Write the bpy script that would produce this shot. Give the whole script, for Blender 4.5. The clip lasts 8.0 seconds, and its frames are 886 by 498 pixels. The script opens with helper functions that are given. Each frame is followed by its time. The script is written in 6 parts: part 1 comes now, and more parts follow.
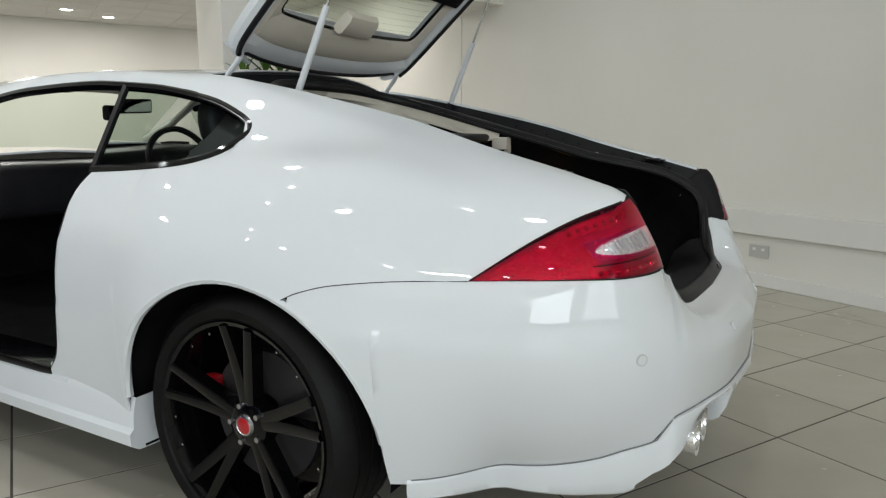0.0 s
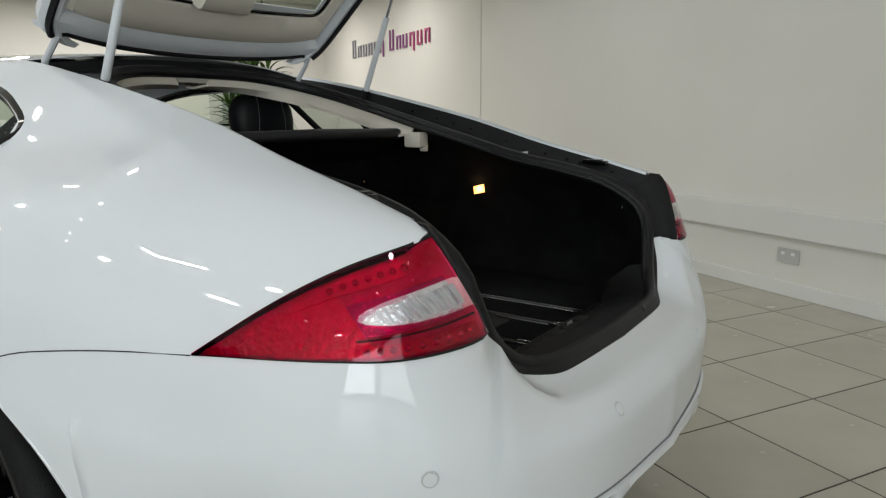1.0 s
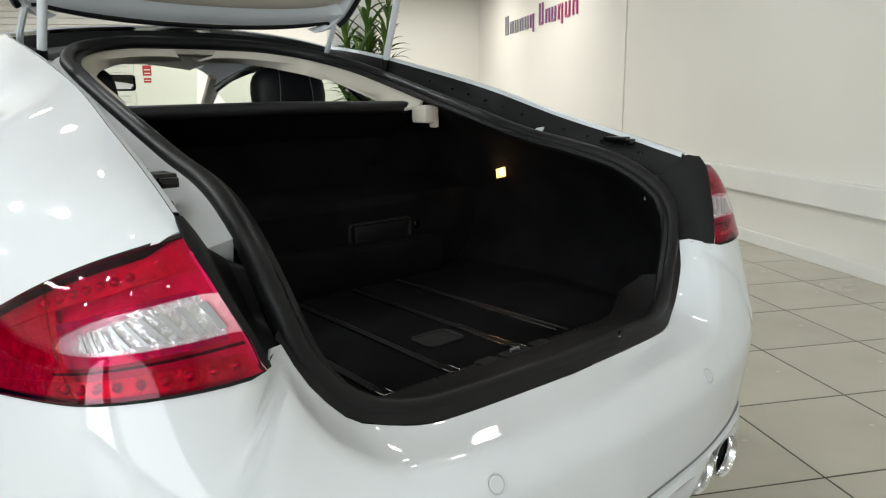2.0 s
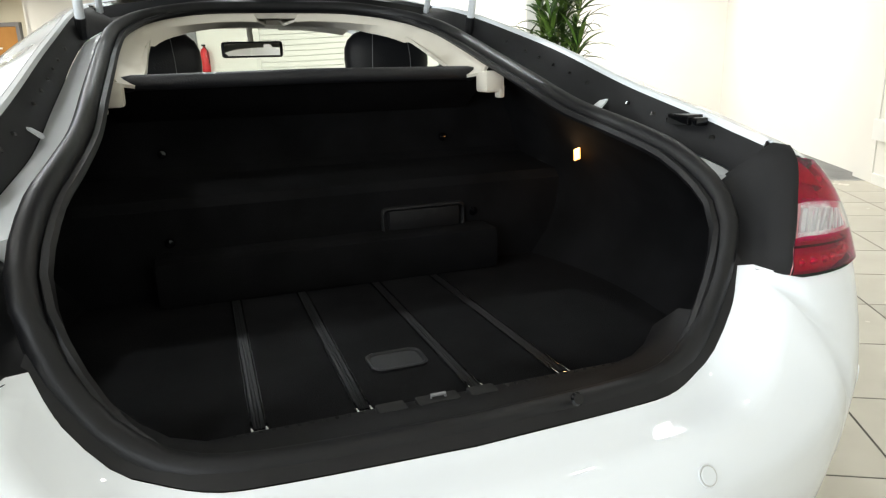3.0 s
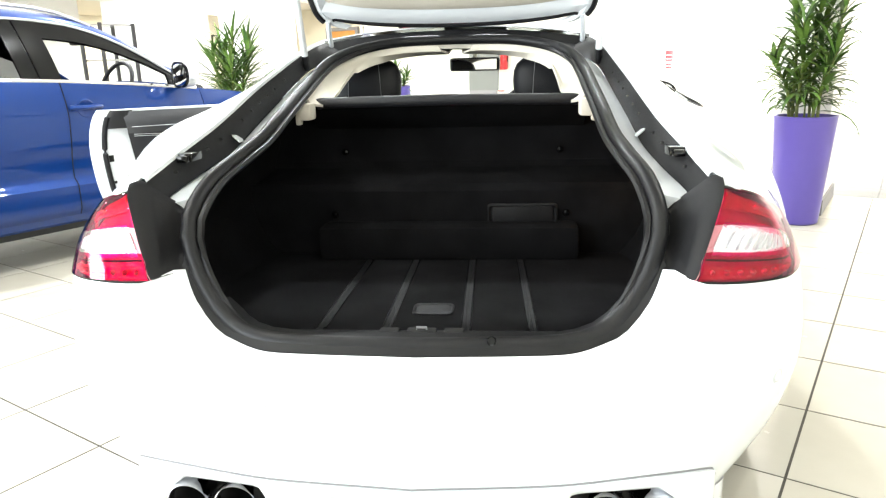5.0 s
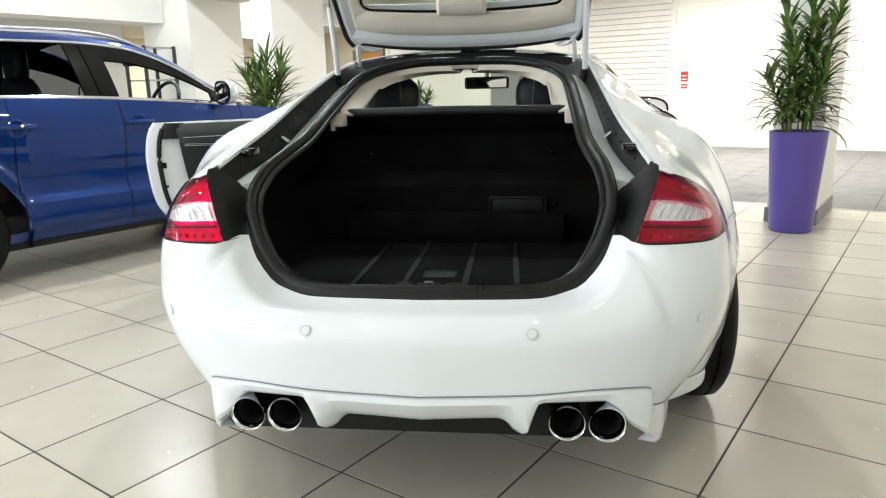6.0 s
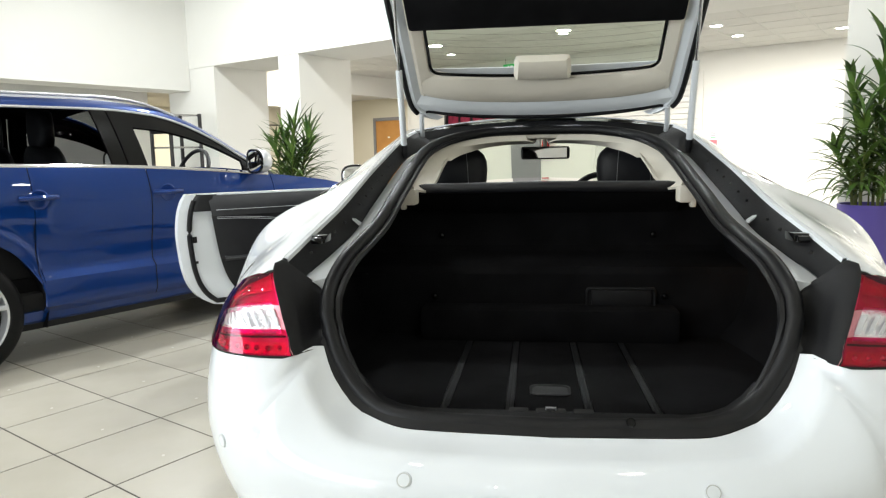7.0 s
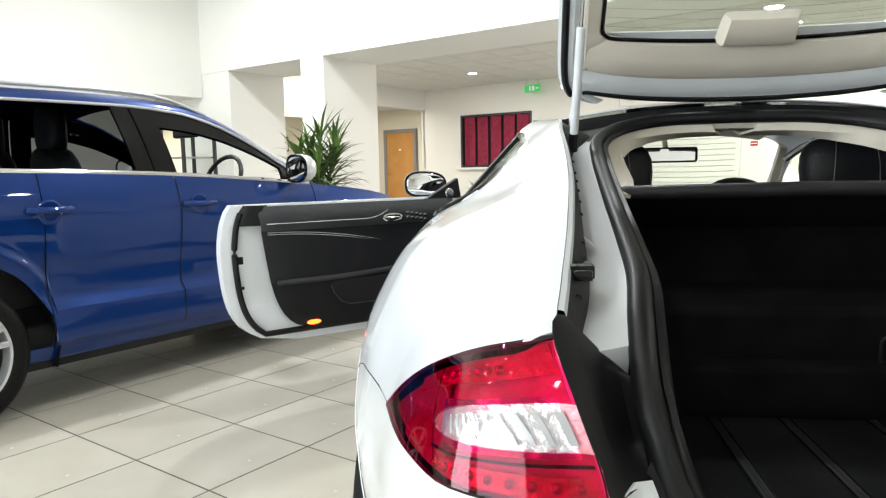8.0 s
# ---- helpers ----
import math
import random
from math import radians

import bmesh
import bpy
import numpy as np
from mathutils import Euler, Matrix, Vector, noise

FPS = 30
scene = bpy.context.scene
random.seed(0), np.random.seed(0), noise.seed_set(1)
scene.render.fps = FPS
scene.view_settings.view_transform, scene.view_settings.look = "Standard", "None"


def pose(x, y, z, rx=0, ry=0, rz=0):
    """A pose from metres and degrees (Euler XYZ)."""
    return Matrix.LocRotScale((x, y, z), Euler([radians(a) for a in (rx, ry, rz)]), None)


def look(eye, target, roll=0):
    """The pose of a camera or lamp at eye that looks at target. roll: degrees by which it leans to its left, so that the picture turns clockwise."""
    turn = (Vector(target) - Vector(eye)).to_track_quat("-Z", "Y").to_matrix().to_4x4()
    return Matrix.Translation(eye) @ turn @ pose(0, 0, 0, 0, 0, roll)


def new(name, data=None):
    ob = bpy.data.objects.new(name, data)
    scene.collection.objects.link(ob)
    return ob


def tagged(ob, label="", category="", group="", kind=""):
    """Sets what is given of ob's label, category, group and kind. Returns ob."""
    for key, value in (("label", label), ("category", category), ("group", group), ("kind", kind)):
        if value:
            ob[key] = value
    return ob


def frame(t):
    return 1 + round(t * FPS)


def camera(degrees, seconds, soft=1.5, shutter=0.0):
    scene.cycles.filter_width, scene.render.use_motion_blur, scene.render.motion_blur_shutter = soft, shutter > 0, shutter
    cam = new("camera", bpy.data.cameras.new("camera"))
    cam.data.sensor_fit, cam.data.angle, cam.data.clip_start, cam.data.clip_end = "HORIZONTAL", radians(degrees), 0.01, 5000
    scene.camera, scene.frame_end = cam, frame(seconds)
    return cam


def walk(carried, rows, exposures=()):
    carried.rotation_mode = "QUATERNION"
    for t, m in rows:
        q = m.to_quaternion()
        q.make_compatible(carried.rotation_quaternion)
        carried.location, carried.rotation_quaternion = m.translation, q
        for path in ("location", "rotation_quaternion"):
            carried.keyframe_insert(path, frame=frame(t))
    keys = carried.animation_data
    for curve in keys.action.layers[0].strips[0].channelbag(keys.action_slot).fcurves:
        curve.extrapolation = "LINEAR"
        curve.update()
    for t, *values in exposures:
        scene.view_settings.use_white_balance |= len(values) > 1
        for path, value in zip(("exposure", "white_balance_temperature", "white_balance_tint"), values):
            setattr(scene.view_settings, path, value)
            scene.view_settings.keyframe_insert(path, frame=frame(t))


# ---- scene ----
cam = camera(65.2, 8.0, 1.25)
PATH = [
    (0, (-2.104, -0.133, 1.061), (-0.384, 0.834, 0.735), 0.2),
    (0.5, (-1.759, -0.265, 1.101), (-0.086, 0.774, 0.752), -0.1),
    (1, (-1.406, -0.35, 1.106), (0.206, 0.771, 0.726), -0.1),
    (1.2, (-1.277, -0.368, 1.105), (0.299, 0.799, 0.712), -0.1),
    (2.3, (-0.662, -0.545, 1.061), (0.439, 1.062, 0.609), -1.1),
    (2.5, (-0.541, -0.547, 1.057), (0.448, 1.126, 0.583), -1.2),
    (3, (-0.277, -0.522, 1.07), (0.38, 1.295, 0.554), -1.5),
    (3.5, (-0.037, -0.502, 1.073), (0.286, 1.397, 0.535), -1.5),
    (4, (0.063, -0.575, 1.091), (0.121, 1.349, 0.549), -1.4),
    (4.5, (0.105, -0.764, 1.144), (0.006, 1.163, 0.62), -1.3),
    (4.7, (0.121, -0.852, 1.151), (-0.006, 1.076, 0.631), -1.3),
    (6, (0.237, -1.429, 1.131), (0.013, 0.506, 0.677), -1.3),
    (6.3, (0.201, -1.421, 1.163), (-0.037, 0.52, 0.746), -1.2),
    (6.5, (0.148, -1.355, 1.155), (-0.097, 0.596, 0.789), -1.2),
    (7, (-0.038, -1.081, 1.155), (-0.292, 0.884, 0.884), -1.1),
    (7.5, (-0.312, -0.807, 1.138), (-0.567, 1.162, 0.896), -1.1),
    (8, (-0.59, -0.481, 1.107), (-0.828, 1.492, 0.879), -1.1),
]
EXPO = [(0.0, -0.62), (1.0, -0.68), (1.2, -0.53), (2.3, -0.05), (2.6, 0.15), (3.0, 0.6), (3.5, 1.6), (4.0, 2.0), (4.7, 1.95), (5.8, 0.65), (6.4, 0.38), (7.0, 0.42), (8.0, 0.48)]
walk(cam, [(t, look(eye, target, roll)) for t, eye, target, roll in PATH], EXPO)

# ---- world and light ----
world = bpy.data.worlds.new("sky")
scene.world = world
world.use_nodes = True
wn = world.node_tree.nodes
sky = wn.new("ShaderNodeTexSky")
sky.sky_type, sky.sun_disc, sky.sun_elevation, sky.sun_rotation = "NISHITA", False, radians(38), radians(200)
wn["Background"].inputs[1].default_value = 0.08
world.node_tree.links.new(sky.outputs[0], wn["Background"].inputs[0])

# the room's frame: p to the right, q ahead, turned against the coupe
ROOM = Matrix.Translation((0.103, 0.193, 0)) @ Matrix.Rotation(radians(-29.1), 4, "Z")
WALL_E, WALL_W, WALL_N, WALL_S = 2.70, -9.6, 11.6, -7.5
BEAM_Q0, BEAM_Q1, BEAM_Z = 4.74, 5.66, 2.40
CEIL_LOW, CEIL_HIGH = 2.85, 3.7


def lamp(name, kind, m, energy, colour, size, size_y=None):
    d = bpy.data.lights.new(name, kind)
    d.energy, d.color = energy, colour
    if kind == "AREA":
        d.size = size
        if size_y:
            d.shape, d.size_y = "RECTANGLE", size_y
        else:
            d.shape = "DISK"
    else:
        d.shadow_soft_size = size
    ob = new(name, d)
    ob.matrix_world = m
    return ob


DOWN = pose(0, 0, 0)
for p, q, w in [(-6.3, -4, 12), (-6.3, -0.5, 24), (-6.3, 3, 60), (-4.2, -4, 12), (-4.2, -0.5, 38), (-4.2, 3, 78), (-1.6, -4, 10), (-1.6, -0.8, 18), (-1.6, 2.4, 46), (1.3, -4, 3), (1.3, 2.9, 16)]:
    lamp("downlight_lamp", "AREA", ROOM @ pose(p, q, CEIL_HIGH - 0.03), w * 0.72, (0.92, 0.97, 1.0), 0.22)
for pq in [(-6.8, 8.6), (-4.4, 8.6), (-2.0, 8.3), (-2.0, 9.6), (-0.6, 7.2), (-0.7, 9.6), (1.7, 7.2), (1.7, 9.8), (-9.3, 8.0)]:
    lamp("downlight_lamp", "AREA", ROOM @ pose(pq[0], pq[1], CEIL_LOW - 0.03), 28 if pq[0] > 1 else 46 if pq[0] > -1 else 58, (1.0, 0.97, 0.91), 0.2)
for pq in [(-12.2, 8.0), (-11.0, 7.0)]:
    lamp("corridor_lamp", "AREA", ROOM @ pose(*pq, 2.27), 42, (1.0, 0.93, 0.80), 0.3)
# added fill light with no fitting, brightens the door recess
lamp("corridor_lamp", "AREA", ROOM @ pose(-11.0, 11.0, 2.58), 40, (1.0, 0.95, 0.85), 0.3)
for p, w, power in ((-6.5, 3.6, 285), (-2.0, 3.6, 120)):
    lamp("window_light", "AREA", ROOM @ pose(p, WALL_S + 0.25, 1.7) @ pose(0, 0, 0, 90, 0, 0), power, (0.87, 0.945, 1.0), w, 2.6)

# ---- materials ----


def mat(name, colour, rough=0.5, metal=0.0, coat=0.0, trans=0.0, ior=1.45, spec=0.5, emit=None, power=0.0):
    m = bpy.data.materials.new(name)
    m.use_nodes = True
    b = m.node_tree.nodes["Principled BSDF"]
    b.inputs["Base Color"].default_value = (*colour, 1)
    b.inputs["Roughness"].default_value = rough
    b.inputs["Metallic"].default_value = metal
    b.inputs["Coat Weight"].default_value = coat
    b.inputs["Coat Roughness"].default_value = 0.03
    b.inputs["Transmission Weight"].default_value = trans
    b.inputs["IOR"].default_value = ior
    b.inputs["Specular IOR Level"].default_value = spec
    if emit:
        b.inputs["Emission Color"].default_value = (*emit, 1)
        b.inputs["Emission Strength"].default_value = power
    return m


def grain(m, scale, colour2, mix=0.5, bump=0.0, bump_scale=None, detail=6.0, lo=0.35, hi=0.65, rough_var=0.0, rand=0.0):
    """Two scales of variation on a material: a slow mottle towards colour2 and a fine relief."""
    t = m.node_tree
    n, l = t.nodes, t.links
    b = n["Principled BSDF"]
    c = n.new("ShaderNodeTexCoord")
    noi = n.new("ShaderNodeTexNoise")
    noi.inputs["Scale"].default_value = scale
    noi.inputs["Detail"].default_value = detail
    l.new(c.outputs["Object"], noi.inputs["Vector"])
    ramp = n.new("ShaderNodeMapRange")
    ramp.inputs[1].default_value, ramp.inputs[2].default_value = lo, hi
    ramp.inputs[3].default_value, ramp.inputs[4].default_value = 0, mix
    l.new(noi.outputs[0], ramp.inputs[0])
    mx = n.new("ShaderNodeMix")
    mx.data_type = "RGBA"
    mx.inputs[6].default_value = b.inputs["Base Color"].default_value
    mx.inputs[7].default_value = (*colour2, 1)
    l.new(ramp.outputs[0], mx.inputs[0])
    out = mx.outputs[2]
    if rand:
        oi = n.new("ShaderNodeObjectInfo")
        hsv = n.new("ShaderNodeHueSaturation")
        mr = n.new("ShaderNodeMapRange")
        mr.inputs[3].default_value, mr.inputs[4].default_value = 1 - rand, 1 + rand
        l.new(oi.outputs["Random"], mr.inputs[0])
        l.new(mr.outputs[0], hsv.inputs["Value"])
        l.new(out, hsv.inputs["Color"])
        out = hsv.outputs[0]
    l.new(out, b.inputs["Base Color"])
    if rough_var:
        rr = n.new("ShaderNodeMapRange")
        r0 = b.inputs["Roughness"].default_value
        rr.inputs[3].default_value, rr.inputs[4].default_value = max(0.02, r0 - rough_var), r0 + rough_var
        l.new(noi.outputs[0], rr.inputs[0])
        l.new(rr.outputs[0], b.inputs["Roughness"])
    if bump:
        f = n.new("ShaderNodeTexNoise")
        f.inputs["Scale"].default_value = bump_scale or scale * 20
        f.inputs["Detail"].default_value = 3
        l.new(c.outputs["Object"], f.inputs["Vector"])
        bp = n.new("ShaderNodeBump")
        bp.inputs["Strength"].default_value = bump
        bp.inputs["Distance"].default_value = 0.004
        l.new(f.outputs[0], bp.inputs["Height"])
        l.new(bp.outputs[0], b.inputs["Normal"])
    return m


M = {}
M["white_paint"] = grain(mat("white_paint", (0.78, 0.81, 0.84), 0.5, coat=1.0, spec=0.2), 1.5, (0.765, 0.80, 0.835), 0.6, rough_var=0.05)
M["white_metal"] = mat("white_metal", (0.72, 0.75, 0.77), 0.45)
M["grey_metal"] = grain(mat("grey_metal", (0.71, 0.74, 0.77), 0.36, metal=0.1), 6, (0.64, 0.67, 0.70), 0.5)
M["black_plastic"] = grain(mat("black_plastic", (0.007, 0.007, 0.008), 0.55, spec=0.28), 8, (0.012, 0.012, 0.013), 0.7, bump=0.15, bump_scale=900)
M["black_gloss"] = mat("black_gloss", (0.0025, 0.0025, 0.003), 0.12, coat=0.3, spec=0.25)
M["rubber"] = grain(mat("rubber", (0.005, 0.005, 0.006), 0.45, spec=0.35), 20, (0.009, 0.009, 0.010), 0.6)
M["tyre"] = grain(mat("tyre", (0.005, 0.005, 0.005), 0.5, spec=0.18), 25, (0.008, 0.008, 0.008), 0.6, bump=0.2, bump_scale=300)
M["carpet_black"] = grain(mat("carpet_black", (0.0055, 0.0055, 0.006), 0.95, spec=0.06), 9, (0.011, 0.011, 0.012), 0.8, bump=0.6, bump_scale=650)
M["black_leather"] = grain(mat("black_leather", (0.011, 0.011, 0.013), 0.45, spec=0.35), 6, (0.020, 0.020, 0.023), 0.6, bump=0.25, bump_scale=260)
M["grey_leather"] = grain(mat("grey_leather", (0.030, 0.031, 0.035), 0.5), 7, (0.042, 0.043, 0.047), 0.6, bump=0.2, bump_scale=320)
M["beige_trim"] = grain(mat("beige_trim", (0.70, 0.655, 0.57), 0.8, spec=0.3), 5, (0.64, 0.595, 0.51), 0.6, bump=0.25, bump_scale=500)
M["chrome"] = mat("chrome", (0.82, 0.82, 0.84), 0.08, metal=1.0)
M["steel"] = grain(mat("steel", (0.55, 0.55, 0.57), 0.25, metal=1.0), 12, (0.4, 0.4, 0.42), 0.5)
M["rail_metal"] = grain(mat("rail_metal", (0.34, 0.34, 0.35), 0.22, metal=1.0), 15, (0.09, 0.09, 0.10), 0.6)
M["alloy"] = grain(mat("alloy", (0.60, 0.61, 0.63), 0.3, metal=0.7), 10, (0.5, 0.51, 0.53), 0.5)
# near-black for openings, gaps and undersides; their shade is put into the colour
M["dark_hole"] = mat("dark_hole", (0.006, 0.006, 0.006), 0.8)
M["red_lens"] = mat("red_lens", (0.60, 0.002, 0.125), 0.0, trans=1.0, ior=1.03, coat=0.6)
M["clear_lens"] = mat("clear_lens", (0.95, 0.95, 0.95), 0.0, trans=1.0, ior=1.03, coat=1.0)
M["headlamp_lens"] = mat("headlamp_lens", (0.80, 0.80, 0.81), 0.12, metal=0.15, coat=1.0)
M["lamp_bowl"] = grain(mat("lamp_bowl", (0.82, 0.36, 0.40), 0.4, metal=0.2), 40, (0.55, 0.16, 0.2), 0.8, bump=0.5, bump_scale=120)
M["lamp_reflector"] = grain(mat("lamp_reflector", (0.85, 0.30, 0.30), 0.32, metal=0.7), 60, (0.6, 0.12, 0.12), 0.7, bump=0.9, bump_scale=90)
M["lamp_silver"] = grain(mat("lamp_silver", (0.86, 0.86, 0.87), 0.22, metal=0.75), 50, (0.6, 0.6, 0.62), 0.6, bump=0.8, bump_scale=80)
M["lamp_diode"] = mat("lamp_diode", (0.95, 0.55, 0.5), 0.15, metal=0.8)
M["red_paint"] = mat("red_paint", (0.45, 0.01, 0.015), 0.3, coat=0.6)
M["glass"] = mat("glass", (0.92, 0.97, 0.94), 0.0, trans=1.0, ior=1.0, spec=0.0)
M["tint_glass"] = mat("tint_glass", (0.56, 0.66, 0.56), 0.0, trans=1.0, ior=1.02)
M["dark_glass"] = mat("dark_glass", (0.05, 0.053, 0.056), 0.0, trans=1.0, ior=1.02)
M["quarter_tint"] = mat("quarter_tint", (0.34, 0.41, 0.36), 0.0, trans=1.0, ior=1.02)
M["blue_paint"] = grain(mat("blue_paint", (0.0012, 0.023, 0.135), 0.38, metal=0.3, coat=0.8, spec=0.08), 900, (0.0018, 0.033, 0.175), 0.6, detail=1.0)
M["side_tint"] = mat("side_tint", (0.44, 0.53, 0.44), 0.0, trans=1.0, ior=1.02)
M["mirror"] = mat("mirror", (0.9, 0.9, 0.92), 0.02, metal=1.0)
M["wall_paint"] = grain(mat("wall_paint", (0.775, 0.765, 0.72), 0.75, spec=0.3), 0.9, (0.745, 0.73, 0.68), 0.7, bump=0.06, bump_scale=160)
M["cream_paint"] = grain(mat("cream_paint", (0.74, 0.70, 0.58), 0.8, spec=0.3), 1.1, (0.69, 0.65, 0.53), 0.6, bump=0.05, bump_scale=160)
M["gloss_trim"] = grain(mat("gloss_trim", (0.78, 0.78, 0.75), 0.35), 2, (0.72, 0.72, 0.69), 0.6)
M["ceiling_tile"] = grain(mat("ceiling_tile", (0.70, 0.69, 0.64), 0.9, spec=0.2), 2, (0.65, 0.64, 0.59), 0.5, bump=0.3, bump_scale=140)
M["tile"] = grain(mat("tile", (0.53, 0.50, 0.425), 0.27, spec=0.40), 3.0, (0.475, 0.445, 0.37), 0.8, rough_var=0.015, rand=0.05)
M["grout"] = grain(mat("grout", (0.06, 0.054, 0.045), 0.9), 6, (0.10, 0.09, 0.075), 0.6)
M["carpet_grey"] = grain(mat("carpet_grey", (0.24, 0.24, 0.235), 0.95, spec=0.1), 4, (0.19, 0.19, 0.19), 0.7, bump=0.5, bump_scale=400, rand=0.08)
M["leaf"] = grain(mat("leaf", (0.030, 0.075, 0.014), 0.42), 6, (0.075, 0.12, 0.02), 0.9)
lt = M["leaf"].node_tree
geo, hue, span = lt.nodes.new("ShaderNodeNewGeometry"), lt.nodes.new("ShaderNodeHueSaturation"), lt.nodes.new("ShaderNodeMapRange")
span.inputs[3].default_value, span.inputs[4].default_value = 0.6, 1.9
lt.links.new(geo.outputs["Random Per Island"], span.inputs[0])
lt.links.new(span.outputs[0], hue.inputs["Value"])
lb = lt.nodes["Principled BSDF"].inputs["Base Color"]
lt.links.new(lb.links[0].from_socket, hue.inputs["Color"])
lt.links.new(hue.outputs[0], lb)
M["stem"] = grain(mat("stem", (0.16, 0.20, 0.05), 0.55), 12, (0.11, 0.12, 0.04), 0.7)
M["soil"] = grain(mat("soil", (0.035, 0.025, 0.018), 0.95), 30, (0.06, 0.045, 0.03), 0.8, bump=0.6, bump_scale=120)
M["purple"] = grain(mat("purple", (0.115, 0.085, 0.38), 0.35), 3, (0.10, 0.072, 0.33), 0.6)
M["wood_door"] = grain(mat("wood_door", (0.52, 0.26, 0.075), 0.45), 3, (0.44, 0.20, 0.05), 0.8)
M["grey_frame"] = mat("grey_frame", (0.22, 0.22, 0.23), 0.5)
M["dark_frame"] = mat("dark_frame", (0.03, 0.028, 0.03), 0.4)
M["red_fabric"] = grain(mat("red_fabric", (0.27, 0.022, 0.055), 0.9), 14, (0.19, 0.012, 0.035), 0.8, bump=0.4, bump_scale=420)
M["lamp_glow"] = mat("lamp_glow", (1, 1, 1), 0.5, emit=(1.0, 0.95, 0.86), power=45)
M["boot_glow"] = mat("boot_glow", (1, 0.8, 0.5), 0.5, emit=(1.0, 0.44, 0.10), power=3.5)
M["door_glow"] = mat("door_glow", (1, 0.2, 0.05), 0.5, emit=(1.0, 0.10, 0.01), power=5)
M["exit_green"] = mat("exit_green", (0.05, 0.35, 0.1), 0.5, emit=(0.05, 0.6, 0.15), power=0.35)
M["sign_white"] = mat("sign_white", (0.85, 0.85, 0.85), 0.5)
M["sign_grey"] = mat("sign_grey", (0.26, 0.25, 0.30), 0.4)
M["sign_plum"] = mat("sign_plum", (0.25, 0.08, 0.22), 0.4)
M["sign_pink"] = mat("sign_pink", (0.42, 0.06, 0.18), 0.4)
M["socket"] = mat("socket", (0.52, 0.52, 0.50), 0.4)
M["orange"] = mat("orange", (0.75, 0.10, 0.02), 0.5)
M["shutter"] = grain(mat("shutter", (0.74, 0.73, 0.69), 0.6), 3, (0.69, 0.68, 0.64), 0.6)

# ---- geometry helpers ----


def hermite(x, xs, ys):
    """Smooth monotone interpolation through (xs, ys)."""
    xs, ys = np.asarray(xs, float), np.asarray(ys, float)
    d = np.diff(ys) / np.diff(xs)
    m = np.zeros(len(xs))
    m[0], m[-1] = d[0], d[-1]
    for i in range(1, len(xs) - 1):
        m[i] = 0 if d[i - 1] * d[i] <= 0 else 2 * d[i - 1] * d[i] / (d[i - 1] + d[i])
    x = min(max(x, xs[0]), xs[-1])
    i = int(min(max(np.searchsorted(xs, x) - 1, 0), len(xs) - 2))
    h = xs[i + 1] - xs[i]
    t = (x - xs[i]) / h
    return float((1 + 2 * t) * (1 - t) ** 2 * ys[i] + t * (1 - t) ** 2 * h * m[i] + t * t * (3 - 2 * t) * ys[i + 1] + t * t * (t - 1) * h * m[i + 1])


def spline(rows, n):
    """n points along a smooth curve through rows, even in chord length."""
    pts = [Vector(r) for r in rows]
    us = [0.0]
    for a, b in zip(pts, pts[1:]):
        us.append(us[-1] + (b - a).length)
    k = len(pts[0])
    out = []
    P = [2 * pts[0] - pts[1], *pts, 2 * pts[-1] - pts[-2]]
    for j in range(n):
        u = us[-1] * j / (n - 1)
        i = min(max(int(np.searchsorted(us, u)) - 1, 0), len(pts) - 2)
        t = (u - us[i]) / (us[i + 1] - us[i])
        a, b, c, d = P[i], P[i + 1], P[i + 2], P[i + 3]
        out.append(0.5 * (2 * b + (c - a) * t + (2 * a - 5 * b + 4 * c - d) * t * t + (3 * b - a - 3 * c + d) * t ** 3))
    return out


def grid(bm, cols, close=False):
    """Faces over columns of points."""
    vs = [[bm.verts.new(p) for p in c] for c in cols]
    seq = list(zip(vs, vs[1:])) + ([(vs[-1], vs[0])] if close else [])
    for a, b in seq:
        for i in range(len(a) - 1):
            quad = []
            for v in (a[i], b[i], b[i + 1], a[i + 1]):
                if not quad or all((v.co - w.co).length > 1e-6 for w in quad):
                    quad.append(v)
            if len(quad) >= 3:
                bm.faces.new(quad)
    return vs


def box(bm, lo, hi, bevel=0.0, m=None, segs=2):
    t = bmesh.new()
    c = [(a + b) / 2 for a, b in zip(lo, hi)]
    bmesh.ops.create_cube(t, size=1, matrix=Matrix.Translation(c) @ Matrix.Diagonal((*[max(b - a, 1e-4) for a, b in zip(lo, hi)], 1)))
    if bevel:
        bmesh.ops.bevel(t, geom=t.edges[:], offset=bevel, segments=segs, affect="EDGES", profile=0.6)
    join(bm, t, m)


def join(bm, t, m=None):
    if m is not None:
        t.transform(m)
    vs = {v: bm.verts.new(v.co) for v in t.verts}
    for f in t.faces:
        bm.faces.new([vs[v] for v in f.verts])
    t.free()


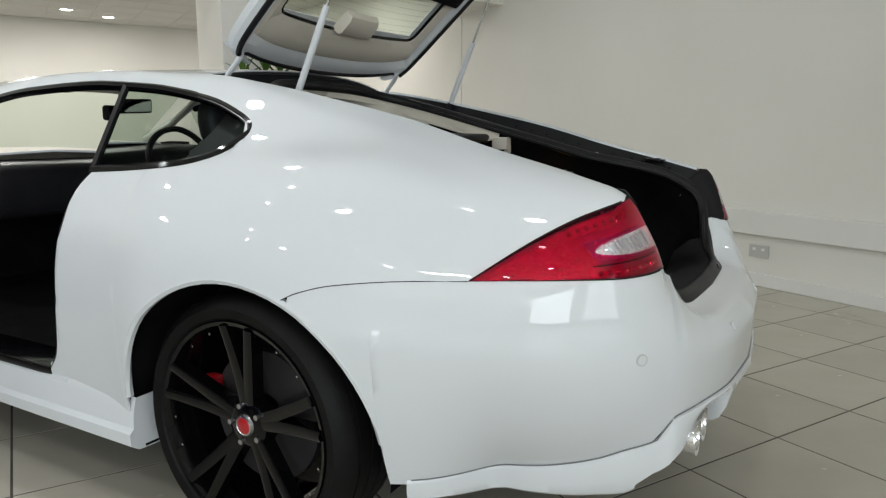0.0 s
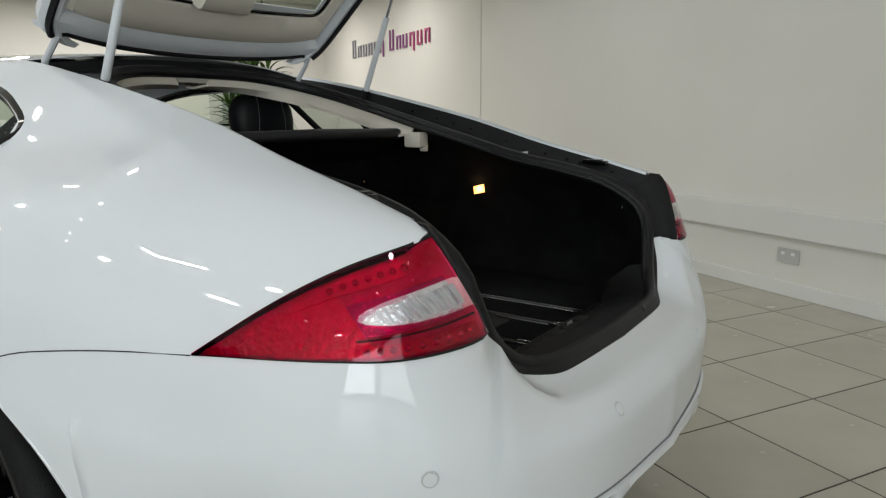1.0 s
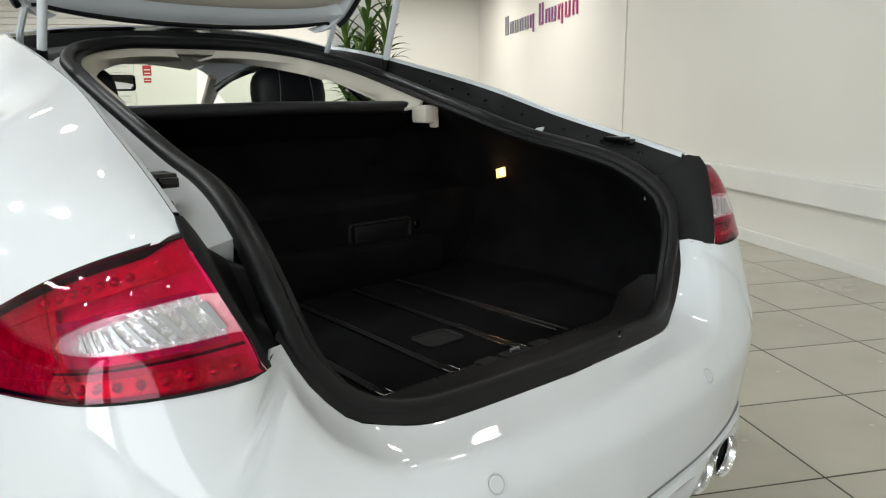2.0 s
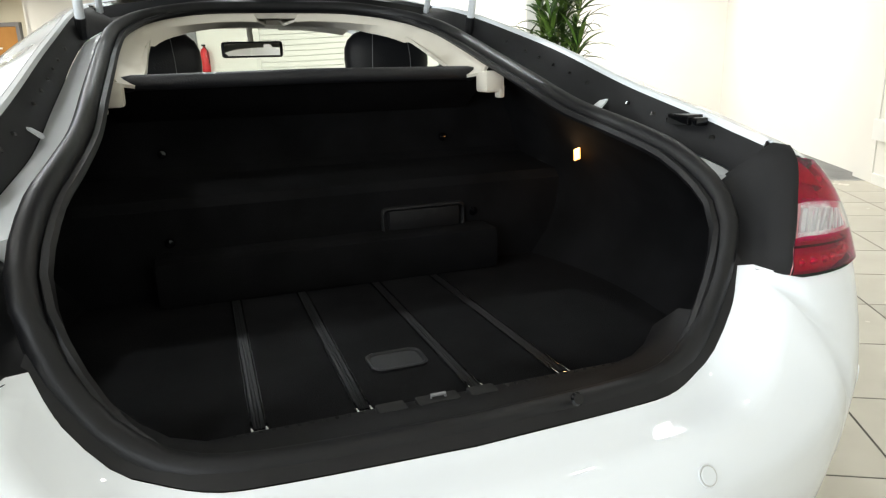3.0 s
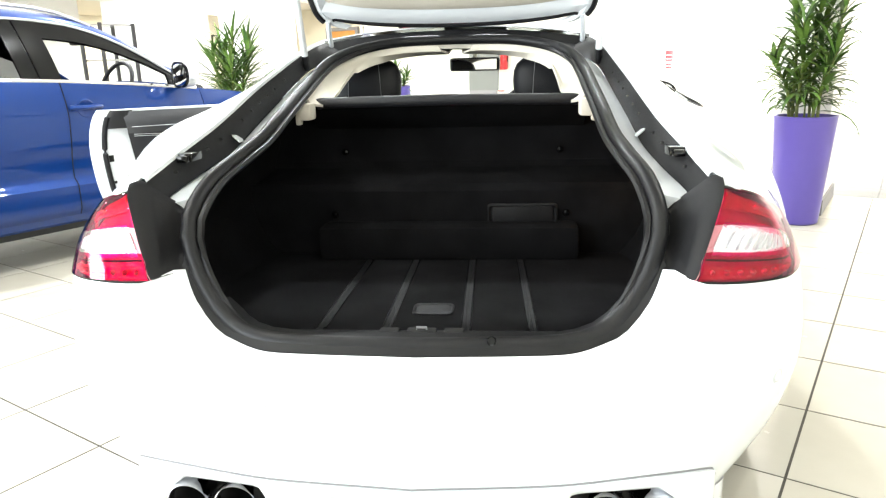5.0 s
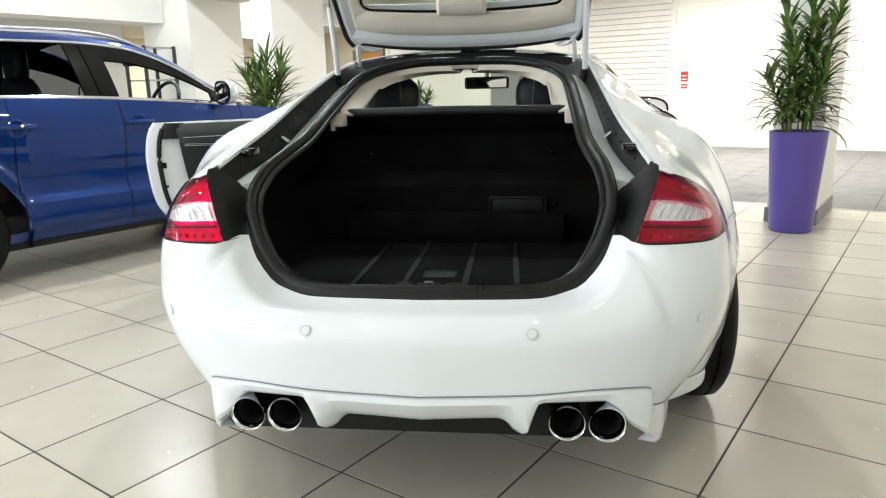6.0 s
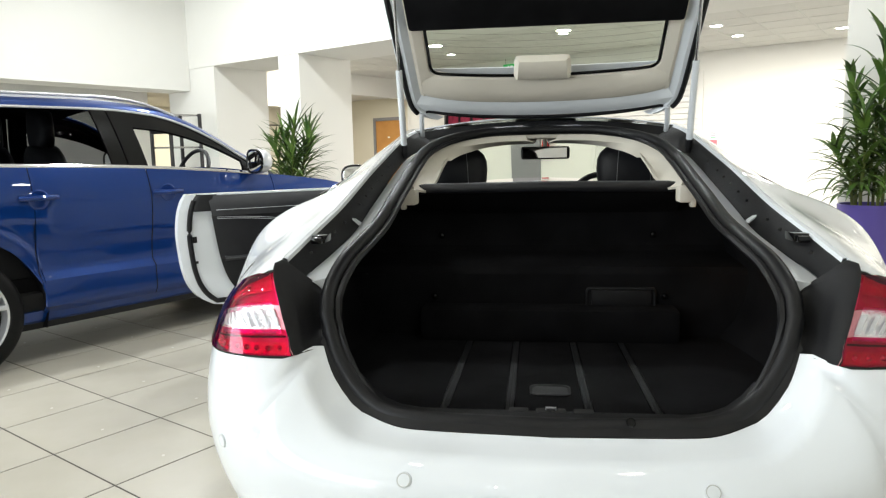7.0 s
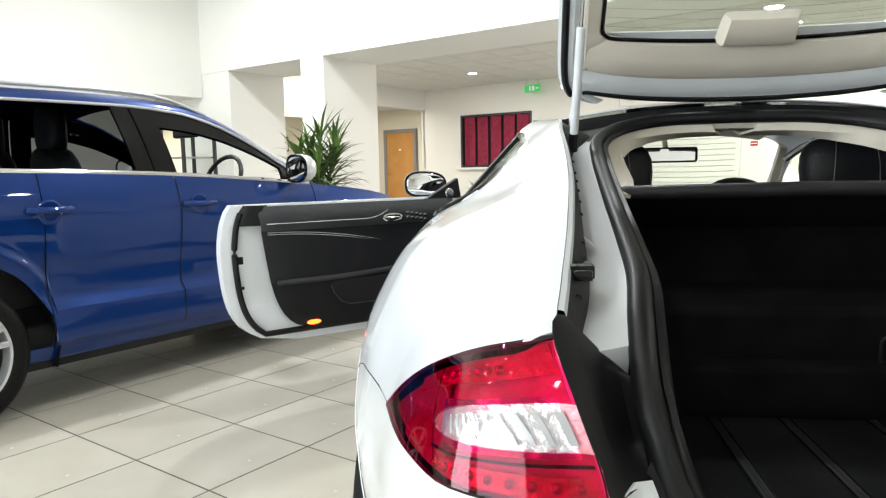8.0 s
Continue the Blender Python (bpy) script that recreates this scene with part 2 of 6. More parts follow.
def tube(bm, pts, r, n=8, closed=False, flat=1.0, cap=True, up=(0, 0, 1)):
    """A tube along points; flat squeezes it along its own up."""
    pts = [Vector(p) for p in pts]
    rings = []
    N = len(pts)
    for i, p in enumerate(pts):
        a = pts[(i - 1) % N] if closed or i else p
        b = pts[(i + 1) % N] if closed or i < N - 1 else p
        d = (b - a).normalized()
        side = d.cross(Vector(up))
        if side.length < 1e-4:
            side = d.cross(Vector((1, 0, 0)))
        side.normalize()
        top = side.cross(d)
        rr = r[i] if isinstance(r, (list, tuple)) else r
        rings.append([p + side * rr * math.cos(2 * math.pi * k / n) + top * rr * flat * math.sin(2 * math.pi * k / n) for k in range(n)] )
    vs = [[bm.verts.new(q) for q in ring] for ring in rings]
    for a, b in list(zip(vs, vs[1:])) + ([(vs[-1], vs[0])] if closed else []):
        for k in range(n):
            bm.faces.new((a[k], a[(k + 1) % n], b[(k + 1) % n], b[k]))
    if cap and not closed:
        bm.faces.new(vs[0][::-1])
        bm.faces.new(vs[-1])


def lathe(bm, profile, n=32, m=None):
    """Turns (radius, height) about z; m places it."""
    m = m or Matrix()
    cols = [[m @ Vector((r * math.cos(2 * math.pi * k / n), r * math.sin(2 * math.pi * k / n), h)) for r, h in profile] for k in range(n)]
    grid(bm, cols, close=True)


def thicken(bm, d):
    """A second skin d behind an open sheet, joined round its rim."""
    bm.normal_update()
    faces, rim = bm.faces[:], [e for e in bm.edges if len(e.link_faces) == 1]
    back = {v: bm.verts.new(v.co - v.normal * d) for v in bm.verts[:]}
    for f in faces:
        bm.faces.new([back[v] for v in reversed(f.verts)])
    for e in rim:
        a, b = e.verts
        bm.faces.new((a, b, back[b], back[a]))


def part(name, bm, material, parent=None, label="", smooth=True, angle=40, thick=0.0, weld=True):
    """Links a bmesh as one mesh object under a thing or a part."""
    if weld:
        bmesh.ops.remove_doubles(bm, verts=bm.verts[:], dist=1e-5)
    bmesh.ops.recalc_face_normals(bm, faces=bm.faces[:])
    if thick:
        thicken(bm, thick)
        bmesh.ops.recalc_face_normals(bm, faces=bm.faces[:])
    me = bpy.data.meshes.new(name)
    bm.to_mesh(me)
    bm.free()
    if smooth:
        me.shade_smooth()
        me.set_sharp_from_angle(angle=radians(angle))
    me.materials.append(M[material] if isinstance(material, str) else material)
    ob = new(name, me)
    if parent:
        ob.parent = parent
    if label:
        ob["label"] = label
    return ob


def thing(name, m, label, category, group="", kind=""):
    ob = new(name)
    ob.matrix_world = m
    return tagged(ob, label, category, group, kind)


def slab(name, lo, hi, material, m=None, bevel=0.0, label="", category="", kind="structure", parent=None):
    bm = bmesh.new()
    box(bm, lo, hi, bevel)
    ob = part(name, bm, material, parent, smooth=False)
    if not parent:
        ob.matrix_world = m if m is not None else ROOM
        tagged(ob, label, category, "", kind)
    return ob


# ---- the room ----
slab("wall_east", (WALL_E, WALL_S, 0), (WALL_E + 0.2, 5.88, CEIL_HIGH), "wall_paint", label="cream painted showroom wall with dado trunking", category="wall")
slab("wall_east_far", (WALL_E + 0.07, 5.88, 0), (WALL_E + 0.27, WALL_N, CEIL_HIGH), "wall_paint", label="cream painted wall carrying raised lettering", category="wall")
slab("pilaster", (WALL_E - 0.01, 5.52, 0), (WALL_E + 0.2, 5.90, CEIL_HIGH), "wall_paint", label="shallow cream painted wall pilaster", category="pilaster")
slab("dado_trunking", (WALL_E - 0.06, WALL_S + 0.3, 0.37), (WALL_E, 5.5, 0.54), "gloss_trim", bevel=0.008, label="white plastic dado trunking along the wall", category="trunking")
slab("baseboard", (WALL_E - 0.02, WALL_S + 0.3, 0), (WALL_E, 5.5, 0.09), "gloss_trim", bevel=0.006, label="white glossy skirting board at the wall foot", category="skirting")
slab("wall_west", (WALL_W - 0.2, WALL_S, 0), (WALL_W, 4.9, CEIL_HIGH), "wall_paint", label="plain white painted side wall", category="wall")
slab("bulkhead_west", (-8.75, WALL_S, 2.10), (-8.24, BEAM_Q0, CEIL_HIGH), "wall_paint", label="deep white bulkhead above the display cars", category="bulkhead")
slab("beam", (-8.75, BEAM_Q0, BEAM_Z), (WALL_E, BEAM_Q1, CEIL_HIGH), "wall_paint", label="deep white beam spanning the showroom", category="beam")
for p0, p1 in ((-8.78, -7.69), (-6.38, -6.01), (-0.20, 0.16)):
    slab("column", (p0, BEAM_Q0 + 0.01, 0), (p1, BEAM_Q1 - 0.01, BEAM_Z + 0.01), "wall_paint", label="white painted rectangular column under the beam", category="column")
slab("column_skirting", (-0.215, BEAM_Q0 - 0.005, 0), (0.175, BEAM_Q1 + 0.005, 0.12), "grey_frame", bevel=0.004, label="grey skirting round the column foot", category="skirting")
slab("ceiling_front", (WALL_W - 0.2, WALL_S - 0.2, CEIL_HIGH), (WALL_E + 0.3, BEAM_Q1, CEIL_HIGH + 0.2), "wall_paint", label="high white plastered showroom ceiling", category="ceiling")
slab("bulkhead_corridor", (-9.95, BEAM_Q1, 2.10), (-9.78, 9.0, CEIL_LOW), "cream_paint", label="cream bulkhead over the corridor opening", category="bulkhead")
slab("bulkhead_recess", (-9.95, 9.0, 2.43), (-9.78, WALL_N, CEIL_LOW), "wall_paint", label="white bulkhead over the door recess", category="bulkhead")
slab("ceiling_corridor", (-13.5, 4.2, 2.30), (-9.95, 9.2, 2.40), "cream_paint", label="low cream corridor ceiling", category="ceiling")
slab("ceiling_recess", (-13.5, 9.2, 2.62), (-9.95, WALL_N + 1.4, 2.70), "wall_paint", label="white ceiling over the door recess", category="ceiling")
slab("wall_corridor", (-13.7, 4.0, 0), (-13.5, WALL_N + 1.6, 3.0), "cream_paint", label="cream corridor end wall", category="wall")
# slab and walls added out of view to shut the sky out
slab("roof_slab", (-14.0, BEAM_Q1, CEIL_HIGH), (WALL_E + 0.3, WALL_N + 1.6, CEIL_HIGH + 0.2), "wall_paint", label="added white slab above the rear hall, out of view, shuts the sky out", category="ceiling")
slab("sky_screen_near", (-13.7, 4.0, 0), (-9.8, 4.2, CEIL_HIGH), "cream_paint", label="added cream wall out of view, closes the corridor against the sky", category="wall")
slab("sky_screen_back", (-13.7, WALL_N + 1.4, 0), (WALL_E + 0.3, WALL_N + 1.6, CEIL_HIGH), "wall_paint", label="added white wall out of view, keeps the sky out at the rear", category="wall")
slab("sky_screen_end", (-13.9, 4.0, 0), (-13.7, WALL_N + 1.6, CEIL_HIGH), "cream_paint", label="added cream outer wall out of view, keeps the sky out", category="wall")
# far wall with the recess, the window and the plain stretch
slab("wall_north_1", (-13.6, WALL_N + 1.2, 0), (-10.2, WALL_N + 1.4, CEIL_LOW), "cream_paint", label="cream wall behind the recess", category="wall")
slab("wall_north_3", (-9.87, WALL_N, 0), (-8.83, WALL_N + 1.0, CEIL_LOW), "wall_paint", label="white wall beside the blinds", category="wall")
slab("wall_north_4", (-8.83, WALL_N, 0), (-7.10, WALL_N + 0.2, 1.14), "wall_paint", label="white wall under the inner window", category="wall")
slab("wall_north_5", (-8.83, WALL_N, 2.25), (-7.10, WALL_N + 0.2, CEIL_LOW), "wall_paint", label="white wall over the inner window", category="wall")
slab("wall_north_6", (-7.10, WALL_N, 0), (WALL_E + 0.3, WALL_N + 0.2, CEIL_LOW), "wall_paint", label="plain white far wall", category="wall")
slab("wall_recess", (-9.9, WALL_N, 0), (-9.8, WALL_N + 1.2, CEIL_LOW), "wall_paint", label="white return of the door recess", category="wall")
slab("skirting_north", (-3.2, WALL_N - 0.02, 0), (WALL_E, WALL_N, 0.12), "gloss_trim", label="white skirting along the far wall", category="skirting")
# wall behind the camera with two tall window openings
for p0, p1 in ((WALL_W - 0.2, -8.4), (-4.6, -3.9), (-0.1, WALL_E + 0.2)):
    slab("wall_south", (p0, WALL_S - 0.2, 0), (p1, WALL_S, CEIL_HIGH), "wall_paint", label="white wall between tall shop windows", category="wall")
slab("wall_south_top", (-8.4, WALL_S - 0.2, 3.05), (-0.1, WALL_S, CEIL_HIGH), "wall_paint", label="white wall above the shop windows", category="wall")


def ceiling_low():
    bm = bmesh.new()
    s = 0.6
    p = -10.2
    while p < WALL_E + 0.3:
        q = BEAM_Q1
        while q < WALL_N:
            hi = (min(p + s, WALL_E + 0.3) - 0.012, min(q + s, WALL_N) - 0.012)
            if hi[0] > p + 0.03 and hi[1] > q + 0.03:
                box(bm, (p + 0.012, q + 0.012, CEIL_LOW - 0.006), (*hi, CEIL_LOW + 0.05))
            q += s
        p += s
    box(bm, (-10.2, BEAM_Q1, CEIL_LOW), (WALL_E + 0.3, WALL_N, CEIL_LOW + 0.12))
    ob = part("ceiling_back", bm, "ceiling_tile", smooth=False)
    ob.matrix_world = ROOM
    tagged(ob, "suspended ceiling of pale square mineral tiles", "ceiling", "", "structure")


ceiling_low()


def downlight(p, q, z):
    d = thing("downlight", ROOM @ pose(p, q, z), "round recessed ceiling downlight, switched on", "downlight", "ceiling downlights")
    bm = bmesh.new()
    lathe(bm, [(0.095, 0.0), (0.095, -0.006), (0.085, -0.010), (0.078, -0.004), (0.078, 0.0)], 24)
    part("bezel", bm, "gloss_trim", d)
    bm = bmesh.new()
    lathe(bm, [(0.0005, -0.003), (0.078, -0.003)], 24)
    part("diffuser", bm, "lamp_glow", d, "glowing diffuser")


for pq in [(-2.30, 9.05), (-2.28, 10.15), (-0.95, 10.5), (-0.35, 10.9), (-0.55, 7.9), (-7.4, 9.9), (-4.6, 9.0), (1.6, 8.2), (1.6, 10.2)]:
    downlight(*pq, CEIL_LOW - 0.006)
for pq in [(-12.2, 8.0), (-11.0, 7.0)]:
    downlight(*pq, 2.30)
for pq in [(-6.3, -4), (-6.3, -0.5), (-6.3, 3), (-4.2, -4), (-4.2, -0.5), (-4.2, 3), (-1.6, -4), (-1.6, -0.8), (-1.6, 2.4), (1.3, -4), (1.3, 2.9), (-6.3, 1.2), (-5.6, -2.2), (-5.6, 1.2), (-4.2, 1.2), (-2.9, -2.2), (-2.9, 1.2), (-2.9, 3.4), (-0.2, -2.2), (1.3, -1.0), (1.3, 1.0)]:
    downlight(*pq, CEIL_HIGH)

# ---- the white coupe: it stands along y, its tail at y = 0 ----
CS = [0, .15, .3, .4, .5, .6, .7, .8, .9, 1.0, 1.1]
CX = [0, .263, .514, .660, .760, .831, .917, .984, .996, .970, .950]
CY = [.034, .05, .105, .19, .33, .53, .78, 1.06, 1.35, 1.6, 1.95]
TS = [0, .15, .24, .29, .322, .347, .37, .41, .45, .5, .6, .7, .8, .9, 1.0, 1.1]
TX = [0, .263, .372, .438, .464, .502, .512, .535, .558, .548, .525, .51, .505, .503, .492, .485]
TY = [.150, .160, .198, .226, .246, .194, .204, .228, .268, .37, .62, .86, 1.10, 1.36, 1.62, 1.95]
TZ = [.634, .637, .655, .725, .779, .768, .80, .86, .93, .965, 1.03, 1.10, 1.155, 1.208, 1.248, 1.268]
ARCH_Y, ARCH_Z, ARCH_R = 1.11, 0.335, 0.383
SHUT_Y, SHUT_Z = [1.734, 1.769, 1.784, 1.792, 1.823, 1.878], [.950, .89, .785, .585, .425, .36]


# the crease where the tail turns inwards to the ledge round the opening
LS = [0, .15, .22, .28, .31, .33, .347]
LX = [0, .263, .358, .428, .463, .485, .502]
LY = [.075, .088, .104, .134, .163, .178, .194]
LZ = [.616, .619, .624, .655, .700, .742, .768]


def ledge(s):
    return Vector((hermite(s, LS, LX), hermite(s, LS, LY), hermite(s, LS, LZ)))


def top_edge(s):
    return Vector((hermite(s, TS, TX), hermite(s, TS, TY), hermite(s, TS, TZ)))


def skin(s, z):
    """The coupe's right flank and tail: s runs from the tail's middle round the corner and forward."""
    x0, y0 = hermite(s, CS, CX), hermite(s, CS, CY)
    t = top_edge(s)
    z0 = hermite(s, [0, .22, .30, .36, .6, 1.1], [.560, .560, .575, .60, .62, .63])
    if s < .347 and z >= z0:
        c = ledge(s)
        if z >= c.z:
            f = min((z - c.z) / max(t.z - c.z, 1e-4), 1)
            g = f + .16 * math.sin(math.pi * f)
            return Vector((c.x + (t.x - c.x) * g, c.y + (t.y - c.y) * g, z))
        f = (z - z0) / (c.z - z0)
        h = f ** 1.7
        return Vector((x0 + (c.x - x0) * h, y0 + (c.y - y0) * h, z))
    if z >= z0:
        f = min(max((z - z0) / (t.z - z0), 0), 1)
        e = hermite(s, [.347, .39, .45, .6, .85, 1.1], [1.0, .80, .60, .64, .80, .82])
        k = hermite(s, [.347, .45, 1.1], [1.7, 2.1, 2.1])
        h = 1 - (1 - f ** k) ** e
        u = hermite(s, [.45, .56, .66, .76, .86, .92, 1.1], [0, .3, 1, .95, .5, .4, .3])
        zz = z + max(0, 1.10 - t.z)
        h += u * (hermite(zz, [.62, .77, .86, .93, .975, 1.005, 1.04, max(1.10, t.z)], [0, .075, .158, .245, .345, .46, .66, 1]) - h)
        return Vector((x0 + (t.x - x0) * h, y0 + (t.y - y0) * h, z))
    d = (z0 - z) / 0.3
    k = hermite(s, [0, .3, .43, .55, .66, .8, 1.1], [.035, .07, .12, .12, .05, .03, .02]) * d * d
    n = Vector((hermite(s, [0, .3, .5, .7, 1.1], [0, .35, .8, 1, 1]), -hermite(s, [0, .3, .5, .7, 1.1], [1, .94, .6, 0, 0]), 0)).normalized()
    return Vector((x0, y0, z)) - n * k


def skin_out(s, z, d):
    e = 1e-3
    a = skin(s + e, z) - skin(s - e, z)
    b = skin(s, z + e) - skin(s, z - e)
    n = a.cross(b)
    n = n.normalized() if n.length > 0 else Vector((1, 0, 0))
    if n.x < 0 and n.y > -0.2:
        n = -n
    if n.dot(Vector((0.5, -0.5, 0.3))) < 0:
        n = -n
    return skin(s, z) + n * d


S_FINE = np.linspace(0.45, 1.1, 400)
Y_FINE = np.array([hermite(s, CS, CY) for s in S_FINE])


def s_at(y):
    return float(np.interp(y, Y_FINE, S_FINE))


def skin_at(y, z):
    """The skin where its own y is y at height z."""
    lo, hi = 0.45, 1.1
    for _ in range(28):
        mid = (lo + hi) / 2
        if skin(mid, z).y < y:
            lo = mid
        else:
            hi = mid
    p = skin((lo + hi) / 2, z)
    return Vector((p.x, y, z))


def mirror_x(p):
    return Vector((-p[0], p[1], p[2]))


def both(cols):
    return cols, [[mirror_x(p) for p in c] for c in cols]


coupe = thing("coupe", Matrix(), "white two-door coupe with tailgate raised and passenger door open", "car")


def sided(name, cols, material, parent=None, label="", thick=0.0, angle=40):
    """Builds a panel on the right and its mirror on the left, each a mesh of its own."""
    out = []
    for c in both(cols):
        bm = bmesh.new()
        grid(bm, c)
        out.append(part(name, bm, material, parent or coupe, label, thick=thick, angle=angle))
    return out


def seam_z(s):
    return hermite(s, [0.6, .66, .715, .75, .78, 1.1], [.748, .742, .727, .70, .65, .65])


def column(s, z0, z1, n):
    """Points up the skin from z0 to z1, denser towards the top."""
    c = ledge(s).z if s < .345 else z1
    if c < z1 - .004:
        return [skin(s, z0 + (c - z0) * (1 - (1 - i / 12) ** 1.25)) for i in range(13)] + [skin(s, c + (z1 - c) * i / (n - 12)) for i in range(1, n - 11)]
    return [skin(s, z0 + (z1 - z0) * (1 - (1 - i / n) ** 1.25)) for i in range(n + 1)]


def low_z(s):
    return hermite(s, [0, .14, .23, .30, .326, .338, .38, .42, .55, .66], [.430, .434, .440, .434, .424, .368, .345, .315, .272, .252])


# tail bumper: one skin across the car
cols = []
for i in range(45):
    s = 0.66 * i / 44
    top = top_edge(s).z if s < 0.347 else (0.765 - 0.017 * ((s - 0.347) / 0.253) ** 2.5 if s < 0.6 else seam_z(s))
    cols.append(column(s, low_z(s), top, 18))
s_arch = s_at(ARCH_Y - ARCH_R)
for y in np.linspace(hermite(.66, CS, CY) + 0.01, ARCH_Y - ARCH_R, 3):
    s = s_at(y)
    cols.append([skin_at(y, .240 + (seam_z(s) - .240) * (1 - (1 - i / 18) ** 1.25)) for i in range(19)])
for a in np.linspace(0.02, 1.17, 12):
    y = ARCH_Y - ARCH_R * math.cos(a)
    s = s_at(y)
    z = ARCH_Z + ARCH_R * math.sin(a)
    if z < seam_z(s) - 0.004:
        cols.append([skin_at(y, z + (seam_z(s) - z) * (1 - (1 - i / 18) ** 1.25)) for i in range(19)])
bm = bmesh.new()
full = [[mirror_x(p) for p in c] for c in cols[:0:-1]] + cols
grid(bm, full)
bumper = part("rear_bumper", bm, "white_paint", coupe, "white painted rear bumper with parking sensors", thick=0.004, angle=60)

# rear quarter panels: over the lamp and the arch, up to the tailgate opening and the side glass
def window_low(y):
    return hermite(y, [1.275, 1.279, 1.292, 1.325, 1.395, 1.475, 1.576, 1.734, 1.9], [1.052, 1.026, 1.006, .989, .975, .967, .959, .950, .94])


def window_top(y):
    return hermite(y, [1.275, 1.282, 1.303, 1.35, 1.495, 1.795, 2.08, 2.42, 2.7, 2.95], [1.052, 1.072, 1.090, 1.111, 1.157, 1.208, 1.224, 1.214, 1.18, 1.12])


def quarter_low(s):
    y = hermite(s, CS, CY)
    if s < 0.6:
        a = (s - .447) / .153
        return 0.92 - 0.172 * a + 0.024 * math.sin(math.pi * a)
    z = seam_z(s) if s < 0.775 else 0.0
    if abs(y - ARCH_Y) < ARCH_R:
        z = max(z, ARCH_Z + math.sqrt(ARCH_R ** 2 - (y - ARCH_Y) ** 2))
    return z if z else 0.215


Y_TIP = 1.275
TY_SIDE = [top_edge(q).y for q in np.linspace(.45, 1.1, 120)]
TZ_SIDE = [top_edge(q).z for q in np.linspace(.45, 1.1, 120)]


def edge_z(y):
    return float(np.interp(y, TY_SIDE, TZ_SIDE))


def two_part(z0, zs, z1, low=18, high=8):
    a = [z0 + (zs - z0) * k / low for k in range(low + 1)]
    return a, [zs + (z1 - zs) * k / high for k in range(high + 1)]


def quarter_cols():
    lower, upper = [], []
    for i in range(20):
        s = .449 + (.6 - .449) * i / 19
        z0, z1 = quarter_low(s), top_edge(s).z
        for z, out in zip(two_part(z0, z0 + .7 * (z1 - z0), z1), (lower, upper)):
            out.append([skin(s, v) for v in z])
    ys = list(np.linspace(.64, .98, 12)) + [ARCH_Y - ARCH_R * math.cos(a) for a in np.linspace(1.30, 1.92, 12)] + [Y_TIP]
    for y in ys:
        z0, z1 = quarter_low(s_at(y)), edge_z(y)
        t = (y - .64) / (Y_TIP - .64)
        zs = (z0 + .7 * (z1 - z0)) * (1 - t) + window_low(Y_TIP) * t
        for z, out in zip(two_part(z0, zs, z1), (lower, upper)):
            out.append([skin_at(y, v) for v in z])
    for a in np.linspace(1.97, 3.12, 16):
        y, z0 = ARCH_Y - ARCH_R * math.cos(a), ARCH_Z + ARCH_R * math.sin(a)
        lower.append([skin_at(y, v) for v in two_part(z0, window_low(y), 2)[0]])
    foot = ARCH_Y + ARCH_R + .001
    for y in [foot] + list(np.linspace(foot + .02, SHUT_Y[0], 8)):
        lower.append([skin_at(y, v) for v in two_part(.215, window_low(y), 2)[0]])
    for k in range(1, 15):
        y = SHUT_Y[0] + (SHUT_Y[-1] - SHUT_Y[0]) * k / 14
        lower.append([skin_at(y, v) for v in two_part(.214, shut_z(y), 2)[0]])
    return lower, upper


def shut_z(y):
    return hermite(y, SHUT_Y, SHUT_Z)


def roof_top(y):
    return Vector((hermite(y, [1.2, 1.62, 2.0, 2.4, 2.75, 2.95], [.504, .492, .485, .48, .475, .47]), y,
                   hermite(y, [1.2, 1.36, 1.62, 2.0, 2.3, 2.6, 2.75, 2.95], [1.176, 1.208, 1.248, 1.270, 1.277, 1.270, 1.258, 1.232])))


def pillar_col(y, n=8):
    k = min(1, max(0, (y - 1.5) / .4))
    own = [skin_at(y, window_top(y) + (edge_z(y) - window_top(y)) * i / n) for i in range(n + 1)] if k < 1 else None
    if k == 0:
        return own
    a = skin_at(y, window_top(y)) if y < 1.6 else Vector((hermite(y, [1.6, 1.95, 2.4, 2.95], [.628, .62, .615, .62]), y, window_top(y)))
    b = roof_top(y)
    out = []
    for i in range(n + 1):
        t = i / n
        p = a.lerp(b, t)
        p += Vector((0.5, 0, 0.86)) * 0.022 * math.sin(math.pi * t)
        out.append(p if own is None else own[i].lerp(p, k))
    return out


# cant rail over the side glass
lower, upper = quarter_cols()
rail_cols = [pillar_col(y) for y in list(np.linspace(Y_TIP, 1.95, 20)) + list(np.linspace(2.05, 2.9, 9))]
for sgn in (1, -1):
    f = (lambda p: p) if sgn > 0 else mirror_x
    bm = bmesh.new()
    for c in (lower, upper, rail_cols):
        grid(bm, [[f(p) for p in col] for col in c])
    bmesh.ops.remove_doubles(bm, verts=bm.verts[:], dist=2e-4)
    part("rear_quarter", bm, "white_paint", coupe, "white painted rear quarter panel and roof rail", thick=0.004)

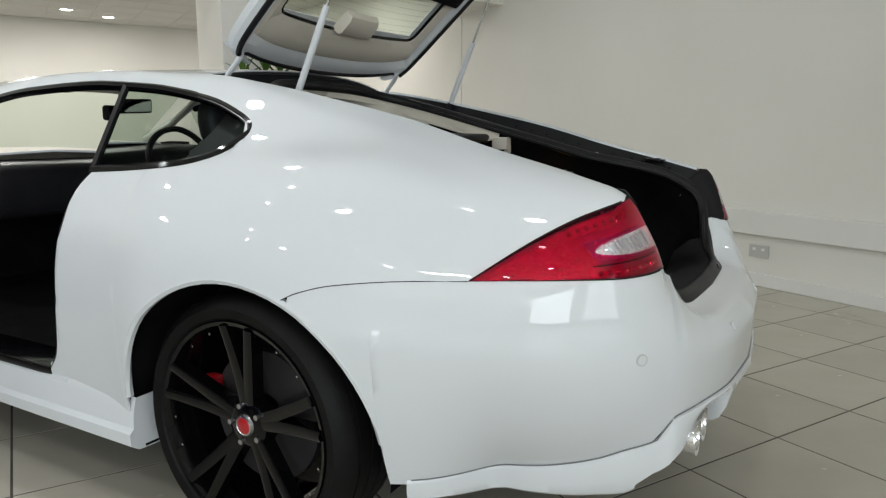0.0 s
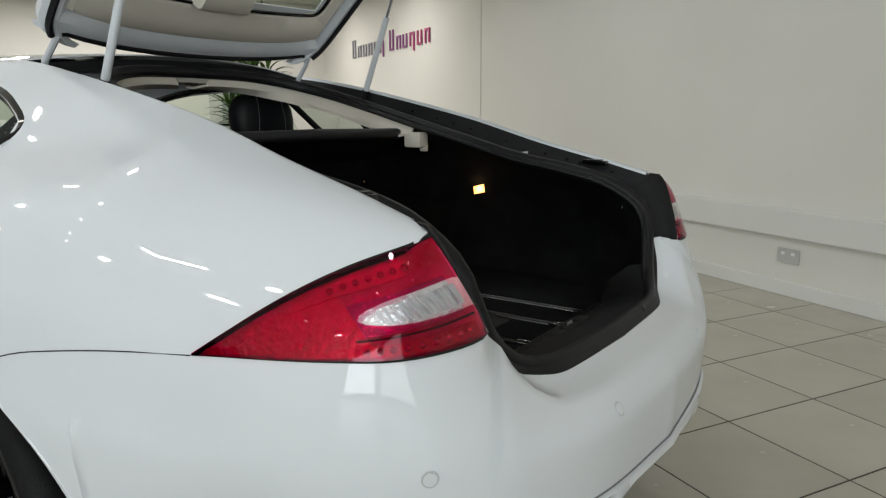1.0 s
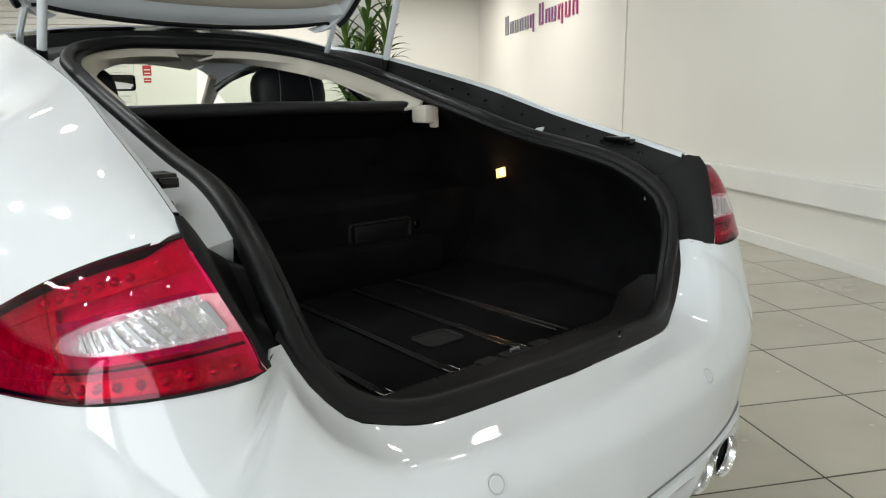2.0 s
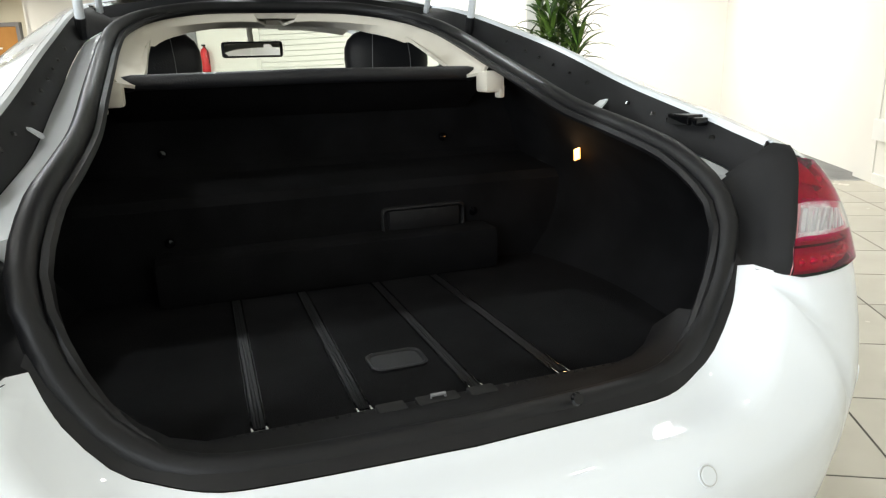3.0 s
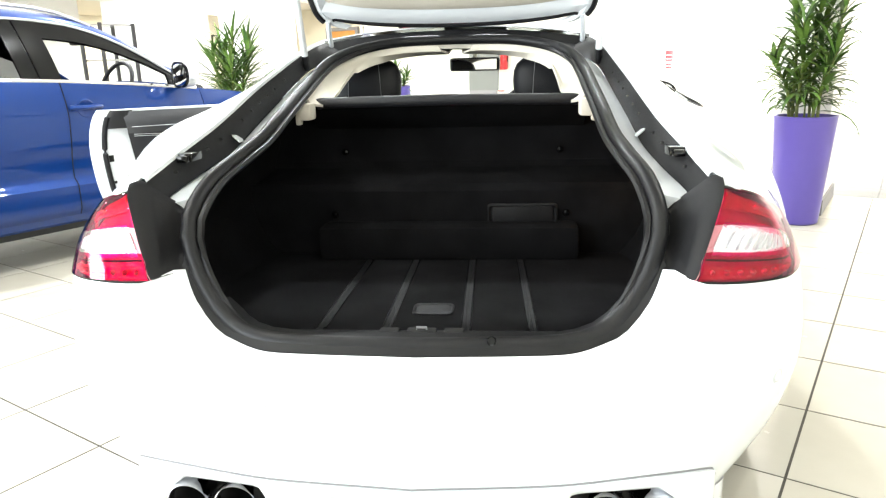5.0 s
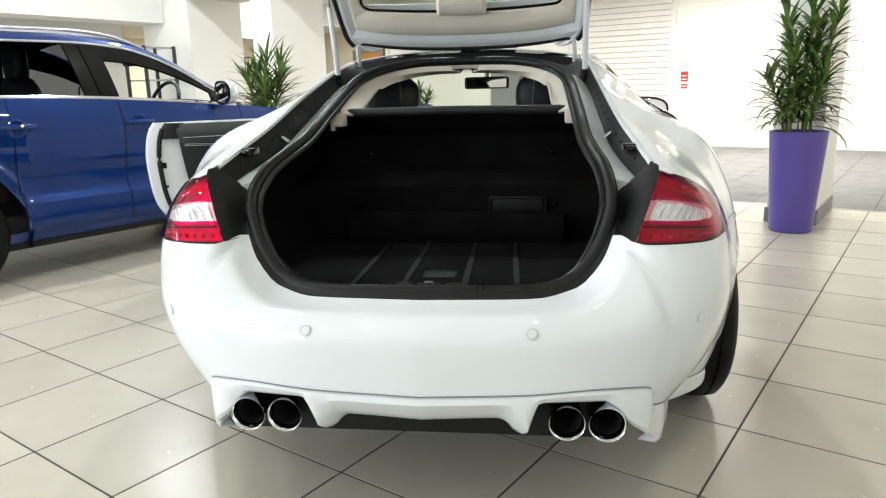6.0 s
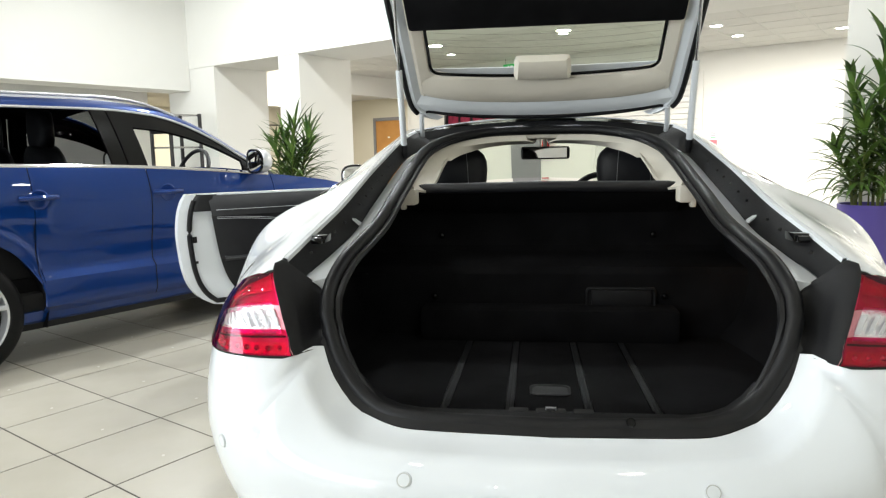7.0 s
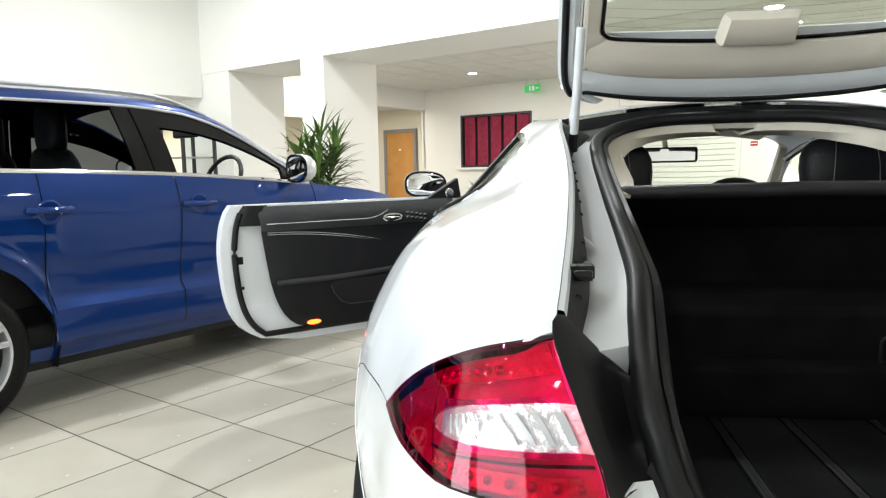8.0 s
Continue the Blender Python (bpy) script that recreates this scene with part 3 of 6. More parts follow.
# roof skin
bm = bmesh.new()
cols = []
for y in list(np.linspace(1.655, 2.0, 6)) + list(np.linspace(2.15, 2.88, 7)):
    e = roof_top(y)
    row = []
    for i in range(25):
        x = -1 + 2 * i / 24
        row.append(Vector((e.x * x, y - 0.05 * (1 - x * x) * (1 if y < 1.8 else -0.6 if y > 2.7 else 0), e.z + 0.036 * (1 - abs(x) ** 2.3))))
    cols.append(row)
grid(bm, cols)
part("roof", bm, "white_paint", coupe, "white painted roof skin", thick=0.004)
bm = bmesh.new()
grid(bm, [[p + Vector((0, 0, -0.028)) for p in row] for row in cols])
part("headliner", bm, "beige_trim", coupe, "beige cloth headliner")

# side glass with its black surround
for sgn in (1, -1):
    bm = bmesh.new()
    colsg = []
    for k in np.linspace(0, 1, 18):
        y0, y1 = 1.28 + .465 * k, 1.28 + .60 * k
        a, b = skin_at(y0, window_low(y0)), pillar_col(y1)[0]
        colsg.append([Vector((sgn * (a.lerp(b, i / 6).x - 0.014), a.lerp(b, i / 6).y, a.lerp(b, i / 6).z)) for i in range(7)])
    grid(bm, colsg)
    part("quarter_glass", bm, "quarter_tint", coupe, "tinted rear quarter window").visible_shadow = False
    bm = bmesh.new()
    loop = [skin_at(y, window_low(y)) + Vector((-.004, 0, 0.004)) for y in list(np.linspace(1.745, 1.33, 14)) + [1.31, 1.295, 1.285, 1.279]] + [pillar_col(y)[0] + Vector((-.003, 0, -.004)) for y in [1.279, 1.285, 1.295, 1.31] + list(np.linspace(1.34, 2.9, 34))]
    tube(bm, [(sgn * (p.x - .011), p.y, p.z) for p in loop], [hermite(p.y, [1.28, 1.45, 1.75], [.0140, .0150, .0165]) for p in loop], 8, flat=1.0)
    part("window_surround", bm, "black_gloss", coupe, "gloss black window surround")
    bm = bmesh.new()
    tube(bm, [p + Vector((0, .004, 0)) for p in colsg[-1]], .013, 6)
    part("glass_edge_seal", bm, "rubber", coupe, "black seal on the glass edge")
    # dark lining behind the glass
    bm = bmesh.new()
    grid(bm, [[Vector((sgn * (skin_at(y, z).x - .075), y, z)) for z in np.linspace(window_low(y) - .06, window_top(y) + .02, 6)] for y in np.linspace(1.277, 1.46, 8)])
    part("quarter_lining", bm, "black_plastic", coupe, "black lining behind the rear side glass")


# ---- tail lamps ----
def lens_pt(a, b, d):
    s0, z0 = .347 + .253 * a, .765 - .017 * a ** 2.5
    s1, z1 = .447 + .153 * a, .92 - .172 * a + .022 * math.sin(math.pi * a)
    s, z = s0 + (s1 - s0) * b, z0 + (z1 - z0) * b
    p = skin_out(s, min(z, top_edge(s).z - 0.002), d)
    return p.lerp(top_edge(.347 + .1 * b) + Vector((.002, -.004, 0)), max(0, 1 - a / .035))


def tail_lamp(sgn):
    lp = new("tail_lamp")
    lp.parent = coupe
    lp["label"] = "red wraparound tail lamp with a clear reversing lens"
    f = (lambda p: p) if sgn > 0 else mirror_x

    def patch(name, material, a0, a1, lo, hi, d, label="", na=16, nb=8):
        bm = bmesh.new()
        g = []
        for i in range(na + 1):
            a = a0 + (a1 - a0) * i / na
            g.append([f(lens_pt(a, lo(a) + (hi(a) - lo(a)) * j / nb, d)) for j in range(nb + 1)])
        grid(bm, g)
        return part(name, bm, material, lp, label, thick=0.003)

    shape = lambda a: math.sqrt(max(0, 1 - (a / .385) ** 2.2))
    low, high = (lambda a: .47 - .13 * shape(a)), (lambda a: .47 + .17 * shape(a))
    # bowl behind the lens
    patch("bowl", "lamp_bowl", 0, 1.0, lambda a: -.014, lambda a: 1.010, -.020, "dark red lamp bowl")
    patch("lens_edge", "dark_hole", 0, 1.0, lambda a: -.016, lambda a: .012, .0012, "", 20, 1)
    patch("lens_edge", "dark_hole", 0, 1.0, lambda a: .985, lambda a: 1.012, .0012, "", 20, 1)
    patch("reflector", "lamp_reflector", .40, .96, lambda a: .10, lambda a: .90, -.013, "bright red side reflector", 10, 8)
    patch("reflector", "lamp_reflector", .01, .74, lambda a: .04, lambda a: .19, -.010, "bright red reflector strip", 14, 4)
    patch("reflector", "lamp_reflector", .01, .62, lambda a: .80, lambda a: .97, -.010, "bright red reflector strip", 14, 4)
    patch("divider", "dark_hole", .02, .44, lambda a: .245, lambda a: .268, -.004, "dark divider between the lamp chambers", 12, 1)
    # panes
    patch("red_lens", "red_lens", .004, .386, lambda a: .012, low, .005, "deep red lens", 16, 6).visible_shadow = False
    patch("red_lens", "red_lens", .004, .386, high, lambda a: .985, .005, "deep red lens", 16, 6).visible_shadow = False
    patch("red_lens", "red_lens", .386, .985, lambda a: .012, lambda a: .985, .005, "deep red lens", 18, 14).visible_shadow = False
    patch("clear_lens", "clear_lens", .006, .384, low, high, .0056, "clear reversing lens", 16, 6).visible_shadow = False
    patch("silver_bowl", "lamp_silver", .0, .40, lambda a: .30, lambda a: .68, -.010, "silver bowl behind the clear lens", 16, 6)
    for k in range(9):
        a = .03 + .033 * k
        if shape(a) > .3:
            patch("rib", "alloy", a, a + .010, lambda q: .47 - .09 * shape(q), lambda q: .47 + .12 * shape(q), -.002, "", 1, 3)
    # rows of small lamps
    for row, a0, a1, b, n in ((0, .05, .43, .12, 9), (1, .10, .42, .87, 7)):
        for k in range(n):
            a = a0 + (a1 - a0) * k / (n - 1)
            c, q = lens_pt(a, b, -.006), lens_pt(a, b, .004)
            m = Matrix.Translation(f(c)) @ (f(q) - f(c)).normalized().to_track_quat("Z", "Y").to_matrix().to_4x4()
            bm = bmesh.new()
            lathe(bm, [(.0003, .003), (.003, .0022), (.0055, -.001), (.0065, -.004)], 10, m)
            part("diode", bm, "lamp_diode", lp)


tail_lamp(1)
tail_lamp(-1)

# ---- tailgate opening ----
IN = [(0, .178, .643), (.2, .184, .645), (.290, .194, .649), (.345, .213, .661), (.393, .234, .696), (.424, .248, .743), (.446, .258, .80), (.458, .288, .864), (.450, .38, .921), (.435, .50, .953), (.427, .66, .983),
      (.426, .85, 1.033), (.424, 1.02, 1.078), (.420, 1.2, 1.127), (.405, 1.36, 1.170), (.34, 1.5, 1.208), (.2, 1.575, 1.234), (0, 1.60, 1.24)]
ring_r = spline(IN, 60)
ring = ring_r + [mirror_x(p) for p in ring_r[-2:0:-1]]
bm = bmesh.new()
tube(bm, ring, 0.0165, 10, closed=True, flat=1.1)
part("tailgate_seal", bm, "rubber", coupe, "black rubber tailgate seal")
bm = bmesh.new()
tube(bm, [p + Vector((-.022 * (1 if p.x > 0 else -1) * min(1, abs(p.x) / .3), 0, -.006)) for p in ring], 0.008, 6, closed=True)
part("seal_lip", bm, "rubber", coupe)
bm = bmesh.new()
g = []
for i in range(-40, 41):
    t = top_edge(abs(i) / 40 * .322)
    t = t if i >= 0 else mirror_x(t)
    q = ring[min(range(len(ring)), key=lambda k: (ring[k] - t).length)]
    g.append([t + Vector((0, .0, .002)), t.lerp(q, .35) + Vector((0, 0, .008)), t.lerp(q, .5) + Vector((0, 0, .010)), t.lerp(q, .62) + Vector((0, 0, .004)), q])
grid(bm, g)
part("seal_flange", bm, "rubber", coupe, "black rubber flange along the boot sill")
I_Y = [p.y for p in ring_r if p.y > .30]
I_X = [p.x for p in ring_r if p.y > .30]
I_Z = [p.z for p in ring_r if p.y > .30]


def inner_at(y):
    return Vector((float(np.interp(y, I_Y, I_X)), y, float(np.interp(y, I_Y, I_Z))))


outer, mid_a, mid_b, inn = [], [], [], []
for s in np.linspace(.470, 1.0, 40):
    t = top_edge(s)
    i = inner_at(min(t.y + 0.01, 1.5))
    i.y = t.y
    k = (s - .47) / .53
    outer.append(t + Vector((-.001, 0, .0)))
    mid_a.append(t + Vector((-.011, 0, -.009)))
    mid_b.append(Vector((i.x + hermite(k, [0, .12, .3, 1], [.076, .068, .064, .058]), t.y, min(i.z - hermite(k, [0, .12, 1], [.010, .022, .022]), t.z - .040))))
    inn.append(i + Vector((.016, 0, -.004)))
sided("edge_return", [[a, a.lerp(b, .5) + Vector((-.002, 0, .003)), b] for a, b in zip(outer, mid_a)], "grey_metal", label="grey-white painted edge of the opening")
sided("gutter_cover", [[b, b.lerp(c, .5) + Vector((-.004, 0, 0)), c] for b, c in zip(mid_a, mid_b)], "black_plastic", label="black plastic gutter cover with clips")
floor_rows = [[c + Vector((0, 0, -.002)), c.lerp(d, .3) + Vector((0, 0, -.003)), d] for c, d in zip(mid_b[1:], inn[1:])]
sided("gutter", [[p + Vector((0, .01, -.05)) for p in floor_rows[0]], *floor_rows], "grey_metal", label="grey-white painted gutter channel")
for f in (lambda p: p, mirror_x):
    # catch tab, latch block and clips along the gutter cover
    k = min(range(40), key=lambda i: abs(mid_b[i].y - .66))
    bm = bmesh.new()
    a = mid_b[k] + Vector((.0, 0, .012))
    loop = [a + Vector((-.012, -.016, 0)), a + Vector((.010, -.010, .018)), a + Vector((.013, .006, .021)), a + Vector((.004, .012, .012)), a + Vector((-.012, .016, 0))]
    vs = [bm.verts.new(f(p)) for p in loop]
    vt = [bm.verts.new(f(p + Vector((.002, 0, .006)))) for p in loop]
    bm.faces.new(vs)
    bm.faces.new(vt[::-1])
    for i in range(5):
        bm.faces.new((vs[i], vs[(i + 1) % 5], vt[(i + 1) % 5], vt[i]))
    part("catch_tab", bm, "white_metal", coupe, "white metal catch tab")
    k = min(range(40), key=lambda i: abs(mid_b[i].y - .46))
    c = mid_a[k].lerp(mid_b[k], .5) + Vector((0, 0, .008))
    bm = bmesh.new()
    box(bm, (-.016, -.035, 0), (.016, .018, .018), .003, Matrix.Translation(f(c)))
    box(bm, (-.012, -.052, 0), (.012, -.037, .014), .003, Matrix.Translation(f(c)))
    box(bm, (-.008, .022, 0), (.010, .034, .010), .003, Matrix.Translation(f(c)))
    part("gutter_catch", bm, "black_gloss", coupe, "black plastic tailgate guide block")
    for y in (.40, .53, .60, .72, .79, .86, .93, 1.0, 1.08):
        k = min(range(40), key=lambda i: abs(mid_b[i].y - y))
        c = mid_a[k].lerp(mid_b[k], .45) + Vector((0, 0, .002))
        bm = bmesh.new()
        lathe(bm, [(.0005, .006), (.005, .005), (.007, 0)], 8, Matrix.Translation(f(c)))
        part("clip", bm, "black_gloss", coupe)
    # black stop between the lamp and the seal
    bm = bmesh.new()
    g = []
    A, B = Vector((.458, .252, .772)), Vector((.470, .296, .874))
    for i in range(15):
        b = min(1, i / 12)
        w = min(1, 3 * b)
        o = top_edge(.347 + .1 * b) + Vector((.004, -.004, .004 * b))
        q = A.lerp(B, b)
        row = [o, o + Vector((-.010, .004, .002)), o.lerp(q, .35) + Vector((0, .018 * w, 0)), o.lerp(q, .6) + Vector((0, .042 * w, -.010 * b)), o.lerp(q, .85) + Vector((0, .034 * w, -.012 * b)), q + Vector((0, .012 * w, -.008 * b))]
        lift = (Vector((0, .010, .010)) if i == 13 else Vector((-.006, .036, .012))) if i > 12 else Vector()
        g.append([f(p + lift * (1 - n / 5)) for n, p in enumerate(row)])
    grid(bm, g)
    part("gutter_end", bm, "black_plastic", coupe, "black plastic end cover beside the lamp", thick=0.004, angle=60)

# roof edge behind the header
bm = bmesh.new()
g = []
for i in range(25):
    x = -.49 + .98 * i / 24
    u = abs(x) / .49
    zr = 1.249 + .036 * (1 - u ** 2.3) - .012
    j = min(range(len(ring_r)), key=lambda k: abs(ring_r[k].x - min(abs(x) * .86, .41)) if ring_r[k].y > 1.3 else 9)
    q = ring_r[j]
    g.append([(x, 1.66 - .05 * (1 - u * u), zr), (x * .97, 1.645 - .05 * (1 - u * u), zr - .03), (math.copysign(q.x, x), q.y + .012, q.z - .004)])
grid(bm, g)
part("roof_gutter", bm, "black_plastic", coupe, "black gutter under the rear roof edge")

# ---- boot ----
boot_floor = bmesh.new()
box(boot_floor, (-.60, .30, .575), (.60, 1.02, .602))
part("boot_floor", boot_floor, "carpet_black", coupe, "black carpeted boot floor", smooth=False)
W = [p for p in ring_r if p.z > .690 and p.y < 1.22]
cols = []
for p in W:
    b = Vector((.47 + .08 * math.sin(math.pi * min(1, (p.y - .25) / .9)), max(p.y, .30), .60))
    row = []
    for j in range(9):
        t = j / 8
        q = Vector((p.x - .012, p.y, p.z - .012)).lerp(b, t)
        q.x += .126 * math.sin(math.pi * t) ** .8 * min(1, max(0, (p.y - .26) / .2))
        row.append(q)
    cols.append(row)
sided("boot_side", cols, "carpet_black", label="black carpeted boot side lining")
bm = bmesh.new()
prof = [(1.00, .60), (1.005, .79), (1.02, .81), (1.17, .838), (1.19, .855), (1.215, .95), (1.20, 1.06)]
grid(bm, [[Vector((x, y + .0 * abs(x), z)) for y, z in prof] for x in np.linspace(-.60, .60, 9)])
part("boot_bulkhead", bm, "carpet_black", coupe, "black carpeted bulkhead with a stepped ledge", angle=25)
bm = bmesh.new()
box(bm, (-.37, .915, .60), (.385, 1.02, .700), .018)
part("boot_step", bm, "carpet_black", coupe, "low carpeted step at the bulkhead")
# sill trim between the seal and the floor
g = []
for p in [mirror_x(q) for q in ring_r if q.z < .705][::-1] + [q for q in ring_r if q.z < .705][1:]:
    z = p.z
    g.append([Vector((p.x, p.y + .01, p.z + .012)), Vector((p.x * .985, p.y + .05, p.z + .004)), Vector((p.x * .97, max(.30, p.y + .10), max(.628, z - .04))), Vector((p.x * .96, max(.345, p.y + .12), .603))])
bm = bmesh.new()
grid(bm, g)
part("boot_sill", bm, "black_plastic", coupe, "ribbed black plastic boot sill")
bm = bmesh.new()
for k in range(46):
    x = -.36 + .72 * k / 45
    if abs(x - .0) > .10:
        box(bm, (x - .0025, .274, .626), (x + .0025, .290, .6335), .001)
part("sill_ribs", bm, "black_plastic", coupe, smooth=False)["kind"] = "stuff"
# solid blocks, no cavity: the shade of each lock recess is put into the colour
for x0, x1 in ((-.085, -.045), (-.03, .03), (.045, .085)):
    bm = bmesh.new()
    box(bm, (x0, .266, .622), (x1, .292, .6385), .004)
    part("lock_recess", bm, "dark_hole", coupe, "near-black block in place of a shaded lock recess in the sill")
bm = bmesh.new()
tube(bm, [(-.010, .278, .636), (-.010, .278, .643), (.010, .278, .643), (.010, .278, .636)], .0025, 6)
part("lock_striker", bm, "grey_frame", coupe, "bright steel lock striker")
bm = bmesh.new()
lathe(bm, [(.0005, .004), (.007, .004), (.009, 0)], 10, pose(.141, .158, .664, 60, 0, 0))
part("sill_clip", bm, "black_gloss", coupe)
for x in (-.23, -.087, .084, .227):
    xr = x * .955
    rail = new("load_rail")
    rail.parent = coupe
    rail["label"] = "ribbed load rail with chrome end caps"
    bm = bmesh.new()
    for d, w in ((-.0052, .0028), (0, .0018), (.0052, .0028)):
        grid(bm, [[Vector((xx + d + a * w, y, z)) for a, z in ((-1, .602), (-.8, .6046), (.8, .6046), (1, .602))] for xx, y in ((x, .350), ((x + xr) / 2, .63), (xr, .915))])
    part("rubber_strip", bm, "black_plastic", rail)
    bm = bmesh.new()
    for d in (-.0102, .0102):
        tube(bm, [(x + d, .350, .6035), (xr + d, .915, .6035)], .0016, 6)
    part("rail_edge", bm, "rail_metal", rail, "dark satin metal rail edge")
    bm = bmesh.new()
    box(bm, (x - .012, .334, .602), (x + .012, .342, .608), .002)
    box(bm, (x - .012, .334, .602), (x - .0075, .368, .6085), .002)
    box(bm, (x + .0075, .334, .602), (x + .012, .368, .6085), .002)
    part("end_cap", bm, "chrome", rail, "chrome end cap")


def ring_plate(bm, cx, cy, cz, w, h, r, axis, t=0.004, rim=0.006):
    """A rounded plate with a raised rim; axis 'z' lies flat, 'y' stands."""
    def P(u, v, d):
        return Vector((cx + u, cy + v, cz + d)) if axis == "z" else Vector((cx + u, cy - d, cz + v))
    def loop(ww, hh, d, rr):
        out = []
        for k in range(24):
            a = 2 * math.pi * k / 24
            sx, sy = (1 if math.cos(a) >= 0 else -1), (1 if math.sin(a) >= 0 else -1)
            out.append(P(sx * (ww / 2 - rr) + rr * math.cos(a), sy * (hh / 2 - rr) + rr * math.sin(a), d))
        return out
    rows = [loop(w, h, 0, r), loop(w, h, t, r), loop(w - rim, h - rim, t * 1.3, r), loop(w - 2 * rim, h - 2 * rim, t, r * .8), loop(w - 2.4 * rim, h - 2.4 * rim, t * .4, r * .8)]
    vs = [[bm.verts.new(p) for p in row] for row in rows]
    for a, b in zip(vs, vs[1:]):
        for k in range(24):
            bm.faces.new((a[k], a[(k + 1) % 24], b[(k + 1) % 24], b[k]))
    bm.faces.new(vs[-1])


bm = bmesh.new()
ring_plate(bm, .004, .493, .602, .095, .075, .02, "z")
part("floor_handle", bm, "black_plastic", coupe, "recessed black plastic floor handle")
bm = bmesh.new()
ring_plate(bm, .225, .999, .722, .205, .062, .012, "y", .010, .008)
part("fuse_cover", bm, "black_plastic", coupe, "ribbed black plastic access cover")
bm = bmesh.new()
box(bm, (.138, .984, .698), (.312, .992, .746), .006)
part("cover_panel", bm, "black_plastic", coupe)
for x, y, z in ((.348, 1.19, .887), (-.335, 1.19, .887), (-.335, .995, .722), (.352, .995, .725)):
    bm = bmesh.new()
    lathe(bm, [(.0005, .006), (.008, .005), (.011, 0)], 12, pose(x, y, z, 90, 0, 0))
    part("screw", bm, "black_gloss", coupe, "black screw head")
bm = bmesh.new()
box(bm, (-.027, -.002, -.013), (.027, .002, .013), .0015, pose(.560, .87, .862, 0, 12, 71))
part("boot_lamp", bm, "boot_glow", coupe, "lit orange boot lamp")
lamp("boot_lamp_light", "POINT", Matrix.Translation((.545, .87, .865)), 0.10, (1.0, .62, .28), .012)
# parcel shelf bar and cover
bm = bmesh.new()
tube(bm, [(-.385, 1.075, 1.045), (-.37, 1.07, 1.048), (0, 1.062, 1.052), (.37, 1.07, 1.048), (.385, 1.075, 1.045)], .017, 10)
part("shelf_bar", bm, "black_leather", coupe, "padded front edge of the luggage cover")
bm = bmesh.new()
grid(bm, [[Vector((x, 1.07, 1.055)), Vector((x, 1.2, 1.06)), Vector((x, 1.38, 1.05)), Vector((x, 1.40, .75))] for x in np.linspace(-.42, .42, 7)])
grid(bm, [[Vector((x, 1.075, 1.04)), Vector((x, 1.13, 1.0)), Vector((x, 1.205, .96))] for x in np.linspace(-.42, .42, 7)])
part("luggage_cover", bm, "carpet_black", coupe, "black luggage cover behind the seats")
# beige header and rear pillar trims
arc = [p for p in ring_r if p.y > 1.0]
pts = [Vector((p.x - .030 - .012 * (p.x > .3), p.y + .03, p.z - .030)) for p in arc if p.x > .05]
for f in (lambda p: p, mirror_x):
    bm = bmesh.new()
    cols = []
    for p, q in zip(arc, pts):
        cols.append([f(v) for v in (p + Vector((-.012, .01, -.014)), p + Vector((-.026, .008, -.034)), q + Vector((-.022, .015, -.012)), q + Vector((-.040, .12, .02)))])
    grid(bm, cols)
    part("pillar_trim", bm, "beige_trim", coupe, "beige rear pillar trim", thick=0.008)
    bm = bmesh.new()
    box(bm, (.385, .985, 1.003), (.432, 1.05, 1.052), .008)
    box(bm, (.416, .985, .990), (.432, 1.01, 1.02), .005)
    if f is mirror_x:
        for v in bm.verts:
            v.co.x = -v.co.x
    part("trim_end", bm, "beige_trim", coupe, "beige plastic end of the pillar trim")
bm = bmesh.new()
g = []
for x in np.linspace(-.40, .40, 21):
    j = min(range(len(ring_r)), key=lambda k: abs(ring_r[k].x - abs(x)) if ring_r[k].y > 1.3 else 9)
    q = ring_r[j]
    g.append([(x, q.y + .004, q.z - .014), (x, q.y + .012, q.z - .026), (x * .98, q.y + .05, q.z - .028), (x * .97, q.y + .16, q.z + .004)])
grid(bm, g)
part("header_trim", bm, "beige_trim", coupe, "beige header trim over the tailgate opening", thick=0.006)

# ---- raised tailgate ----
HA = radians(41)
HATCH = Matrix(((1, 0, 0, 0), (0, -math.cos(HA), -math.sin(HA), 1.575), (0, math.sin(HA), -math.cos(HA), 1.330), (0, 0, 0, 1)))
hatch = new("tailgate")
hatch.parent = coupe
hatch["label"] = "raised white tailgate with glass and beige lining"


def hatch_w(u):
    return hermite(u, [-.01, .0, .03, .07, .14, .3, .7, 1.1, 1.4, 1.5], [.425, .452, .482, .495, .500, .502, .506, .515, .49, .45])


def hatch_pt(x, u, w):
    return HATCH @ Vector((x, u - .03 * (1 - min(1, abs(x) / .45) ** 2) * (u < .4), w))


def band(u0, u1, x0, x1, w0, w1, nu=20, nx=14, crown=0.03):
    """A sheet between two width functions, w from x0 side to x1 side."""
    return [[hatch_pt(x0(u) + (x1(u) - x0(u)) * i / nx, u, w0 + (w1 - w0) * i / nx) for i in range(nx + 1)] for u in np.linspace(u0, u1, nu + 1)]


US = [-.01, 0, .01, .02, .03, .05, .07, .1, .14, .17, .195, .21, .225, .24, .3, .4, .5, .6, .7, .8, .9, 1.0, 1.1, 1.2, 1.3, 1.4, 1.46, 1.5]
GL0, GL1, GLW = .192, .485, .392


def glass_w(u):
    t = (u - GL0) / .035
    return GLW - .03 * (1 - math.sqrt(max(0, 1 - (1 - min(1, max(0, t))) ** 2)))


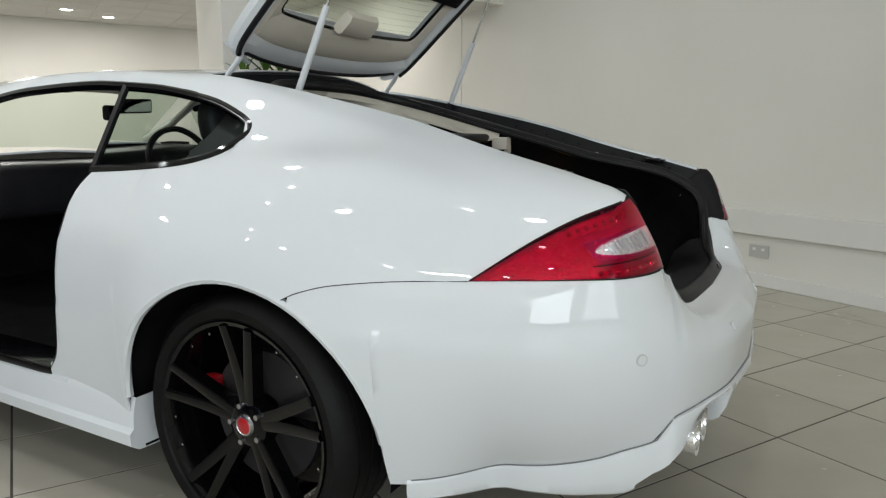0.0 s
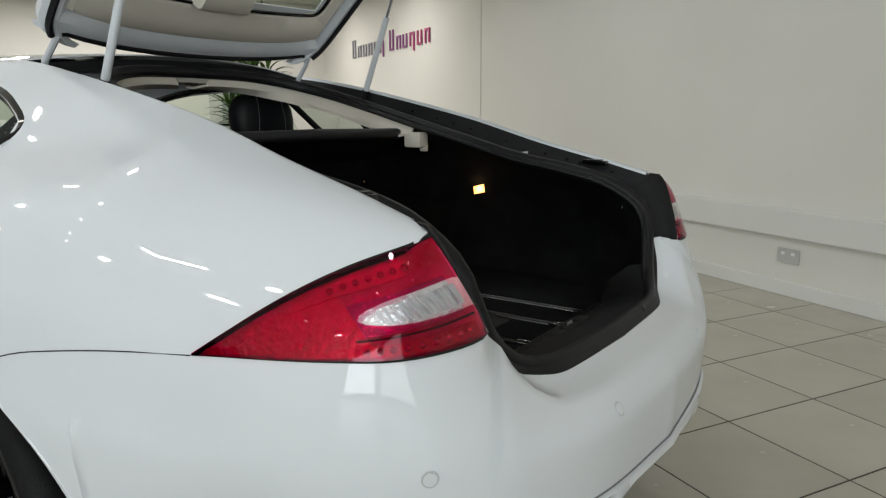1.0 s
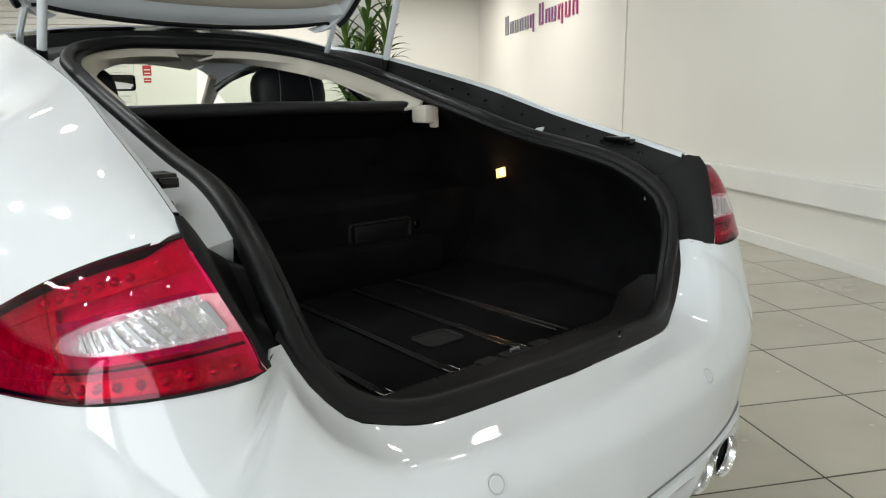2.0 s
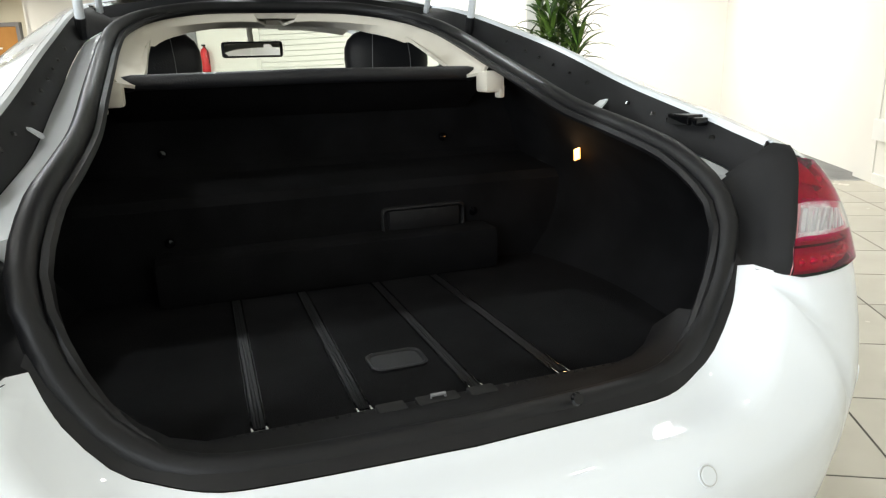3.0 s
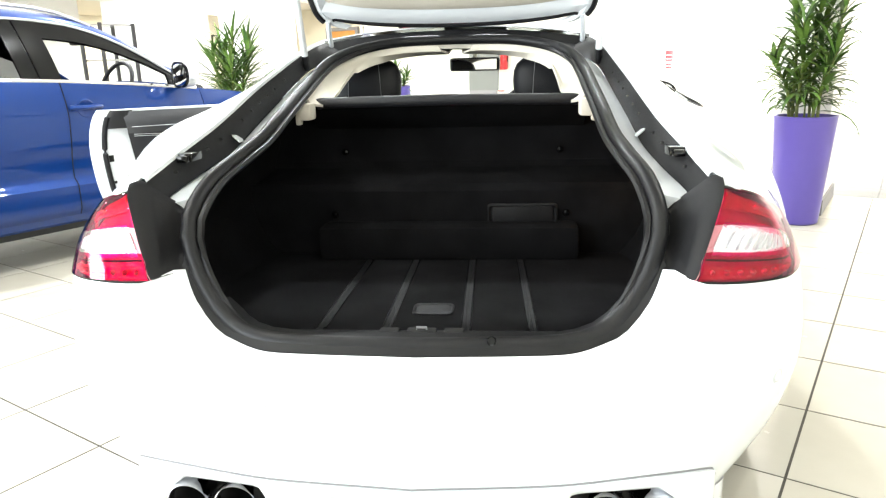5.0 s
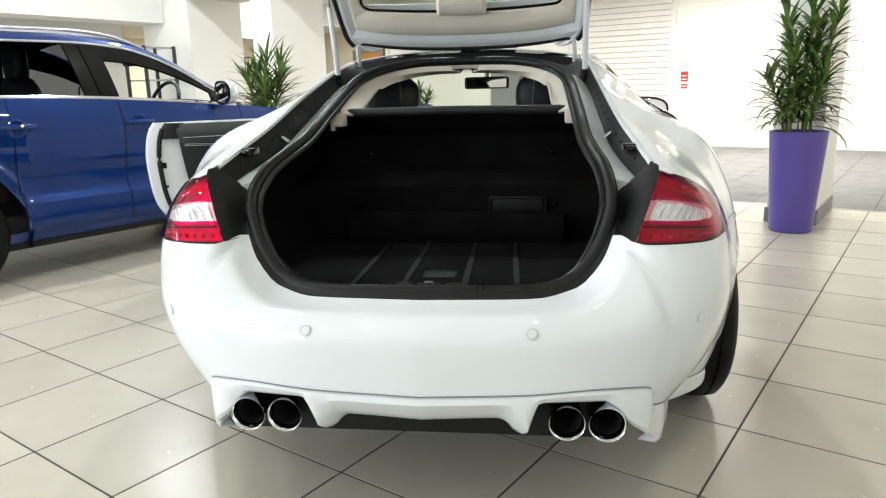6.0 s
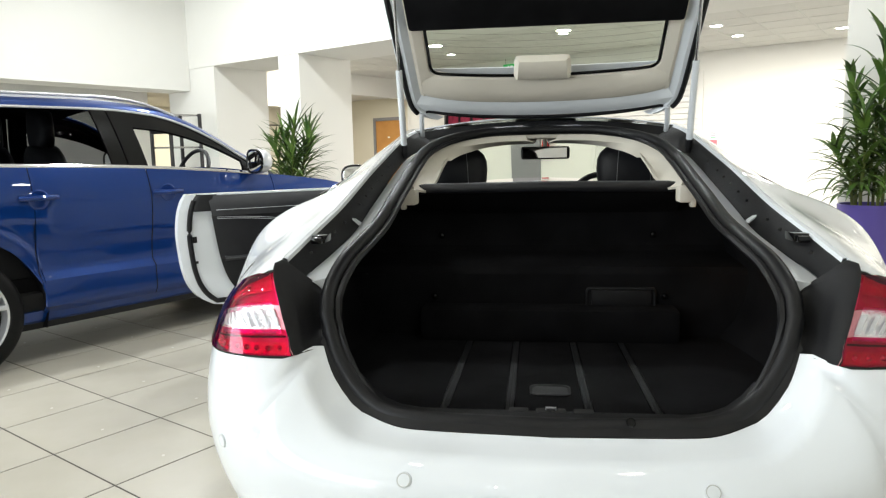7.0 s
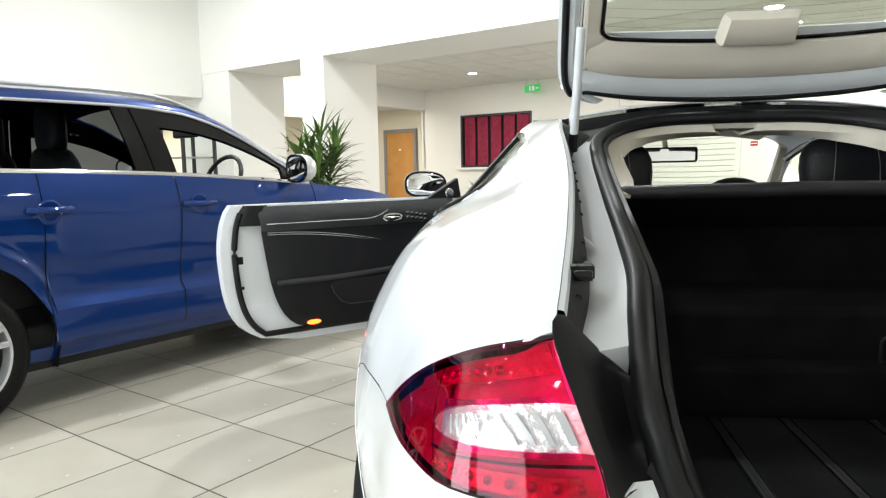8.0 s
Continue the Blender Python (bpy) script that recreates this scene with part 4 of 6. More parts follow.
bm = bmesh.new()
for sg in (-1, 1):
    us = [u for u in US if GL0 <= u <= .9] + [GL0, .9]
    us = sorted(set(us))
    grid(bm, [[hatch_pt(sg * (.40 + (hatch_w(u) - .40) * i / 4), u, -.012 + .01 * (i / 4) ** 2) for i in range(5)] for u in us])
for lo, hi in ((-.01, GL0), (.9, 1.5)):
    us = sorted(set([u for u in US if lo <= u <= hi] + [lo, hi]))
    grid(bm, [[hatch_pt(hatch_w(u) * (-1 + 2 * i / 24), u, -.03 * (1 - (i / 12 - 1) ** 2) - .002) for i in range(25)] for u in us])
part("outer_panel", bm, "white_paint", hatch, "white outer panel of the tailgate", thick=0.004)
bm = bmesh.new()
us = np.linspace(GL0 - .01, .91, 12)
grid(bm, [[hatch_pt(.405 * (-1 + 2 * i / 12), u, -.026 * (1 - (i / 6 - 1) ** 2) - .010) for i in range(13)] for u in us])
g_ob = part("rear_glass", bm, "tint_glass", hatch, "green-tinted heated rear window")
g_ob.visible_shadow = False
# inner frame: a painted rim round the beige lining
for sg in (-1, 1):
    bm = bmesh.new()
    g = []
    for u in US:
        w = hatch_w(u)
        g.append([hatch_pt(sg * w, u, 0), hatch_pt(sg * (w + .003), u, .026), hatch_pt(sg * (w - .010), u, .043), hatch_pt(sg * (w - .036), u, .046), hatch_pt(sg * (w - .058), u, .028)])
    grid(bm, g)
    part("inner_frame", bm, "grey_metal", hatch, "silver-white painted inner frame")
    bm = bmesh.new()
    g = []
    for u in [v for v in US if .10 <= v <= .56] + [.56]:
        w = hatch_w(u) - .056
        gw = glass_w(u) if u >= GL0 else .405
        g.append([hatch_pt(sg * w, u, .027), hatch_pt(sg * (w - .014), u, .036), hatch_pt(sg * (gw + .008), u, .026), hatch_pt(sg * gw, u, .012)])
    grid(bm, [r for r, u in zip(g, [v for v in US if .10 <= v <= .56] + [.56]) if u >= .10])
    part("lining_side", bm, "beige_trim", hatch, "beige side lining of the tailgate")
bm = bmesh.new()
g = []
for i in range(29):
    x = -1 + 2 * i / 28
    w = .40
    r = .025 * abs(x) ** 6
    g.append([hatch_pt(x * (w + .038), .075 + r, .028), hatch_pt(x * (w + .034), .092 + r, .038), hatch_pt(x * .425, .14 + r, .034), hatch_pt(x * .405, GL0 - .008 + r * .4, .024), hatch_pt(x * .385, GL0 + r * .6, .012)])
grid(bm, g)
part("lining_lower", bm, "beige_trim", hatch, "beige lining below the window")
bm = bmesh.new()
g = []
for i in range(29):
    x = -1 + 2 * i / 28
    r = .02 * abs(x) ** 4
    g.append([hatch_pt(x * .488, -.004 + r, -.012), hatch_pt(x * .490, .0 + r, .014), hatch_pt(x * .484, .014 + r, .034 + .008 * abs(x) ** 6), hatch_pt(x * .465, .050 + r, .041 + .006 * abs(x) ** 6), hatch_pt(x * .440, .078 + r, .026)])
grid(bm, g)
part("inner_frame", bm, "grey_metal", hatch, "silver-white painted inner frame")
# black edge of the glass, brake light box, black lower panel
bm = bmesh.new()
us = [GL0 + .35 * v ** 2.2 for v in np.linspace(0, 1, 20)]
edge = [hatch_pt(-glass_w(u), u + .003, .017) for u in us[::-1]] + [hatch_pt(x, GL0 + .002, .017) for x in np.linspace(-.35, .35, 14)] + [hatch_pt(glass_w(u), u + .003, .017) for u in us]
tube(bm, edge, .006, 6)
part("glass_border", bm, "black_gloss", hatch, "black window border")
bm = bmesh.new()
for k in range(9):
    u = GL0 + .03 + .028 * k
    tube(bm, [hatch_pt(x * (glass_w(u) - .01), u, .001) for x in np.linspace(-1, 1, 12)], .00025, 4)
part("heater_wires", bm, "black_plastic", hatch, "fine heater wires")
bm = bmesh.new()
prof = [(GL0 - .004, .016), (GL0 + .002, .040), (GL0 + .012, .046), (GL0 + .066, .044), (GL0 + .080, .036), (GL0 + .086, .010)]
g = []
for i in range(15):
    x = -1 + 2 * i / 14
    k = 1 - abs(x) ** 8
    g.append([hatch_pt(x * (.108 - .020 * j / 5), u, .012 + (w - .012) * (k if abs(x) > .95 else 1)) for j, (u, w) in enumerate(prof)])
grid(bm, g)
part("brake_light_box", bm, "beige_trim", hatch, "beige brake light housing")
bm = bmesh.new()
for u0, u1, hw, w in ((.400, .95, .425, .054), (.95, 1.42, .42, .045)):
    box(bm, (-hw - .015, u0, .0), (hw + .015, u1, w), .015, HATCH)
part("lower_lining", bm, "carpet_black", hatch, "black lining of the tailgate's lower half")
for sg in (-1, 1):
    bm = bmesh.new()
    tube(bm, [hatch_pt(sg * (hatch_w(u) - .014), u, .046) for u in US if u >= .02 and u < 1.3] , .0095, 8)
    part("tailgate_edge_seal", bm, "rubber", hatch)
bm = bmesh.new()
tube(bm, [hatch_pt(-.43 * 1, .02, .036)] + [hatch_pt(x, .006 + .02 * abs(x / .43) ** 4 + .0, .036) for x in np.linspace(-.42, .42, 16)] + [hatch_pt(.43, .02, .036)], .0075, 6)
part("tailgate_edge_seal", bm, "rubber", hatch)
for sg in (-1, 1):
    st = new("gas_strut")
    st.parent = coupe
    st["label"] = "grey telescopic gas strut"
    a, b = Vector((sg * .472, 1.295, 1.158)), Vector((sg * .452, 1.055, 1.690))
    j = a.lerp(b, .50)
    bm = bmesh.new()
    tube(bm, [a + (b - a) * .03, j], .0105, 12)
    part("cylinder", bm, "grey_metal", st)
    bm = bmesh.new()
    tube(bm, [j, b], .0048, 8)
    part("rod", bm, "steel", st)
    bm = bmesh.new()
    tube(bm, [a + (b - a) * -.02, a + (b - a) * .06], .012, 8)
    part("socket", bm, "black_plastic", st)
    hinge = bmesh.new()
    tube(hinge, [(sg * .455, 1.60, 1.225), (sg * .455, 1.585, 1.25), (sg * .45, 1.55, 1.285), (sg * .445, 1.53, 1.31)], .009, 8)
    part("hinge", hinge, "grey_metal", coupe, "painted tailgate hinge arm")

# ---- lower tail ----
def valance_z(s):
    return hermite(s, [0, .105, .12, .13, .142, .150, .156, .17, .25, .27, .29, .32, .345, .38, .45, .55, .66], [.345, .350, .336, .316, .316, .34, .398, .408, .404, .385, .345, .308, .270, .235, .215, .205, .200])


g = []
for s in np.linspace(-.664, .664, 201):
    a = abs(s)
    p = skin(a, low_z(a) + .002)
    n = Vector((0, -1, 0)).lerp(Vector((1, -.3, 0)), min(1, a / .55)).normalized() * hermite(a, [0, .26, .36, .664], [.8, .7, .25, .15])
    zb = valance_z(a)
    fall = p.z - zb
    inward = Vector((-.25, .9, 0)).normalized() if a < .36 else Vector((-1, .1, 0)).normalized()
    tuck = Vector((0, hermite(a, [0, .125, .155, .25, .30], [.050, .050, .014, .010, 0]), 0))
    row = [p - n * .006, p + n * .010 + Vector((0, 0, -.004)), p + n * .013 + Vector((0, 0, -.2 * fall)), p + n * .010 + Vector((0, 0, -.6 * fall)) + tuck * .45, p + n * .004 + inward * .003 + tuck * .9 + Vector((0, 0, -.9 * fall)), p + inward * .012 + tuck + Vector((0, 0, -fall)), p + inward * .05 + tuck + Vector((0, 0, -fall + .004))]
    g.append([q if s >= 0 else mirror_x(q) for q in row])
bm = bmesh.new()
grid(bm, g)
part("rear_valance", bm, "white_paint", coupe, "white rear valance with two fins beside the tailpipes", thick=0.008)
bm = bmesh.new()
tube(bm, [skin_out(abs(s), low_z(abs(s)) + .003, .0015) if s >= 0 else mirror_x(skin_out(abs(s), low_z(abs(s)) + .003, .0015)) for s in np.linspace(-.66, .66, 161)], .0017, 5)
part("valance_seam", bm, "grey_frame", coupe, "dark seam above the valance")
for sgn in (1, -1):
    for x in (.347, .441):
        ex = new("exhaust_tip")
        ex.parent = coupe
        ex["label"] = "polished round exhaust tailpipe"
        m = pose(sgn * x, .103, .346, 90, 0, 0)
        bm = bmesh.new()
        lathe(bm, [(.038, -.16), (.043, -.02), (.0445, 0), (.043, .004), (.039, 0), (.037, -.02), (.036, -.06)], 32, m)
        part("pipe", bm, "chrome", ex)
        bm = bmesh.new()
        lathe(bm, [(.0365, -.02), (.034, -.12), (.0005, -.125)], 24, m)
        part("pipe_inside", bm, "dark_hole", ex)
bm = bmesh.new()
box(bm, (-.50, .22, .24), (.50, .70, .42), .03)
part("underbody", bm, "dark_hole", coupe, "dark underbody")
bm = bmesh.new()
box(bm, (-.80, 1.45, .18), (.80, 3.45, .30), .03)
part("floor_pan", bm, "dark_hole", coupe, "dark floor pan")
for sgn in (-1, 1):
    for s, z in ((.150, .585), (.401, .588)):
        c = skin_out(s, z, .001)
        n = (skin_out(s, z, .01) - skin_out(s, z, 0)).normalized()
        q = n.to_track_quat("Z", "Y").to_matrix().to_4x4()
        bm = bmesh.new()
        lathe(bm, [(.0005, .0012), (.0105, .0012), (.0112, .0004)], 20, Matrix.Translation(c) @ q)
        lathe(bm, [(.0125, .0), (.0135, .0008), (.0142, -.001)], 20, Matrix.Translation(c) @ q)
        if sgn < 0:
            for v in bm.verts:
                v.co.x = -v.co.x
        part("parking_sensor", bm, "white_metal", coupe, "round parking sensor")
        bm = bmesh.new()
        lathe(bm, [(.0112, .0006), (.0125, .0006)], 20, Matrix.Translation(c) @ q)
        if sgn < 0:
            for v in bm.verts:
                v.co.x = -v.co.x
        part("sensor_gap", bm, "socket", coupe)
    # shut line between bumper and quarter
    bm = bmesh.new()
    line = [skin_out(s, seam_z(s) if s > .6 else .748, .0) for s in np.linspace(.6, .757, 18)]
    tube(bm, [(sgn * p.x, p.y, p.z) for p in line], .0012, 5)
    part("shut_line", bm, "dark_hole", coupe)


# ---- wheels ----
def spoke_wheel(name, material, cap, m, parent, r=.337, width=.25, rim_r=.270, twin=5, label=""):
    """A tyred wheel whose outer face looks along local +z."""
    w = new(name)
    w.parent = parent
    w.matrix_basis = m
    w["label"] = label
    bm = bmesh.new()
    h = width / 2
    tread = []
    for k in range(4):
        zz = -h + .055 + k * (width - .11) / 3
        tread += [(r, zz - .004), (r - .006, zz - .003), (r - .006, zz + .003), (r, zz + .004)]
    lathe(bm, [(rim_r + .004, -h + .01), (rim_r + .03, -h), (r - .025, -h), (r - .004, -h + .02), (r, -h + .045), *tread, (r, h - .045), (r - .004, h - .02), (r - .02, h - .004), (rim_r + .035, h + .004), (rim_r + .012, h), (rim_r + .002, h - .012)], 64)
    part("tyre", bm, "tyre", w)
    bm = bmesh.new()
    lathe(bm, [(rim_r + .006, h - .010), (rim_r + .002, h - .002), (rim_r - .008, h - .006), (rim_r - .018, h - .03), (rim_r - .03, h - .12), (rim_r - .03, -h + .02)], 64)
    part("rim", bm, material, w)
    for k in range(twin):
        for d in (-.16, .16):
            a = 2 * math.pi * k / twin + d + .3
            ai = 2 * math.pi * k / twin + d * .75 + .3
            bm = bmesh.new()
            g = []
            for i in range(7):
                t = i / 6
                rad = .052 + (rim_r - .060) * t
                aa = ai + (a - ai) * t
                c = Vector((math.cos(aa), math.sin(aa), 0)) * rad
                side = Vector((-math.sin(aa), math.cos(aa), 0))
                wd = .019 - .004 * t
                zz = h - .034 + .022 * t + .010 * t * t
                g.append([c - side * wd + Vector((0, 0, zz - .035)), c - side * wd * .85 + Vector((0, 0, zz)), c + Vector((0, 0, zz + .004)), c + side * wd * .85 + Vector((0, 0, zz)), c + side * wd + Vector((0, 0, zz - .035))])
            grid(bm, g)
            part("spoke", bm, material, w)
    bm = bmesh.new()
    lathe(bm, [(.0005, h - .026), (.045, h - .027), (.062, h - .036), (.07, h - .07)], 32)
    part("hub", bm, material, w)
    bm = bmesh.new()
    lathe(bm, [(.0005, h - .018), (.019, h - .0185), (.021, h - .020)], 24)
    part("centre_cap", bm, cap, w, "round centre badge")
    bm = bmesh.new()
    lathe(bm, [(.021, h - .020), (.0225, h - .0185), (.026, h - .020), (.030, h - .028)], 24)
    part("cap_ring", bm, "steel", w, "bright ring round the badge")
    for k in range(5):
        a = 2 * math.pi * k / 5 + .62
        bm = bmesh.new()
        lathe(bm, [(.0005, 0), (.007, 0), (.008, -.012)], 8, Matrix.Translation((.05 * math.cos(a), .05 * math.sin(a), h - .022)))
        part("wheel_nut", bm, "steel", w)
    bm = bmesh.new()
    lathe(bm, [(.06, h - .10), (.175, h - .10), (.175, h - .125), (.06, h - .125)], 40)
    part("brake_disc", bm, "dark_frame", w)
    return w


FACE_R, FACE_L = pose(0, 0, 0, 90, 0, 90), pose(0, 0, 0, 90, 0, -90)
for sgn in (-1, 1):
    for y in (1.108, 3.842):
        f = FACE_L if sgn < 0 else FACE_R
        w = spoke_wheel("wheel", "black_gloss", "red_paint", Matrix.Translation((sgn * .812, y, .337)) @ f, coupe, label="gloss black alloy wheel on a low tyre")
        if y < 2:
            for k in range(20):
                a = 2 * math.pi * k / 20 + .1
                bm = bmesh.new()
                lathe(bm, [(.0005, .003), (.0035, .002), (.0042, 0)], 6, Matrix.Translation((.247 * math.cos(a), .247 * math.sin(a), .107)))
                part("rim_bolt", bm, "chrome", w)
        bm = bmesh.new()
        box(bm, (-.022, -.026, -.048), (.022, .026, .048), .014, pose(sgn * .850, y + .175, .375, 0, 0, 0))
        part("brake_caliper", bm, "red_paint", coupe, "red brake caliper")
    # dark wheel houses
    for y in (1.09, 3.842):
        bm = bmesh.new()
        g = []
        for a in np.linspace(-.35, math.pi + .35, 20):
            yy, zz = (ARCH_Y if y < 2 else y) + .392 * math.cos(a), .335 + .392 * math.sin(a)
            xo = (skin_at(yy, zz).x if y < 2 else .915) - .012
            g.append([Vector((sgn * xx, yy, zz)) for xx in (.69, xo)])
        grid(bm, g)
        part("wheel_house", bm, "carpet_black", coupe, "dark wheel house liner")
        bm = bmesh.new()
        box(bm, (sgn * .70 - .01, y - .42, .2), (sgn * .70 + .01, y + .42, .76))
        part("inner_wing", bm, "dark_hole", coupe)
    # arch lip
    bm = bmesh.new()
    pts = []
    for a in np.linspace(.05, 3.09, 30):
        y, z = ARCH_Y - (ARCH_R + .001) * math.cos(a), ARCH_Z + (ARCH_R + .001) * math.sin(a)
        p = skin_at(y, z)
        pts.append((sgn * (p.x - .010), y, z))
    tube(bm, pts, .011, 6)
    part("arch_lip", bm, "white_paint", coupe, "rolled white arch lip")

# ---- sills, doors, nose ----
for sgn in (-1, 1):
    bm = bmesh.new()
    g = []
    for y in np.linspace(1.480, 3.46, 14):
        w = hermite(y, [1.47, 1.9, 2.6, 3.46], [.955, .952, .945, .95])
        g.append([Vector((sgn * x, y, z)) for x, z in ((w - .012 - .1 * (y > 1.9), .348), (w - .006, .335), (w + .001, .30), (w + .003, .262), (w + .016, .250), (w + .014, .215), (w - .01, .198), (w - .06, .196))])
    vs = grid(bm, g)
    bm.faces.new(vs[0] + [bm.verts.new((sgn * .86, 1.480, .196)), bm.verts.new((sgn * .86, 1.480, .348))])
    part("side_sill", bm, "white_paint", coupe, "white side sill skirt", thick=0.006)
bm = bmesh.new()
box(bm, (-.935, 1.80, .335), (-.80, 3.30, .362), .008)
part("sill_plate", bm, "black_gloss", coupe, "gloss black sill plate in the open doorway")
bm = bmesh.new()
box(bm, (-.925, 1.85, .350), (-.83, 1.90, .375), .006)
part("door_striker", bm, "white_metal", coupe)
# door jamb: the pillar behind the opening
def jamb_y(z):
    return float(np.interp(-z, [-v for v in SHUT_Z], SHUT_Y))


bm = bmesh.new()
g = []
for z in np.linspace(.36, .949, 18):
    y = jamb_y(z)
    x = skin_at(y, z).x
    g.append([Vector((-x + .001, y, z)), Vector((-x + .03, y + .008, z)), Vector((-x + .12, y + .02, z)), Vector((-x + .2, y - .08, z))])
grid(bm, g)
part("door_jamb", bm, "black_plastic", coupe, "black door jamb with weather seal")
bm = bmesh.new()
tube(bm, [Vector((-skin_at(jamb_y(z), z).x + .018, jamb_y(z) + .012, z)) for z in np.linspace(.365, .945, 16)], .010, 6)
part("door_seal", bm, "rubber", coupe)
# closed driver's door with its glass
bm = bmesh.new()
g = []
for y in np.linspace(1.80, 3.28, 12):
    w = hermite(y, [1.8, 2.5, 3.3], [.950, .945, .948])
    b = hermite(y, [1.8, 2.5, 3.3], [.945, .93, .90])
    g.append([Vector((x, y, z)) for x, z in ((w - .02, .30), (w - .004, .40), (w, .6), (w - .02, .76), (w - .08, .88), (w - .14, b))])
grid(bm, g)
part("driver_door", bm, "white_paint", coupe, "closed white driver's door", thick=0.02)
bm = bmesh.new()
grid(bm, [[p + Vector((-.05, 0, -.02)) for p in c] for c in g])
part("door_card", bm, "black_leather", coupe, "black lining of the driver's door")
bm = bmesh.new()
grid(bm, [[Vector((hermite(y, [1.85, 3.1], [.80, .80]), y, .945)).lerp(Vector((.62, min(y, 2.95), max(.96, window_top(min(y, 2.95))))), i / 5) for i in range(6)] for y in np.linspace(1.9, 3.05, 10)])
part("side_glass", bm, "side_tint", coupe, "raised driver's window").visible_shadow = False
for sgn in (1, -1):
    # front wing, bonnet half
    g = []
    for i in range(22):
        a = i / 21
        if a < .15:
            y, zb = 3.29 + .17 * a / .15, .16
        elif a < .75:
            th = (a - .15) / .6 * math.pi
            y, zb = 3.842 - ARCH_R * math.cos(th), ARCH_Z + ARCH_R * math.sin(th)
        else:
            y, zb = 4.224 + (a - .75) / .25 * .55, .20
        w = hermite(y, [3.28, 3.84, 4.2, 4.5, 4.68, 4.775], [.948, .95, .90, .74, .52, .04])
        top = hermite(y, [3.28, 3.84, 4.3, 4.6, 4.775], [.93, .89, .80, .70, .56])
        cz = hermite(y, [3.28, 3.6, 4.3, 4.6, 4.775], [.98, .97, .86, .74, .57])
        row = [Vector((sgn * w, y, zb + (min(.62, top) - zb) * k / 5)) for k in range(6)]
        for k in range(1, 11):
            t = k / 10
            row.append(Vector((sgn * w * (1 - t) ** .9, y, min(.62, top) + (top - min(.62, top)) * math.sin(min(1, t * 3) * math.pi / 2) + (cz - top) * t)))
        g.append(row)
    bm = bmesh.new()
    grid(bm, g)
    part("front_wing", bm, "white_paint", coupe, "white front wing and bonnet", thick=0.01)
    bm = bmesh.new()
    tube(bm, [(sgn * .615, 2.90, 1.165), (sgn * .66, 3.15, 1.06), (sgn * .74, 3.45, .96)], .028, 8, flat=.7)
    part("windscreen_pillar", bm, "white_paint", coupe, "white windscreen pillar")
    bm = bmesh.new()
    tube(bm, [(sgn * .58, 2.86, 1.19), (sgn * .63, 3.12, 1.05), (sgn * .70, 3.42, .96)], .026, 8, flat=.7)
    part("pillar_lining", bm, "beige_trim", coupe)
    bm = bmesh.new()
    box(bm, (-.11, -.05, -.045), (.11, .05, .05), .03, pose(sgn * .26, 4.69, .58), 3)
    part("headlamp", bm, "headlamp_lens", coupe, "clear headlamp")
bm = bmesh.new()
grid(bm, [[Vector((x * (.50 + .22 * t), 2.86 + .62 * t + .12 * (1 - x * x) * (1 - t * .2), 1.245 + .05 * (1 - x * x) - .305 * t)) for t in np.linspace(0, 1, 8)] for x in np.linspace(-1, 1, 17)])
part("windscreen", bm, "tint_glass", coupe, "clear windscreen").visible_shadow = False
bm = bmesh.new()
box(bm, (-.30, 4.70, .30), (.30, 4.79, .45), .03)
part("grille", bm, "black_plastic", coupe, "black front grille")

# ---- cabin ----
bm = bmesh.new()
box(bm, (-.86, 3.40, .28), (.86, 3.46, .93), .01)
part("firewall", bm, "carpet_black", coupe, "black carpeted firewall")
for sgn in (-1, 1):
    bm = bmesh.new()
    box(bm, (sgn * .865 - .02, 3.26, .28), (sgn * .865 + .02, 3.42, .93), .006)
    part("kick_panel", bm, "black_plastic", coupe, "black footwell side panel")

def seat(x):
    st = new("front_seat")
    st.parent = coupe
    st["label"] = "black leather front seat with stitched headrest"
    bm = bmesh.new()
    g = []
    prof = [(1.56, .50, .19), (1.545, .62, .22), (1.56, .78, .235), (1.595, .92, .215), (1.62, .99, .17), (1.63, 1.02, .10)]
    for y, z, w in prof:
        g.append([Vector((x + w * math.sin(a), y + .06 - .094 * math.cos(a), z)) for a in np.linspace(-math.pi, math.pi, 25)])
    grid(bm, g)
    bm.faces.new([bm.verts.new(p) for p in g[-1][:-1]])
    part("backrest", bm, "black_leather", st, angle=60)
    bm = bmesh.new()
    box(bm, (x - .24, 1.75, .36), (x + .24, 2.25, .52), .06, segs=3)
    part("cushion", bm, "black_leather", st)
    # headrest: a wide pad with a rounded top
    bm = bmesh.new()
    g = []
    for z, w, dp in ((1.010, .105, .035), (1.018, .122, .048), (1.05, .131, .055), (1.09, .134, .057), (1.125, .131, .055), (1.150, .120, .051), (1.168, .100, .044), (1.179, .070, .033), (1.184, .030, .015)):
        g.append([Vector((x + w * math.copysign(abs(math.sin(a)) ** .7, math.sin(a)), 1.675 - dp * math.copysign(abs(math.cos(a)) ** .7, math.cos(a)) + .10 * (z - 1.05), z)) for a in np.linspace(-math.pi, math.pi, 33)])
    grid(bm, g)
    bm.faces.new([bm.verts.new(p) for p in g[-1][:-1]])
    part("headrest", bm, "black_leather", st, "padded black leather headrest", angle=60)
    for d in (-.06, .06):
        bm = bmesh.new()
        tube(bm, [(x + d * 1.05, 1.622, 1.03), (x + d, 1.622, 1.10), (x + d * .92, 1.632, 1.15), (x + d * .85, 1.645, 1.170)], .0012, 4)
        part("stitching", bm, "grey_frame", st)


